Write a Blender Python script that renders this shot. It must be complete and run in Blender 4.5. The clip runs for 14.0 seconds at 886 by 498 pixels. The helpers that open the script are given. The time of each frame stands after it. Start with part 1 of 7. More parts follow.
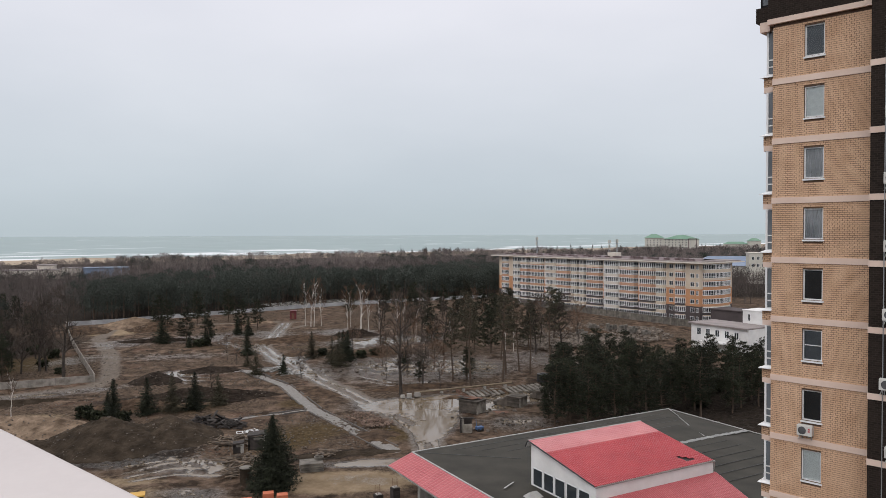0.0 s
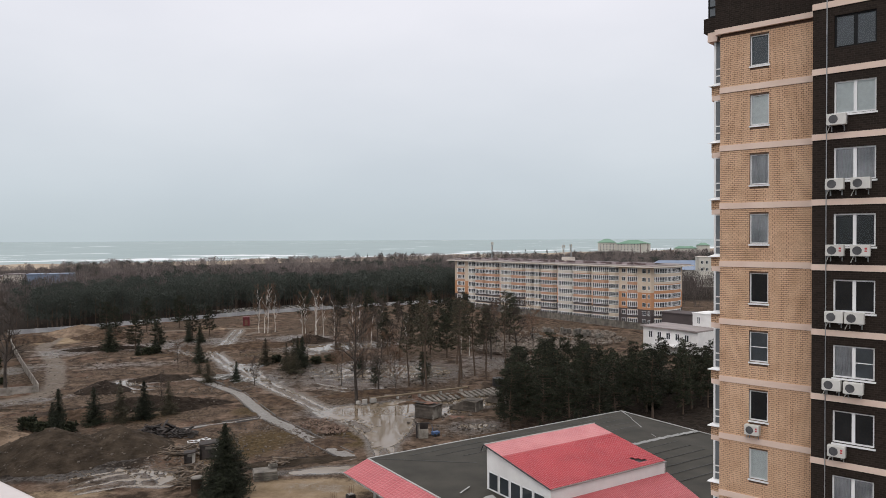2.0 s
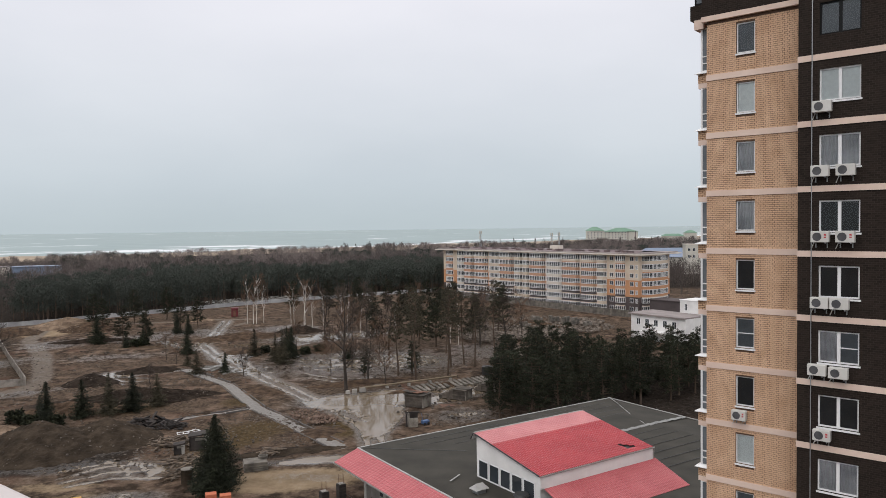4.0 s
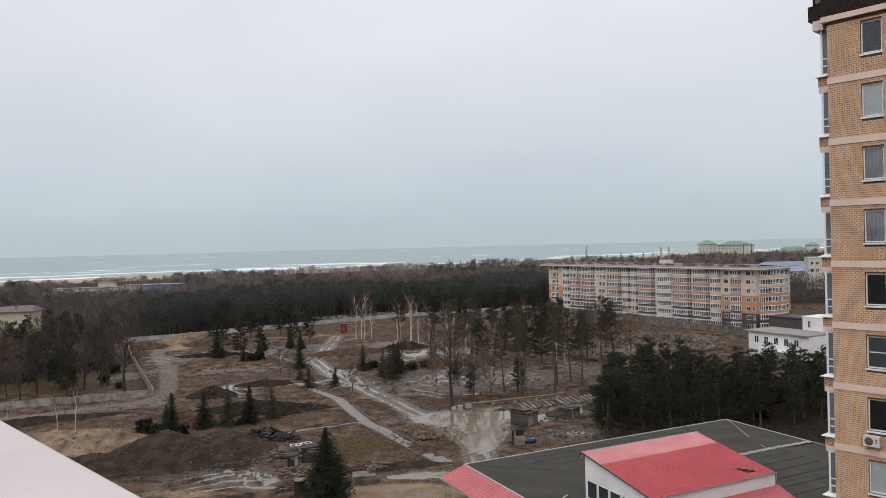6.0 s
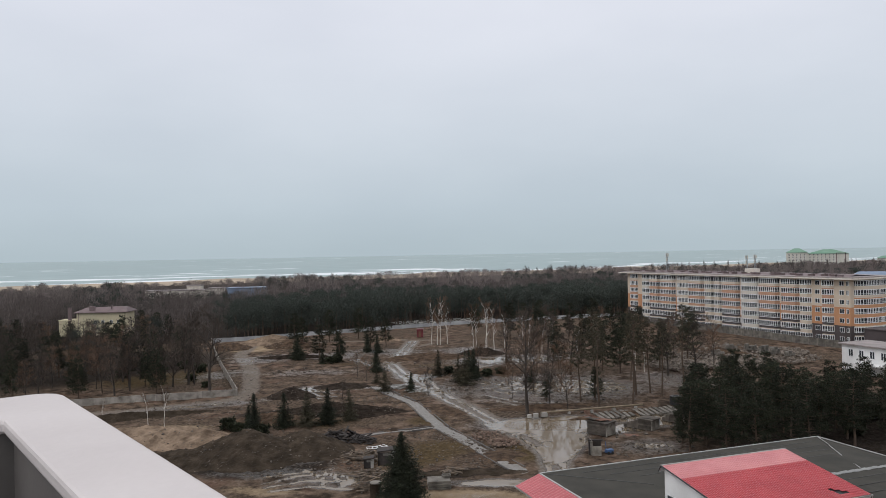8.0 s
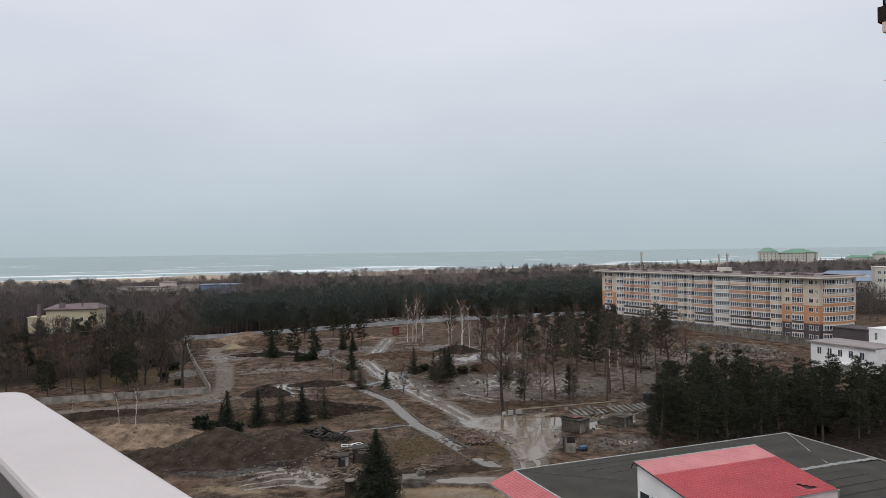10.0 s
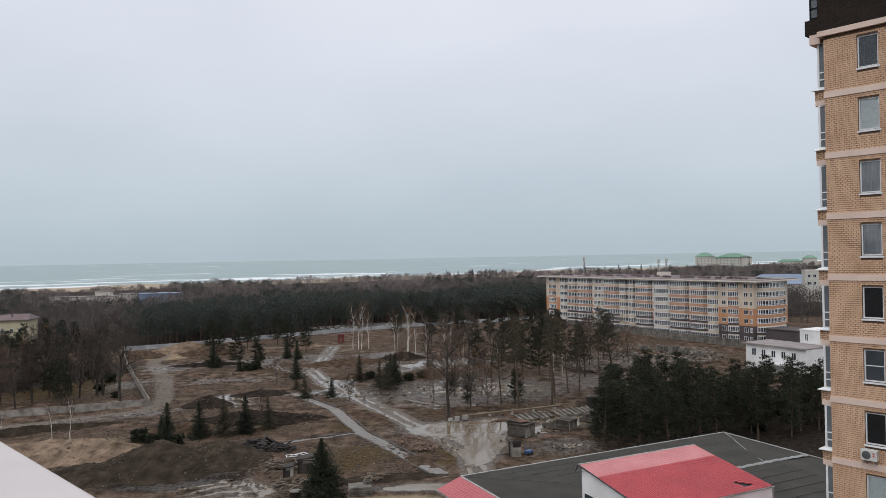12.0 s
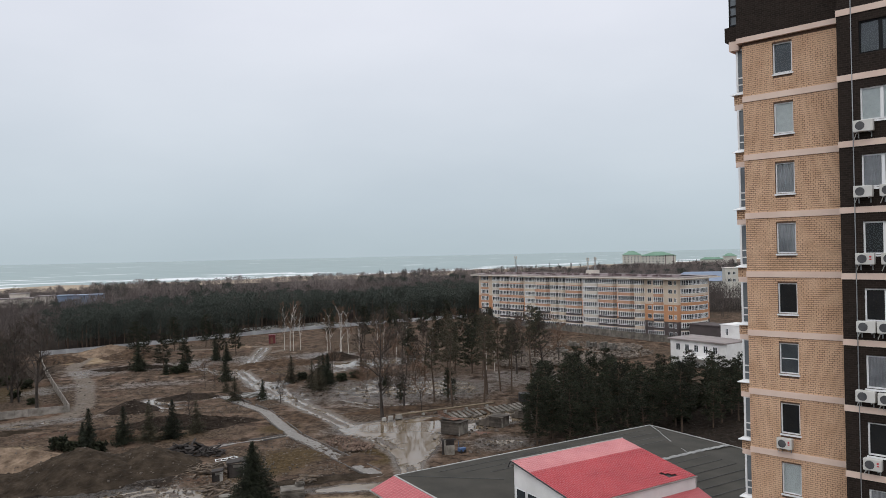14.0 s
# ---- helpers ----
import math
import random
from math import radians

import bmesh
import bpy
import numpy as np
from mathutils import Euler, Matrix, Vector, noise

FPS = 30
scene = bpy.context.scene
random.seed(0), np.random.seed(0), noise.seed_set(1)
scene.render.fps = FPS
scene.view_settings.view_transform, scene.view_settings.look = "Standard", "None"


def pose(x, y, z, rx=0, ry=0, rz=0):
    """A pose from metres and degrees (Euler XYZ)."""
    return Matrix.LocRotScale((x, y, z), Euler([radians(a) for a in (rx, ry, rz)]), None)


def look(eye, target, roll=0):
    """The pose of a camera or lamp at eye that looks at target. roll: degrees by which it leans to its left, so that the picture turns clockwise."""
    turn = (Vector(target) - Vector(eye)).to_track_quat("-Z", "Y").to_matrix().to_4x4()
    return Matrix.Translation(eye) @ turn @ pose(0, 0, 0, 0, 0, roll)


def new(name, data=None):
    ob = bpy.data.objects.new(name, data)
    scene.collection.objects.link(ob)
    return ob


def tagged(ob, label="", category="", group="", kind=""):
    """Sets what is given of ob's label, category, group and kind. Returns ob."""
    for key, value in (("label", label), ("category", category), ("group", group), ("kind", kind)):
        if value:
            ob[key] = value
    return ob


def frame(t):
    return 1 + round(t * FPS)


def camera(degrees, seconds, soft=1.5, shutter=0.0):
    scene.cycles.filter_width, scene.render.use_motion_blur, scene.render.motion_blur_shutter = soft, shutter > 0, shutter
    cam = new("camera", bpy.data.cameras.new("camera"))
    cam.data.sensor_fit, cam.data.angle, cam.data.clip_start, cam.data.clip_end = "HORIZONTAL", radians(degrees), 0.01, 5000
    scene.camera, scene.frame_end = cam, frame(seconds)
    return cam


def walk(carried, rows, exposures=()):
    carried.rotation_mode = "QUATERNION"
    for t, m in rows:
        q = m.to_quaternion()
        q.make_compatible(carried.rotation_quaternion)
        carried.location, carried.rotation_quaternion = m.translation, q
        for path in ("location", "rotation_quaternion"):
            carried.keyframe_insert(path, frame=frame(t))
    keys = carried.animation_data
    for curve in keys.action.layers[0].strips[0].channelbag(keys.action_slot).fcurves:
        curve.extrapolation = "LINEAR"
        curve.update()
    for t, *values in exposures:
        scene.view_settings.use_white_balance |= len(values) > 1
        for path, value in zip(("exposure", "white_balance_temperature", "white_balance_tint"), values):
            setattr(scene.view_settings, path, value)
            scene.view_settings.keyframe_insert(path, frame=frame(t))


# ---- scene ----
cam = camera(62.13, 14.0, soft=0.65)
EYE = 31.0
PATH = [
    (0.0, pose(-0.011, -0.013, EYE, 88.56, 0.22, 0.00)),
    (0.5, pose(-0.007, -0.007, EYE, 88.73, 0.36, -0.38)),
    (1.0, pose(0.000, 0.000, EYE, 88.95, 0.35, -1.54)),
    (1.5, pose(0.005, 0.006, EYE, 88.93, 0.33, -2.89)),
    (2.0, pose(0.007, 0.007, EYE, 88.93, 0.26, -3.45)),
    (2.5, pose(0.010, 0.011, EYE, 88.89, 0.34, -4.03)),
    (2.7, pose(0.010, 0.011, EYE, 88.63, 0.36, -4.29)),
    (4.8, pose(0.013, 0.015, EYE, 88.04, 1.12, -3.95)),
    (5.0, pose(0.013, 0.015, EYE, 88.17, 1.19, -3.02)),
    (5.5, pose(0.017, 0.019, EYE, 88.83, 1.38, 0.41)),
    (6.0, pose(0.020, 0.022, EYE, 89.49, 1.42, 3.74)),
    (6.5, pose(0.022, 0.025, EYE, 89.56, 1.49, 7.07)),
    (7.0, pose(0.013, 0.015, EYE, 89.98, 1.14, 9.06)),
    (7.2, pose(0.015, 0.017, EYE, 90.14, 1.05, 9.70)),
    (9.3, pose(0.032, 0.037, EYE, 89.90, 0.88, 9.17)),
    (9.5, pose(0.033, 0.038, EYE, 89.88, 0.87, 8.54)),
    (10.0, pose(0.033, 0.038, EYE, 89.88, 0.76, 7.81)),
    (10.5, pose(0.033, 0.038, EYE, 89.93, 0.91, 6.99)),
    (11.0, pose(0.033, 0.038, EYE, 90.08, 1.08, 6.01)),
    (11.5, pose(0.036, 0.041, EYE, 90.25, 1.17, 4.98)),
    (12.0, pose(0.040, 0.045, EYE, 90.32, 1.08, 3.57)),
    (12.5, pose(0.044, 0.050, EYE, 90.46, 1.08, 2.73)),
    (13.0, pose(0.043, 0.049, EYE, 90.37, 1.03, 1.34)),
    (13.5, pose(0.040, 0.045, EYE, 90.37, 1.00, -0.10)),
    (14.0, pose(0.038, 0.043, EYE, 90.14, 1.25, -1.64)),
]
walk(cam, PATH, [(0.0, 0.04, 6660, 12), (2.5, 0.10, 6730, 12), (5.0, 0.08, 6730, 12), (5.8, 0.04, 6680, 11), (6.5, -0.02, 6540, 11), (7.0, -0.03, 6470, 10), (9.5, -0.08, 6450, 10), (12.0, -0.05, 6410, 10), (14.0, 0.0, 6480, 10)])

# world: an overcast sky, darker and bluer near the horizon, brighter overhead
world = bpy.data.worlds.new("overcast_sky")
scene.world = world
world.use_nodes = True
wn, wl = world.node_tree.nodes, world.node_tree.links
wn.clear()
w_out = wn.new("ShaderNodeOutputWorld")
w_bg = wn.new("ShaderNodeBackground")
w_co = wn.new("ShaderNodeTexCoord")
w_sep = wn.new("ShaderNodeSeparateXYZ")
w_ramp = wn.new("ShaderNodeValToRGB")
w_map = wn.new("ShaderNodeMapping")
w_noise = wn.new("ShaderNodeTexNoise")
w_mix = wn.new("ShaderNodeMixRGB")
w_map.inputs["Scale"].default_value = (1.2, 1.2, 3.0)
w_noise.inputs["Scale"].default_value = 1.8
w_noise.inputs["Detail"].default_value = 5.0
SKY = [(0.0, (0.47, 0.555, 0.60)), (0.06, (0.54, 0.62, 0.68)), (0.16, (0.64, 0.70, 0.77)), (0.30, (0.76, 0.79, 0.87)), (0.55, (0.92, 0.94, 0.99)), (1.0, (1.1, 1.12, 1.16))]
while len(w_ramp.color_ramp.elements) < len(SKY):
    w_ramp.color_ramp.elements.new(0.5)
for el, (at, c) in zip(w_ramp.color_ramp.elements, SKY):
    el.position, el.color = at, (*c, 1)
w_cr = wn.new("ShaderNodeValToRGB")
w_cr.color_ramp.elements[0].position, w_cr.color_ramp.elements[0].color = 0.3, (0.93, 0.94, 0.95, 1)
w_cr.color_ramp.elements[1].position, w_cr.color_ramp.elements[1].color = 0.7, (1.05, 1.045, 1.04, 1)
w_mix.blend_type = "MULTIPLY"
w_mix.inputs[0].default_value = 1.0
wl.new(w_co.outputs["Generated"], w_sep.inputs[0])
wl.new(w_sep.outputs["Z"], w_ramp.inputs[0])
wl.new(w_co.outputs["Generated"], w_map.inputs["Vector"])
wl.new(w_map.outputs[0], w_noise.inputs["Vector"])
wl.new(w_noise.outputs[0], w_cr.inputs[0])
wl.new(w_ramp.outputs[0], w_mix.inputs[1])
wl.new(w_cr.outputs[0], w_mix.inputs[2])
wl.new(w_mix.outputs[0], w_bg.inputs[0])
w_bg.inputs[1].default_value = 1.0
wl.new(w_bg.outputs[0], w_out.inputs[0])

# the veiled sun, behind and above the camera
sun_data = bpy.data.lights.new("sun", "SUN")
sun_data.energy, sun_data.angle, sun_data.color = 0.9, radians(40), (1.0, 0.97, 0.93)
sun = new("sun", sun_data)
sun.matrix_world = look((0, 0, 60), (22, 40, 10))


# ---- builders ----
class Geo:
    """Collects faces of one mesh, with a material slot for each face."""

    def __init__(self):
        self.v, self.f, self.m = [], [], []

    def poly(self, pts, m=0):
        i = len(self.v)
        self.v.extend(tuple(p) for p in pts)
        self.f.append(tuple(range(i, i + len(pts))))
        self.m.append(m)

    def box(self, x0, x1, y0, y1, z0, z1, m=0):
        i = len(self.v)
        self.v.extend([(x0, y0, z0), (x1, y0, z0), (x1, y1, z0), (x0, y1, z0), (x0, y0, z1), (x1, y0, z1), (x1, y1, z1), (x0, y1, z1)])
        for q in ((0, 3, 2, 1), (4, 5, 6, 7), (0, 1, 5, 4), (1, 2, 6, 5), (2, 3, 7, 6), (3, 0, 4, 7)):
            self.f.append(tuple(i + k for k in q))
            self.m.append(m)
        return self

    def obox(self, c, size, rz=0.0, rx=0.0, ry=0.0, m=0):
        mat = Euler((radians(rx), radians(ry), radians(rz))).to_matrix()
        i = len(self.v)
        for sz in (-1, 1):
            for sx, sy in ((-1, -1), (1, -1), (1, 1), (-1, 1)):
                p = mat @ Vector((sx * size[0] / 2, sy * size[1] / 2, sz * size[2] / 2)) + Vector(c)
                self.v.append(tuple(p))
        for q in ((0, 3, 2, 1), (4, 5, 6, 7), (0, 1, 5, 4), (1, 2, 6, 5), (2, 3, 7, 6), (3, 0, 4, 7)):
            self.f.append(tuple(i + k for k in q))
            self.m.append(m)
        return self

    def tube(self, a, b, ra, rb, n=5, m=0, cap=False):
        a, b = Vector(a), Vector(b)
        d = (b - a)
        if d.length < 1e-6:
            return self
        d.normalize()
        s = d.cross(Vector((0.31, 0.87, 0.21)) if abs(d.z) > 0.9 else Vector((0, 0, 1))).normalized()
        t = d.cross(s)
        i = len(self.v)
        for c, r in ((a, ra), (b, rb)):
            for k in range(n):
                w = 2 * math.pi * k / n
                self.v.append(tuple(c + s * (r * math.cos(w)) + t * (r * math.sin(w))))
        for k in range(n):
            self.f.append((i + k, i + (k + 1) % n, i + n + (k + 1) % n, i + n + k))
            self.m.append(m)
        if cap:
            self.f.append(tuple(i + n + k for k in range(n)))
            self.m.append(m)
            self.f.append(tuple(i + n - 1 - k for k in range(n)))
            self.m.append(m)
        return self

    def prism(self, pts, z0, z1, m=0):
        """An upright prism over a plan polygon."""
        i, n = len(self.v), len(pts)
        self.v.extend([(x, y, z0) for x, y in pts] + [(x, y, z1) for x, y in pts])
        self.f.append(tuple(i + n + k for k in range(n)))
        self.f.append(tuple(i + n - 1 - k for k in range(n)))
        self.m.extend((m, m))
        for k in range(n):
            self.f.append((i + k, i + (k + 1) % n, i + n + (k + 1) % n, i + n + k))
            self.m.append(m)
        return self

    def mesh(self, name, mats, smooth=False):
        me = bpy.data.meshes.new(name)
        me.from_pydata(self.v, [], self.f)
        for mt in (mats if isinstance(mats, (list, tuple)) else [mats]):
            me.materials.append(mt)
        me.polygons.foreach_set("material_index", self.m)
        if smooth:
            me.polygons.foreach_set("use_smooth", [True] * len(self.f))
        me.update()
        return me


def part(name, geo, mats, parent=None, label="", smooth=False, bevel=0.0):
    """One mesh object, under a thing or a part when a parent is given."""
    me = geo if isinstance(geo, bpy.types.Mesh) else geo.mesh(name, mats, smooth)
    ob = new(name, me)
    if parent:
        ob.parent = parent
    if bevel:
        bv = ob.modifiers.new("bevel", "BEVEL")
        bv.width, bv.segments, bv.limit_method = bevel, 2, "ANGLE"
    if label:
        tagged(ob, label)
    return ob


def thing(name, m, label, category, group="", kind=""):
    ob = new(name)
    ob.matrix_world = m
    return tagged(ob, label, category, group, kind)


# ---- materials ----
def surf(name, c1, c2, scale=1.0, rough=0.8, bump=0.3, fine=14.0, metal=0.0, rough_var=0.1, c3=None, big=0.15, dist=0.02, rand=0.0, spec=0.5):
    """A surface with a grain at one scale, stains at another and relief."""
    mt = bpy.data.materials.new(name)
    mt.use_nodes = True
    n, l = mt.node_tree.nodes, mt.node_tree.links
    b = n["Principled BSDF"]
    geo = n.new("ShaderNodeNewGeometry")
    n1, n2, ra, mx = n.new("ShaderNodeTexNoise"), n.new("ShaderNodeTexNoise"), n.new("ShaderNodeValToRGB"), n.new("ShaderNodeMixRGB")
    n1.inputs["Scale"].default_value, n1.inputs["Detail"].default_value = scale, 6.0
    n2.inputs["Scale"].default_value, n2.inputs["Detail"].default_value = scale * fine, 4.0
    l.new(geo.outputs["Position"], n1.inputs["Vector"])
    l.new(geo.outputs["Position"], n2.inputs["Vector"])
    ra.color_ramp.elements[0].position, ra.color_ramp.elements[0].color = 0.32, (*c1, 1)
    ra.color_ramp.elements[1].position, ra.color_ramp.elements[1].color = 0.68, (*c2, 1)
    if c3:
        e = ra.color_ramp.elements.new(0.5)
        e.color = (*c3, 1)
    l.new(n1.outputs[0], ra.inputs[0])
    g = n.new("ShaderNodeMapRange")
    g.inputs["To Min"].default_value, g.inputs["To Max"].default_value = 1 - big, 1 + big
    l.new(n2.outputs[0], g.inputs["Value"])
    mx.blend_type = "MULTIPLY"
    mx.inputs[0].default_value = 1.0
    l.new(ra.outputs[0], mx.inputs[1])
    l.new(g.outputs[0], mx.inputs[2])
    col = mx.outputs[0]
    if rand:
        oi, rm, m3 = n.new("ShaderNodeObjectInfo"), n.new("ShaderNodeMapRange"), n.new("ShaderNodeMixRGB")
        rm.inputs["To Min"].default_value, rm.inputs["To Max"].default_value = 1 - rand, 1 + rand
        m3.blend_type = "MULTIPLY"
        m3.inputs[0].default_value = 1.0
        l.new(oi.outputs["Random"], rm.inputs["Value"])
        l.new(col, m3.inputs[1])
        l.new(rm.outputs[0], m3.inputs[2])
        col = m3.outputs[0]
    l.new(col, b.inputs["Base Color"])
    rr = n.new("ShaderNodeMapRange")
    rr.inputs["To Min"].default_value, rr.inputs["To Max"].default_value = max(0.02, rough - rough_var), min(1.0, rough + rough_var)
    l.new(n1.outputs[0], rr.inputs["Value"])
    l.new(rr.outputs[0], b.inputs["Roughness"])
    b.inputs["Metallic"].default_value = metal
    b.inputs["Specular IOR Level"].default_value = spec
    if bump:
        bp = n.new("ShaderNodeBump")
        bp.inputs["Strength"].default_value, bp.inputs["Distance"].default_value = bump, dist
        l.new(n2.outputs[0], bp.inputs["Height"])
        l.new(bp.outputs[0], b.inputs["Normal"])
    return mt


def leafy(name, c1, c2, rough=0.75, scale=0.8):
    """Leaves and twigs: each clump has a tone of its own."""
    mt = bpy.data.materials.new(name)
    mt.use_nodes = True
    n, l = mt.node_tree.nodes, mt.node_tree.links
    b = n["Principled BSDF"]
    geo, ra, oi, ad = n.new("ShaderNodeNewGeometry"), n.new("ShaderNodeValToRGB"), n.new("ShaderNodeObjectInfo"), n.new("ShaderNodeMixRGB")
    no = n.new("ShaderNodeTexNoise")
    no.inputs["Scale"].default_value = scale
    l.new(geo.outputs["Position"], no.inputs["Vector"])
    ad.inputs[0].default_value = 0.45
    l.new(no.outputs[0], ad.inputs[1])
    l.new(geo.outputs["Random Per Island"], ad.inputs[2])
    ra.color_ramp.elements[0].position, ra.color_ramp.elements[0].color = 0.25, (*c1, 1)
    ra.color_ramp.elements[1].position, ra.color_ramp.elements[1].color = 0.8, (*c2, 1)
    l.new(ad.outputs[0], ra.inputs[0])
    mu, rm = n.new("ShaderNodeMixRGB"), n.new("ShaderNodeMapRange")
    rm.inputs["To Min"].default_value, rm.inputs["To Max"].default_value = 0.75, 1.25
    l.new(oi.outputs["Random"], rm.inputs["Value"])
    mu.blend_type = "MULTIPLY"
    mu.inputs[0].default_value = 1.0
    l.new(ra.outputs[0], mu.inputs[1])
    l.new(rm.outputs[0], mu.inputs[2])
    l.new(mu.outputs[0], b.inputs["Base Color"])
    b.inputs["Roughness"].default_value = rough
    b.inputs["Specular IOR Level"].default_value = 0.25
    return mt


def glass(name, c=(0.03, 0.035, 0.04), rough=0.06):
    mt = surf(name, c, tuple(a * 1.6 for a in c), 0.5, rough, 0, rough_var=0.02, spec=0.3)
    return mt


M_WHITE = surf("white_plastic", (0.72, 0.73, 0.74), (0.82, 0.82, 0.82), 0.6, 0.4, 0.0, big=0.03)
M_PLASTER = surf("white_plaster", (0.66, 0.65, 0.64), (0.78, 0.77, 0.76), 0.5, 0.85, 0.15, big=0.05)
M_PAINT = surf("whitewashed_parapet", (0.52, 0.47, 0.46), (0.58, 0.53, 0.52), 2.0, 0.6, 0.35, fine=18, big=0.035, dist=0.004)
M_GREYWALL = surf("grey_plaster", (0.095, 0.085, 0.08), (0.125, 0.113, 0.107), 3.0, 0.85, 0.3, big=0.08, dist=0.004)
M_CONC = surf("concrete", (0.24, 0.23, 0.21), (0.40, 0.38, 0.35), 0.5, 0.85, 0.4, c3=(0.33, 0.31, 0.285), rand=0.1)
M_WETCONC = surf("wet_concrete", (0.17, 0.16, 0.145), (0.33, 0.315, 0.29), 0.5, 0.25, 0.3, rough_var=0.2, rand=0.1)
M_BAND = surf("pink_render_band", (0.66, 0.50, 0.42), (0.74, 0.585, 0.50), 0.7, 0.8, 0.1, big=0.05)
M_DARKGLASS = glass("dark_window_glass")
M_BLACK = surf("black_plastic", (0.012, 0.012, 0.013), (0.03, 0.03, 0.03), 2.0, 0.5, 0.1)
M_METAL = surf("grey_metal", (0.30, 0.31, 0.32), (0.42, 0.43, 0.44), 1.0, 0.45, 0.1, metal=0.6)
M_RUST = surf("rusty_steel", (0.10, 0.045, 0.03), (0.18, 0.09, 0.06), 1.5, 0.8, 0.3)

# ---- ground: one sheet, fine round the building site and coarse beyond it ----
ROAD = [((-53, 246), (-50, 215), (-49, 197), (-38, 173), (-26, 153), (-16, 136), (-8, 123), (-3, 113), (-2, 103)),
        ((-61, 204), (-46, 187)), ((-29, 158), (-35, 175), (-31, 186), (-22, 196)),
        ((-130, 112), (-91, 132), (-82, 138), (-70, 147), (-72, 158), (-84, 185), (-100, 212), (-104, 230)),
        ((-100, 205), (-75, 212), (-55, 225), (-45, 240)), ((-44, 250), (-60, 250), (-90, 242))]
ROADW = [2.3, 1.6, 1.6, 2.5, 1.6, 1.8]
TRACKS = [((-41, 94), (-38, 97.5), (-33, 99), (-29, 97)), ((-40, 92.5), (-36, 95.5), (-31, 96)), ((-37.5, 100), (-34, 97), (-32.5, 93.5)), ((-35.5, 100.5), (-32.5, 98), (-30, 94)), ((-42, 96.5), (-37, 99.5), (-34, 101)), ((-39, 91), (-34, 93.5), (-28.5, 93)),
          ((-58, 157), (-54, 153), (-50, 152)), ((-57, 159.5), (-53, 156), (-49, 155)), ((-60, 155), (-56, 151.5), (-53, 150.5)), ((-15, 150), (-10, 146), (-3, 146)), ((-18, 156), (-11, 150), (-2, 150)), ((-16, 143), (-10, 141.5), (-2, 143)), ((-24, 176), (-15, 168), (-4, 160)), ((-10, 175), (2, 166), (12, 165))]
CANAL = [((-44, 163), (-41, 159), (-32, 147), (-22, 126), (-11, 109), (-7, 103)), ((-36, 118.5), (-31, 122.5), (-23, 127))]
CANALW = [1.0, 0.5]
# ellipses: x, y, half length, half width, turn, strength
WET = [(-88, 205, 12, 8, 50, 0.45), (-66, 182, 14, 6, 10, 0.35), (-75, 140, 14, 3, 30, 0.5), (-44, 98, 7, 3, 15, 0.45), (-30, 86, 5, 3, 0, 0.5), (-58, 220, 14, 8, 0, 0.45), (-26, 160, 6, 10, 30, 0.45), (24, 178, 12, 14, 0, 0.45), (-30, 225, 12, 8, 0, 0.5), (-4, 130.5, 10.5, 5.6, 12, 1.6), (-2, 123.5, 4.2, 5, 0, 1.5), (3, 136, 6, 2.6, 20, 1.3), (13, 138, 8, 2.2, 26, 1.2), (-1.2, 117, 3.0, 9, -10, 1.5), (-8, 97.5, 8.5, 1.7, 5, 1.1), (-10, 91, 6, 2, 0, 0.35), (-57, 160, 5, 4, 20, 1.0), (-34, 96.5, 7, 4, 0, 0.42), (-29.6, 96, 1.6, 1.6, 0, 1.0),
       (-10, 168, 20, 20, 0, 0.56), (-16, 207, 16, 8, 20, 0.9), (2, 168, 16, 14, 0, 0.65), (-38, 178, 5, 9, 30, 0.55), (-42, 106, 6, 5, 0, 0.5), (-70, 212, 12, 8, 0, 0.5),
       (12, 132, 10, 3.5, 40, 1.0), (6, 137, 10, 2.5, 38, 0.9), (12, 118, 6, 5, 0, 0.5), (-49, 162, 5, 2, 25, 0.9), (-90, 176, 10, 6, 60, 0.4)]
SAND = [(-28, 100, 4, 9, -10, 0.62), (-40, 90.5, 8, 2.5, 0, 0.8), (-72, 118, 11, 6, 30, 1.2), (-103, 228, 10, 12, 20, 1.3), (-13, 90, 10, 4.5, 5, 1.5), (-60, 108, 8, 4, 0, 0.5), (-36, 86, 7, 4, 0, 0.7), (-66, 247, 8, 3, 10, 0.9), (45, 215, 18, 9, 60, 0.35)]
GRASS = [(-22, 111, 13, 7.5, 50, 0.72), (-45, 128, 14, 6, 10, 0.5), (-7, 112, 4, 6, 30, 0.9), (-100, 170, 22, 14, 40, 0.7), (-26, 132, 5, 5, 0, 0.7), (-38, 195, 10, 4, 0, 0.5), (-28, 185, 8, 5, 0, 0.5), (30, 170, 15, 15, 0, 0.4), (-62, 196, 14, 4, 0, 0.5)]
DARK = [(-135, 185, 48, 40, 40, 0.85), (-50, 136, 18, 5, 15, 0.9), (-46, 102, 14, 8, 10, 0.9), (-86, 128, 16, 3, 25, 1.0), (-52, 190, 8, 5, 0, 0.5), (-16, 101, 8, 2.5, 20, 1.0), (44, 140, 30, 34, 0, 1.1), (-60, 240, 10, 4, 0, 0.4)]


def near_line(X, Y, pts):
    best = np.full(X.shape, 1e9)
    for (ax, ay), (bx, by) in zip(pts, pts[1:]):
        dx, dy = bx - ax, by - ay
        t = np.clip(((X - ax) * dx + (Y - ay) * dy) / (dx * dx + dy * dy), 0, 1)
        best = np.minimum(best, np.hypot(X - ax - t * dx, Y - ay - t * dy))
    return best


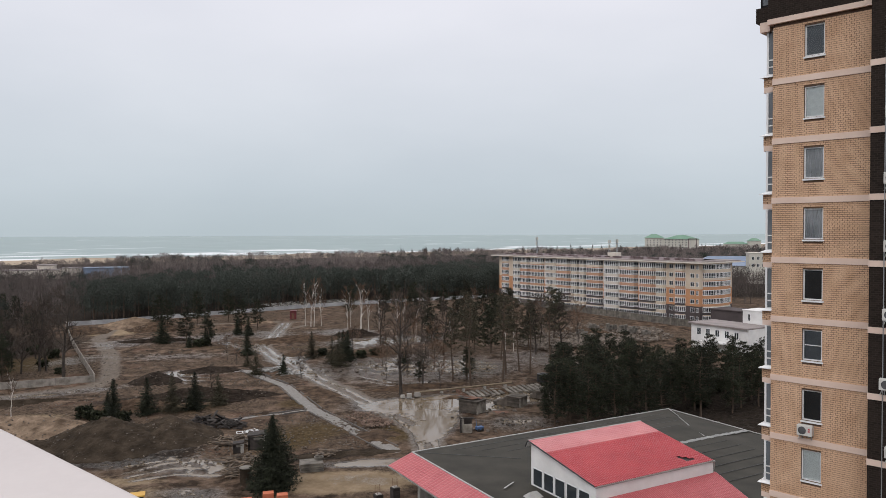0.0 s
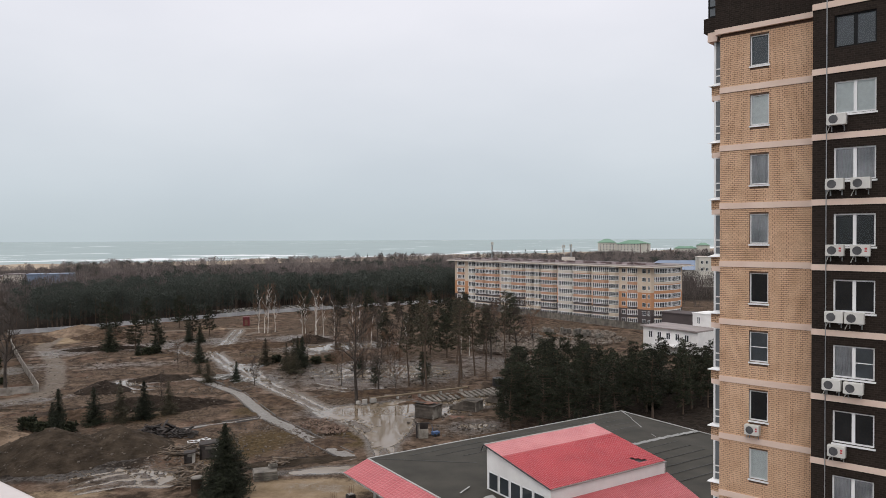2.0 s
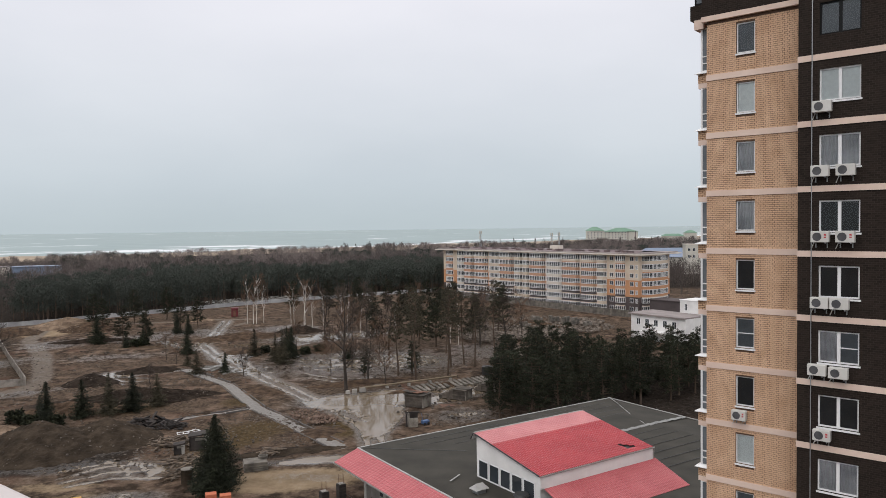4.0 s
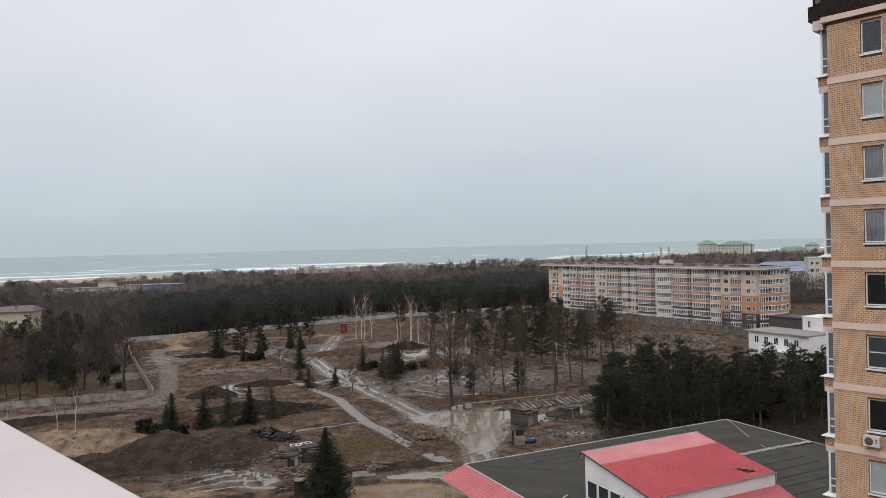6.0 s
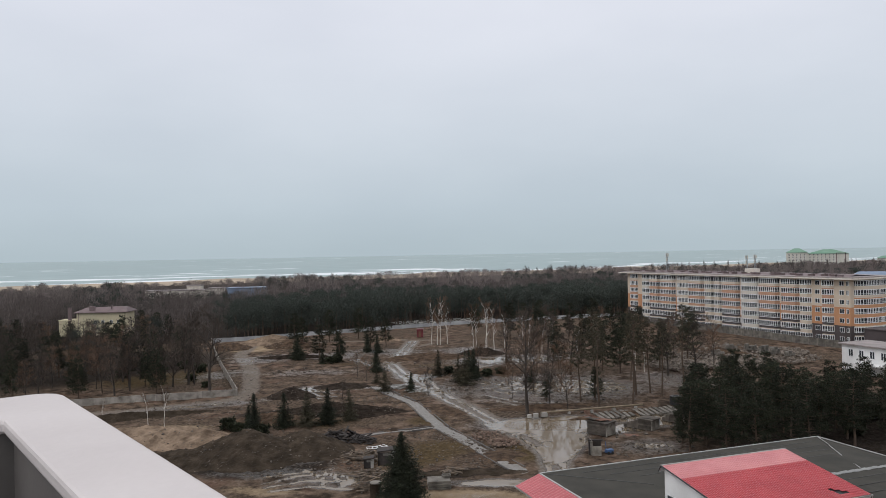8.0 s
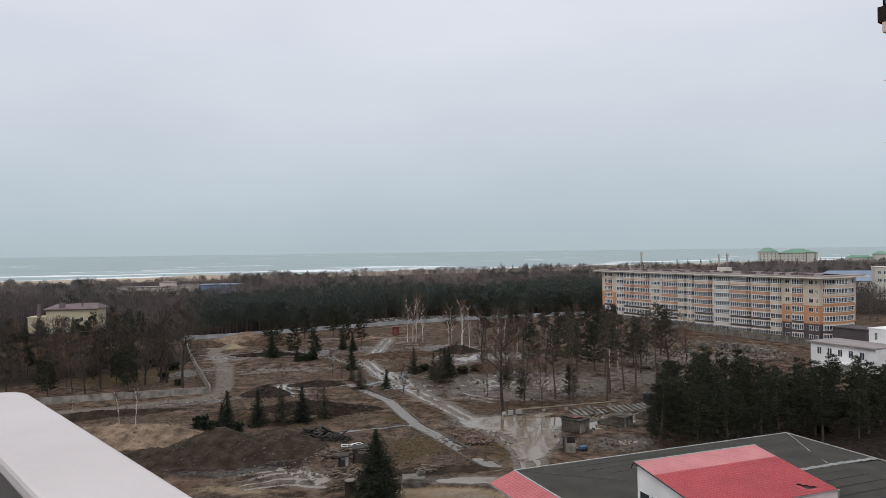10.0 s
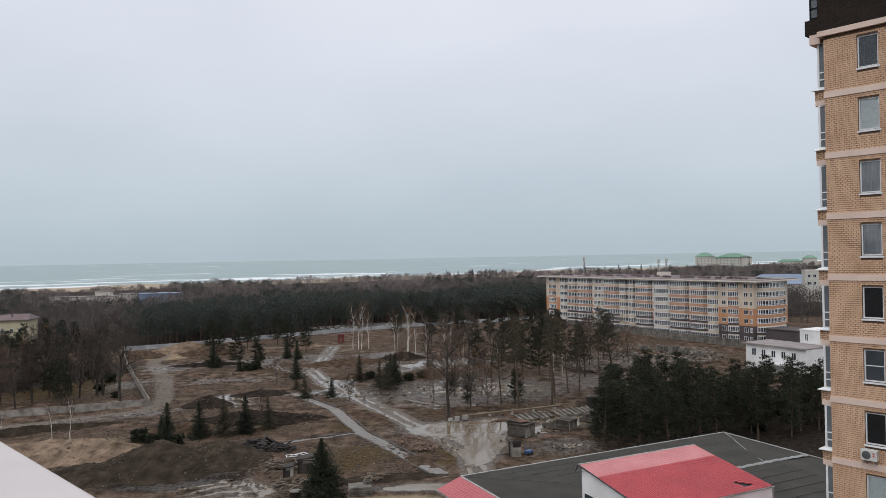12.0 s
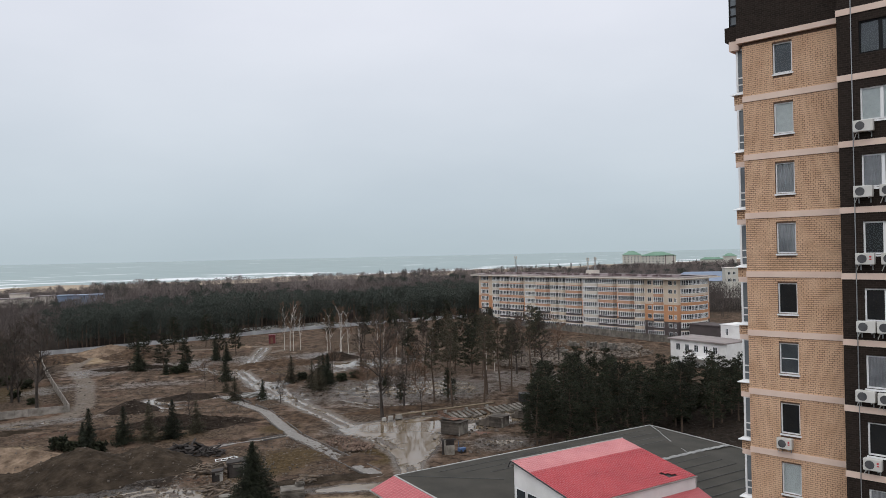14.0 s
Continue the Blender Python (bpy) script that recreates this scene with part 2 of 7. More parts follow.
def blobs(X, Y, rows):
    out = np.zeros(X.shape)
    for x, y, a, b, turn, s in rows:
        c, d = math.cos(radians(turn)), math.sin(radians(turn))
        u, v = (X - x) * c + (Y - y) * d, -(X - x) * d + (Y - y) * c
        out = np.maximum(out, s * np.exp(-((u / a) ** 2 + (v / b) ** 2) ** 1.3))
    return out


rng = np.random.default_rng(7)


def waves(X, Y, size, n=14):
    """Smooth irregular relief made of many slanting waves."""
    out = np.zeros(X.shape)
    for _ in range(n):
        w, k, p = rng.uniform(0, 2 * math.pi), rng.uniform(0.6, 1.8) / size, rng.uniform(0, 6.28)
        out += np.sin((X * math.cos(w) + Y * math.sin(w)) * k * 6.28 + p)
    return out / math.sqrt(n)


def coast(x):
    return 1086 + 0.612 * x


def lay(lo, hi, a, b, fine, outer):
    """Grid lines from lo to hi, fine between a and b."""
    return np.concatenate([[lo] + [q for q in outer if q < a], np.arange(a, b + 0.01, fine), [q for q in outer if q > b] + [hi]])


gx = lay(-4800, 4800, -128, 66, 0.45, [-3000, -1800, -1200, -800, -500, -350, -250, -200, -165, -145, -135, 72, 80, 95, 120, 160, 220, 300, 450, 700, 1000, 1500, 2500])
gy = lay(-600, 2900, 80, 262, 0.45, [-200, 0, 40, 60, 70, 76, 266, 272, 280, 295, 320, 360, 420, 500, 600, 750, 900, 1100, 1400, 1700, 2000])
GX, GY = np.meshgrid(gx, gy)
side = GY - coast(GX)
GZ = 0.09 * waves(GX, GY, 14) + 0.05 * waves(GX, GY, 3.5) + 0.03 * waves(GX, GY, 1.6)
lowland = np.clip((262 - GY) / 20, 0, 1) * np.clip((GY - 80) / 6, 0, 1)
GZ = GZ * lowland - np.clip((side + 60) / 100, 0, 1) * 4
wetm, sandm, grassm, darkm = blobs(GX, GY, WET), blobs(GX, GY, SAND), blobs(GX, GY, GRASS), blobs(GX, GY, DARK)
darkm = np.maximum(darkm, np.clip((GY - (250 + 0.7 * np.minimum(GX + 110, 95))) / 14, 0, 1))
roadm, canalm = np.zeros(GX.shape), np.zeros(GX.shape)
for pts, w, q in zip(ROAD, ROADW, (1.0, 0.9, 0.9, 0.56, 0.5, 0.5)):
    roadm = np.maximum(roadm, q * np.clip(1.5 - near_line(GX, GY, pts) / w, 0, 1))
for pts, w in zip(CANAL, CANALW):
    canalm = np.maximum(canalm, np.clip(1.8 - near_line(GX, GY, pts) / w, 0, 1))
ruts = np.maximum.reduce([np.exp(-((near_line(GX, GY, p) - 1.05) / 0.5) ** 2) for p in ROAD[:3]])
tracks = np.maximum.reduce([np.exp(-(near_line(GX, GY, p) / 0.48) ** 2) for p in TRACKS])
wetm = np.maximum(wetm, 0.82 * tracks)
ruts = np.maximum(ruts, 0.8 * tracks)
wetm = np.maximum(wetm, 0.80 * ruts * np.clip(roadm * 1.5, 0, 1))
GZ -= 0.14 * np.clip(wetm, 0, 1) * lowland + 0.07 * ruts * lowland + 0.05 * roadm * lowland
GZ += 0.10 * waves(GX, GY, 2.2) * np.clip(darkm, 0, 1) * lowland
flat = np.clip((wetm - 0.55) * 2.5, 0, 1) * lowland
GZ = GZ * (1 - flat) - 0.10 * flat
nx, ny = len(gx), len(gy)
idx = np.arange(nx * ny).reshape(ny, nx)
quads = np.stack([idx[:-1, :-1], idx[:-1, 1:], idx[1:, 1:], idx[1:, :-1]], -1).reshape(-1, 4)
gme = bpy.data.meshes.new("ground")
gme.vertices.add(nx * ny)
gme.vertices.foreach_set("co", np.stack([GX, GY, GZ], -1).astype(np.float32).ravel())
gme.loops.add(quads.size)
gme.loops.foreach_set("vertex_index", quads.ravel().astype(np.int32))
gme.polygons.add(len(quads))
gme.polygons.foreach_set("loop_start", np.arange(0, quads.size, 4, dtype=np.int32))
gme.polygons.foreach_set("use_smooth", np.ones(len(quads), dtype=bool))
gme.update()
one = np.ones(GX.shape)
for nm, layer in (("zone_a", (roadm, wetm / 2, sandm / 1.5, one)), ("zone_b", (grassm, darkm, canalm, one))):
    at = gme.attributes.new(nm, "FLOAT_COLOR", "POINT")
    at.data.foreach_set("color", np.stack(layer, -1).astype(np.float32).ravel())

M_GROUND = bpy.data.materials.new("site_ground")
M_GROUND.use_nodes = True
n, l = M_GROUND.node_tree.nodes, M_GROUND.node_tree.links
bs, geo_n = n["Principled BSDF"], n.new("ShaderNodeNewGeometry")


def g_noise(scale, detail=6.0, rough=0.6):
    q = n.new("ShaderNodeTexNoise")
    q.inputs["Scale"].default_value, q.inputs["Detail"].default_value, q.inputs["Roughness"].default_value = scale, detail, rough
    l.new(geo_n.outputs["Position"], q.inputs["Vector"])
    return q.outputs[0]


def g_math(op, a, b):
    q = n.new("ShaderNodeMath")
    q.operation = op
    for k, w in enumerate((a, b)):
        if isinstance(w, (int, float)):
            q.inputs[k].default_value = w
        else:
            l.new(w, q.inputs[k])
    return q.outputs[0]


def g_step(v, lo, hi):
    q = n.new("ShaderNodeMapRange")
    q.interpolation_type = "SMOOTHSTEP"
    q.inputs["From Min"].default_value, q.inputs["From Max"].default_value = lo, hi
    l.new(v, q.inputs["Value"])
    return q.outputs[0]


def g_ramp(v, c1, c2, lo=0.3, hi=0.7):
    q = n.new("ShaderNodeValToRGB")
    q.color_ramp.elements[0].position, q.color_ramp.elements[0].color = lo, (*c1, 1)
    q.color_ramp.elements[1].position, q.color_ramp.elements[1].color = hi, (*c2, 1)
    l.new(v, q.inputs[0])
    return q.outputs[0]


def g_mix(f, a, b):
    q = n.new("ShaderNodeMixRGB")
    l.new(f, q.inputs[0])
    for k, w in ((1, a), (2, b)):
        if isinstance(w, tuple):
            q.inputs[k].default_value = (*w, 1)
        else:
            l.new(w, q.inputs[k])
    return q.outputs[0]


za, zb = n.new("ShaderNodeVertexColor"), n.new("ShaderNodeVertexColor")
za.layer_name, zb.layer_name = "zone_a", "zone_b"
sa, sb = n.new("ShaderNodeSeparateColor"), n.new("ShaderNodeSeparateColor")
l.new(za.outputs[0], sa.inputs[0])
l.new(zb.outputs[0], sb.inputs[0])
n_big, n_mid, n_fin, n_tiny = g_noise(0.05, 5), g_noise(0.35, 7, 0.65), g_noise(1.6, 6, 0.7), g_noise(7.0, 4, 0.7)
soil = g_ramp(n_mid, (0.032, 0.0225, 0.0160), (0.178, 0.124, 0.090), 0.41, 0.61)
n_red = g_noise(0.11, 6, 0.7)
soil = g_mix(g_math("MULTIPLY", g_step(n_red, 0.52, 0.64), 0.6), soil, g_ramp(n_fin, (0.055, 0.030, 0.021), (0.175, 0.104, 0.076), 0.34, 0.66))
soil = g_mix(g_step(n_big, 0.42, 0.62), soil, g_ramp(n_fin, (0.028, 0.0200, 0.0142), (0.150, 0.109, 0.080), 0.40, 0.62))
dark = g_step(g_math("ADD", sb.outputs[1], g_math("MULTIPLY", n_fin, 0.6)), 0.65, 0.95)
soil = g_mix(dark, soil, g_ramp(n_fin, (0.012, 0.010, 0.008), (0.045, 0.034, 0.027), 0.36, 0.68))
gras = g_step(g_math("ADD", sb.outputs[0], g_math("MULTIPLY", n_mid, 0.9)), 0.75, 1.15)
soil = g_mix(gras, soil, g_ramp(n_fin, (0.034, 0.025, 0.013), (0.120, 0.082, 0.042)))
sand = g_step(g_math("ADD", sa.outputs[2], g_math("MULTIPLY", n_fin, 0.5)), 0.55, 0.85)
soil = g_mix(sand, soil, g_ramp(n_mid, (0.17, 0.12, 0.075), (0.34, 0.26, 0.175)))
road = g_step(g_math("ADD", sa.outputs[0], g_math("MULTIPLY", n_fin, 0.5)), 0.50, 0.78)
soil = g_mix(road, soil, g_ramp(n_fin, (0.115, 0.093, 0.076), (0.215, 0.180, 0.150)))
can = g_step(g_math("ADD", sb.outputs[2], g_math("MULTIPLY", n_fin, 0.3)), 0.85, 1.0)
soil = g_mix(can, soil, g_ramp(n_fin, (0.19, 0.175, 0.16), (0.30, 0.285, 0.27)))
litter = g_step(n_tiny, 0.665, 0.72)
soil = g_mix(litter, soil, (0.28, 0.255, 0.225))
# standing water: the mask rises with the zone, and broken by noise
damp = g_math("ADD", g_math("ADD", g_math("MULTIPLY", sa.outputs[1], 2.0), g_math("MULTIPLY", sa.outputs[0], 0.16)), g_math("MULTIPLY", g_math("SUBTRACT", n_fin, 0.5), 0.65))
damp = g_math("ADD", damp, g_math("MULTIPLY", g_math("SUBTRACT", n_mid, 0.5), 1.1))
water = g_step(damp, 0.46, 0.58)
moist = g_step(damp, 0.08, 0.46)
soil = g_mix(g_math("MULTIPLY", moist, 0.45), soil, g_ramp(n_fin, (0.028, 0.021, 0.016), (0.092, 0.073, 0.058)))
soil = g_mix(water, soil, (0.165, 0.128, 0.090))
l.new(soil, bs.inputs["Base Color"])
rg = g_math("SUBTRACT", 0.92, g_math("MULTIPLY", moist, 0.52))
rg = g_math("MAXIMUM", g_math("SUBTRACT", rg, g_math("MULTIPLY", water, 0.80)), 0.07)
rg = g_math("MAXIMUM", g_math("SUBTRACT", rg, g_math("MULTIPLY", can, 0.35)), 0.07)
l.new(rg, bs.inputs["Roughness"])
l.new(g_math("ADD", 0.06, g_math("MULTIPLY", moist, 0.40)), bs.inputs["Specular IOR Level"])
bmp = n.new("ShaderNodeBump")
bmp.inputs["Distance"].default_value = 0.35
hh = g_math("ADD", g_math("MULTIPLY", n_fin, 1.0), g_math("MULTIPLY", n_tiny, 0.35))
l.new(g_math("MULTIPLY", hh, g_math("SUBTRACT", 1.0, water)), bmp.inputs["Height"])
bmp.inputs["Strength"].default_value = 0.8
l.new(bmp.outputs[0], bs.inputs["Normal"])
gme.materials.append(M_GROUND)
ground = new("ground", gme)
tagged(ground, "muddy brown building ground with puddles and wheel tracks", "ground", kind="structure")

# ---- sea and beach ----
sea_geo = Geo()
cs, sn = math.cos(math.atan(0.612)), math.sin(math.atan(0.612))
sx_ = np.linspace(-4700, 4700, 41)
for x0, x1 in zip(sx_, sx_[1:]):
    for y0, y1 in ((380, 700), (700, 1000), (1000, 1300), (1300, 1700), (1700, 2400), (2400, 3400), (3400, 4950)):
        sea_geo.poly([(x0, y0, -1.2), (x1, y0, -1.2), (x1, y1, -1.2), (x0, y1, -1.2)])
M_SEA = bpy.data.materials.new("grey_green_sea")
M_SEA.use_nodes = True
n, l = M_SEA.node_tree.nodes, M_SEA.node_tree.links
bs, geo_n = n["Principled BSDF"], n.new("ShaderNodeNewGeometry")
mp = n.new("ShaderNodeMapping")
mp.vector_type = "TEXTURE"
mp.inputs["Rotation"].default_value = (0, 0, math.atan(0.612))
mp.inputs["Location"].default_value = (0, 1070, 0)
l.new(geo_n.outputs["Position"], mp.inputs["Vector"])
sp = n.new("ShaderNodeSeparateXYZ")
l.new(mp.outputs[0], sp.inputs[0])


def sea_noise(sx, sy, scale, detail=5.0):
    m2 = n.new("ShaderNodeMapping")
    m2.inputs["Scale"].default_value = (sx, sy, 1)
    l.new(mp.outputs[0], m2.inputs["Vector"])
    q = n.new("ShaderNodeTexNoise")
    q.inputs["Scale"].default_value, q.inputs["Detail"].default_value = scale, detail
    l.new(m2.outputs[0], q.inputs["Vector"])
    return q.outputs[0]


roll_n, wide_n, chop_n = sea_noise(0.0042, 0.0105, 1.0), sea_noise(0.004, 0.012, 1.0), sea_noise(0.016, 0.032, 1.0)
shore = n.new("ShaderNodeValToRGB")
for k, (p, v) in enumerate(((0.0, 0.76), (0.06, 0.62), (0.13, 0.50), (0.26, 0.575), (0.44, 0.40), (1.0, 0.29))):
    e = shore.color_ramp.elements[k] if k < 2 else shore.color_ramp.elements.new(p)
    e.position, e.color = p, (v, v, v, 1)
l.new(g_math("DIVIDE", sp.outputs["Y"], 700.0), shore.inputs[0])
crest = g_math("ADD", g_math("MULTIPLY", g_math("SUBTRACT", roll_n, 0.5), 1.7), g_math("MULTIPLY", g_math("SUBTRACT", chop_n, 0.5), 0.7))
foam = g_step(g_math("ADD", shore.outputs[0], crest), 0.59, 0.66)
body = g_ramp(wide_n, (0.150, 0.225, 0.220), (0.205, 0.285, 0.278))
body = g_mix(g_step(chop_n, 0.45, 0.75), body, (0.235, 0.31, 0.303))
l.new(g_mix(foam, body, (0.80, 0.82, 0.83)), bs.inputs["Base Color"])
bs.inputs["Roughness"].default_value = 0.34
bs.inputs["Specular IOR Level"].default_value = 0.5
bp = n.new("ShaderNodeBump")
bp.inputs["Distance"].default_value = 1.2
l.new(roll_n, bp.inputs["Height"])
l.new(bp.outputs[0], bs.inputs["Normal"])
tagged(part("sea", sea_geo, M_SEA), "grey-green sea with white breakers along the beach", "sea", kind="structure")
M_BEACH = surf("beach_sand", (0.34, 0.265, 0.19), (0.43, 0.345, 0.255), 0.02, 0.9, 0.1)
bg = Geo()
for k in range(-30, 40):
    q0, q1 = k * 60, k * 60 + 60
    for lo, hi in ((0, 1), (1, 2), (2, 3)):
        rows = []
        for u, r, e in ((q0, lo, k), (q1, lo, k + 1), (q1, hi, k + 1), (q0, hi, k)):
            dune = 1.2 * math.sin(e * 1.3) + 0.9 * math.sin(e * 2.9)
            rows.append((u, (-125, -62 + 6 * math.sin(e * 1.7), -12, 16)[r], (-0.6, 2.4 + dune, 0.9, -1.35)[r]))
        bg.poly([(u * cs - v * sn, 1070 + u * sn + v * cs, z) for u, v, z in rows])
tagged(part("beach", bg, M_BEACH), "pale ochre sand beach along the sea", "beach", kind="structure")

# low concrete kerbs along the straight wet path
kb = thing("ditch_kerb", Matrix.Identity(4), "low broken concrete kerb along the wet path", "kerb", kind="structure")
krr = random.Random(3)
for pts, w in zip(CANAL, (1.35, 0.75)):
    for (ax, ay), (bx, by) in zip(pts, pts[1:]):
        seg = math.hypot(bx - ax, by - ay)
        ux, uy = (bx - ax) / seg, (by - ay) / seg
        for sgn in (-1, 1):
            for q in range(int(seg / 2.0)):
                if krr.random() < 0.2:
                    continue
                px, py = ax + ux * (2 * q + 1), ay + uy * (2 * q + 1)
                part("kerb_stone", Geo().obox((px - sgn * uy * w, py + sgn * ux * w, 0.03), (1.92, 0.14, 0.26), math.degrees(math.atan2(uy, ux)) + krr.uniform(-2, 2), krr.uniform(-4, 4)), M_GREYWALL, kb)

# ---- balcony parapet at the camera ----
def parapet():
    top, d, w = 30.5, Vector((0.75, -0.66, 0)).normalized(), Vector((-0.66, -0.75, 0)).normalized()
    c = Vector((-1.87, 2.50, 0))

    def at(a, b, z):
        p = c + d * a + w * b
        return (p.x, p.y, z)

    p = thing("balcony_parapet", Matrix.Identity(4), "whitewashed masonry balcony parapet with rounded corner", "parapet", kind="structure")
    p.empty_display_size = 0.2
    rnd = [(0.10 - 0.10 * math.sin(k * math.pi / 10), 0.10 - 0.10 * math.cos(k * math.pi / 10)) for k in range(6)]
    cap = [(4.5, 0), (4.5, 0.24), (0.43, 0.24), (0.43, 2.5), (0, 2.5)] + rnd[::-1]
    g = bmesh.new()
    vs = [g.verts.new(at(a, b, top)) for a, b in cap]
    f = g.faces.new(vs)
    ex = bmesh.ops.extrude_face_region(g, geom=[f])
    for v in ex["geom"]:
        if isinstance(v, bmesh.types.BMVert):
            v.co.z -= 0.045
    bmesh.ops.recalc_face_normals(g, faces=g.faces)
    me = bpy.data.meshes.new("coping")
    g.to_mesh(me)
    me.materials.append(M_PAINT)
    part("coping", me, None, p, "white painted coping", bevel=0.012)
    g = Geo()
    for pts in ([(4.5, 0.012), (4.5, 0.21), (0.385, 0.21), (0.012, 0.21), (0.012, 0.06), (0.06, 0.012)], [(0.415, 0.21), (0.415, 2.5), (0.012, 2.5), (0.012, 0.21)]):
        g.prism([at(a, b, 0)[:2] for a, b in pts], top - 1.25, top - 0.045)
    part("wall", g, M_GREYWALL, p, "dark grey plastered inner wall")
    g = Geo()
    g.prism([at(a, b, 0)[:2] for a, b in ((0.36, -0.1), (4.6, -0.1), (4.6, 4.0), (0.36, 4.0))], top - 1.45, top - 1.25)
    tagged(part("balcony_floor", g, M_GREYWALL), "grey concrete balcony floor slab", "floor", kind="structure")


parapet()

# the house that carries the balcony, behind and below the camera
g = Geo()
g.prism([(-1.55, 1.9), (3.4, -2.4), (-2, -9), (-7.5, -4)], 0, 29.04)
tagged(part("own_house_wall", g, M_PLASTER), "plain plastered house wall below the balcony", "wall", kind="structure")


# ---- the brick tower ----
def brick_mat(name, cols, mortar, bw, bh, jn, rough=0.8):
    mt = bpy.data.materials.new(name)
    mt.use_nodes = True
    n, l = mt.node_tree.nodes, mt.node_tree.links
    b = n["Principled BSDF"]
    tc, br = n.new("ShaderNodeTexCoord"), n.new("ShaderNodeTexBrick")
    sp, cb = n.new("ShaderNodeSeparateXYZ"), n.new("ShaderNodeCombineXYZ")
    l.new(tc.outputs["Object"], sp.inputs[0])
    ad = n.new("ShaderNodeMath")
    l.new(sp.outputs["X"], ad.inputs[0])
    l.new(sp.outputs["Y"], ad.inputs[1])
    l.new(ad.outputs[0], cb.inputs["X"])
    l.new(sp.outputs["Z"], cb.inputs["Y"])
    l.new(cb.outputs[0], br.inputs["Vector"])
    br.inputs["Scale"].default_value = 1.0
    br.inputs["Brick Width"].default_value, br.inputs["Row Height"].default_value, br.inputs["Mortar Size"].default_value = bw, bh, jn
    br.inputs["Color1"].default_value, br.inputs["Color2"].default_value, br.inputs["Mortar"].default_value = (*cols[0], 1), (*cols[1], 1), (*mortar, 1)
    no, mx, mr = n.new("ShaderNodeTexNoise"), n.new("ShaderNodeMixRGB"), n.new("ShaderNodeMapRange")
    no.inputs["Scale"].default_value, no.inputs["Detail"].default_value = 0.5, 8.0
    l.new(tc.outputs["Object"], no.inputs["Vector"])
    mr.inputs["To Min"].default_value, mr.inputs["To Max"].default_value = 0.75, 1.2
    l.new(no.outputs[0], mr.inputs["Value"])
    mx.blend_type = "MULTIPLY"
    mx.inputs[0].default_value = 1.0
    l.new(br.outputs["Color"], mx.inputs[1])
    l.new(mr.outputs[0], mx.inputs[2])
    l.new(mx.outputs[0], b.inputs["Base Color"])
    bp = n.new("ShaderNodeBump")
    bp.invert = True
    bp.inputs["Distance"].default_value, bp.inputs["Strength"].default_value = 0.012, 0.8
    l.new(br.outputs["Fac"], bp.inputs["Height"])
    l.new(bp.outputs[0], b.inputs["Normal"])
    b.inputs["Roughness"].default_value = rough
    b.inputs["Specular IOR Level"].default_value = 0.2
    return mt


M_TAN_BRICK = surf("tan_brick", (0.52, 0.325, 0.205), (0.64, 0.425, 0.285), 1.2, 0.8, 0.3, big=0.10, rand=0.08, c3=(0.58, 0.375, 0.245))
M_TAN_JOINT = surf("tan_brick_joint", (0.085, 0.048, 0.03), (0.13, 0.078, 0.05), 2.0, 0.9, 0.2)
M_TAN_FLAT = brick_mat("tan_brickwork", ((0.50, 0.31, 0.195), (0.60, 0.40, 0.265)), (0.16, 0.095, 0.06), 0.22, 0.1, 0.012)
M_DARK_BRICK = brick_mat("dark_brickwork", ((0.017, 0.012, 0.0095), (0.028, 0.020, 0.016)), (0.042, 0.032, 0.026), 0.22, 0.1, 0.008, 0.85)
M_DARK_FRAME = surf("black_window_frame", (0.004, 0.004, 0.005), (0.008, 0.008, 0.009), 1.0, 0.5, 0, spec=0.2)
M_CURTAIN = surf("grey_curtain", (0.34, 0.34, 0.36), (0.58, 0.58, 0.60), 1.2, 0.9, 0.2)
M_BLIND = surf("pale_blind", (0.74, 0.78, 0.78), (0.82, 0.85, 0.84), 0.4, 0.8, 0.05)
# stands in for unlit interiors: their shade is put into this colour
M_ROOM = surf("dark_room", (0.02, 0.022, 0.024), (0.045, 0.045, 0.05), 0.8, 0.8, 0)
M_BLUEWIN = surf("blue_grey_blind", (0.10, 0.115, 0.13), (0.16, 0.18, 0.20), 0.6, 0.6, 0)
M_AC = surf("air_conditioner_shell", (0.55, 0.54, 0.51), (0.64, 0.63, 0.60), 0.8, 0.5, 0.05, big=0.04)
M_FAN = surf("dark_fan_grille", (0.05, 0.05, 0.055), (0.09, 0.09, 0.095), 3, 0.6, 0.1)
M_RED_TAG = surf("red_sticker", (0.45, 0.04, 0.05), (0.5, 0.06, 0.07), 1, 0.5, 0)
M_PANE = bpy.data.materials.new("window_pane")
M_PANE.use_nodes = True
pn = M_PANE.node_tree.nodes
pl_ = M_PANE.node_tree.links
p_gl, p_tr, p_mx, p_fr = pn.new("ShaderNodeBsdfGlossy"), pn.new("ShaderNodeBsdfTransparent"), pn.new("ShaderNodeMixShader"), pn.new("ShaderNodeFresnel")
p_gl.inputs["Roughness"].default_value = 0.03
p_tr.inputs["Color"].default_value = (0.95, 0.97, 0.97, 1)
pl_.new(p_fr.outputs[0], p_mx.inputs[0])
pl_.new(p_tr.outputs[0], p_mx.inputs[1])
pl_.new(p_gl.outputs[0], p_mx.inputs[2])
pl_.new(p_mx.outputs[0], pn["Material Output"].inputs[0])


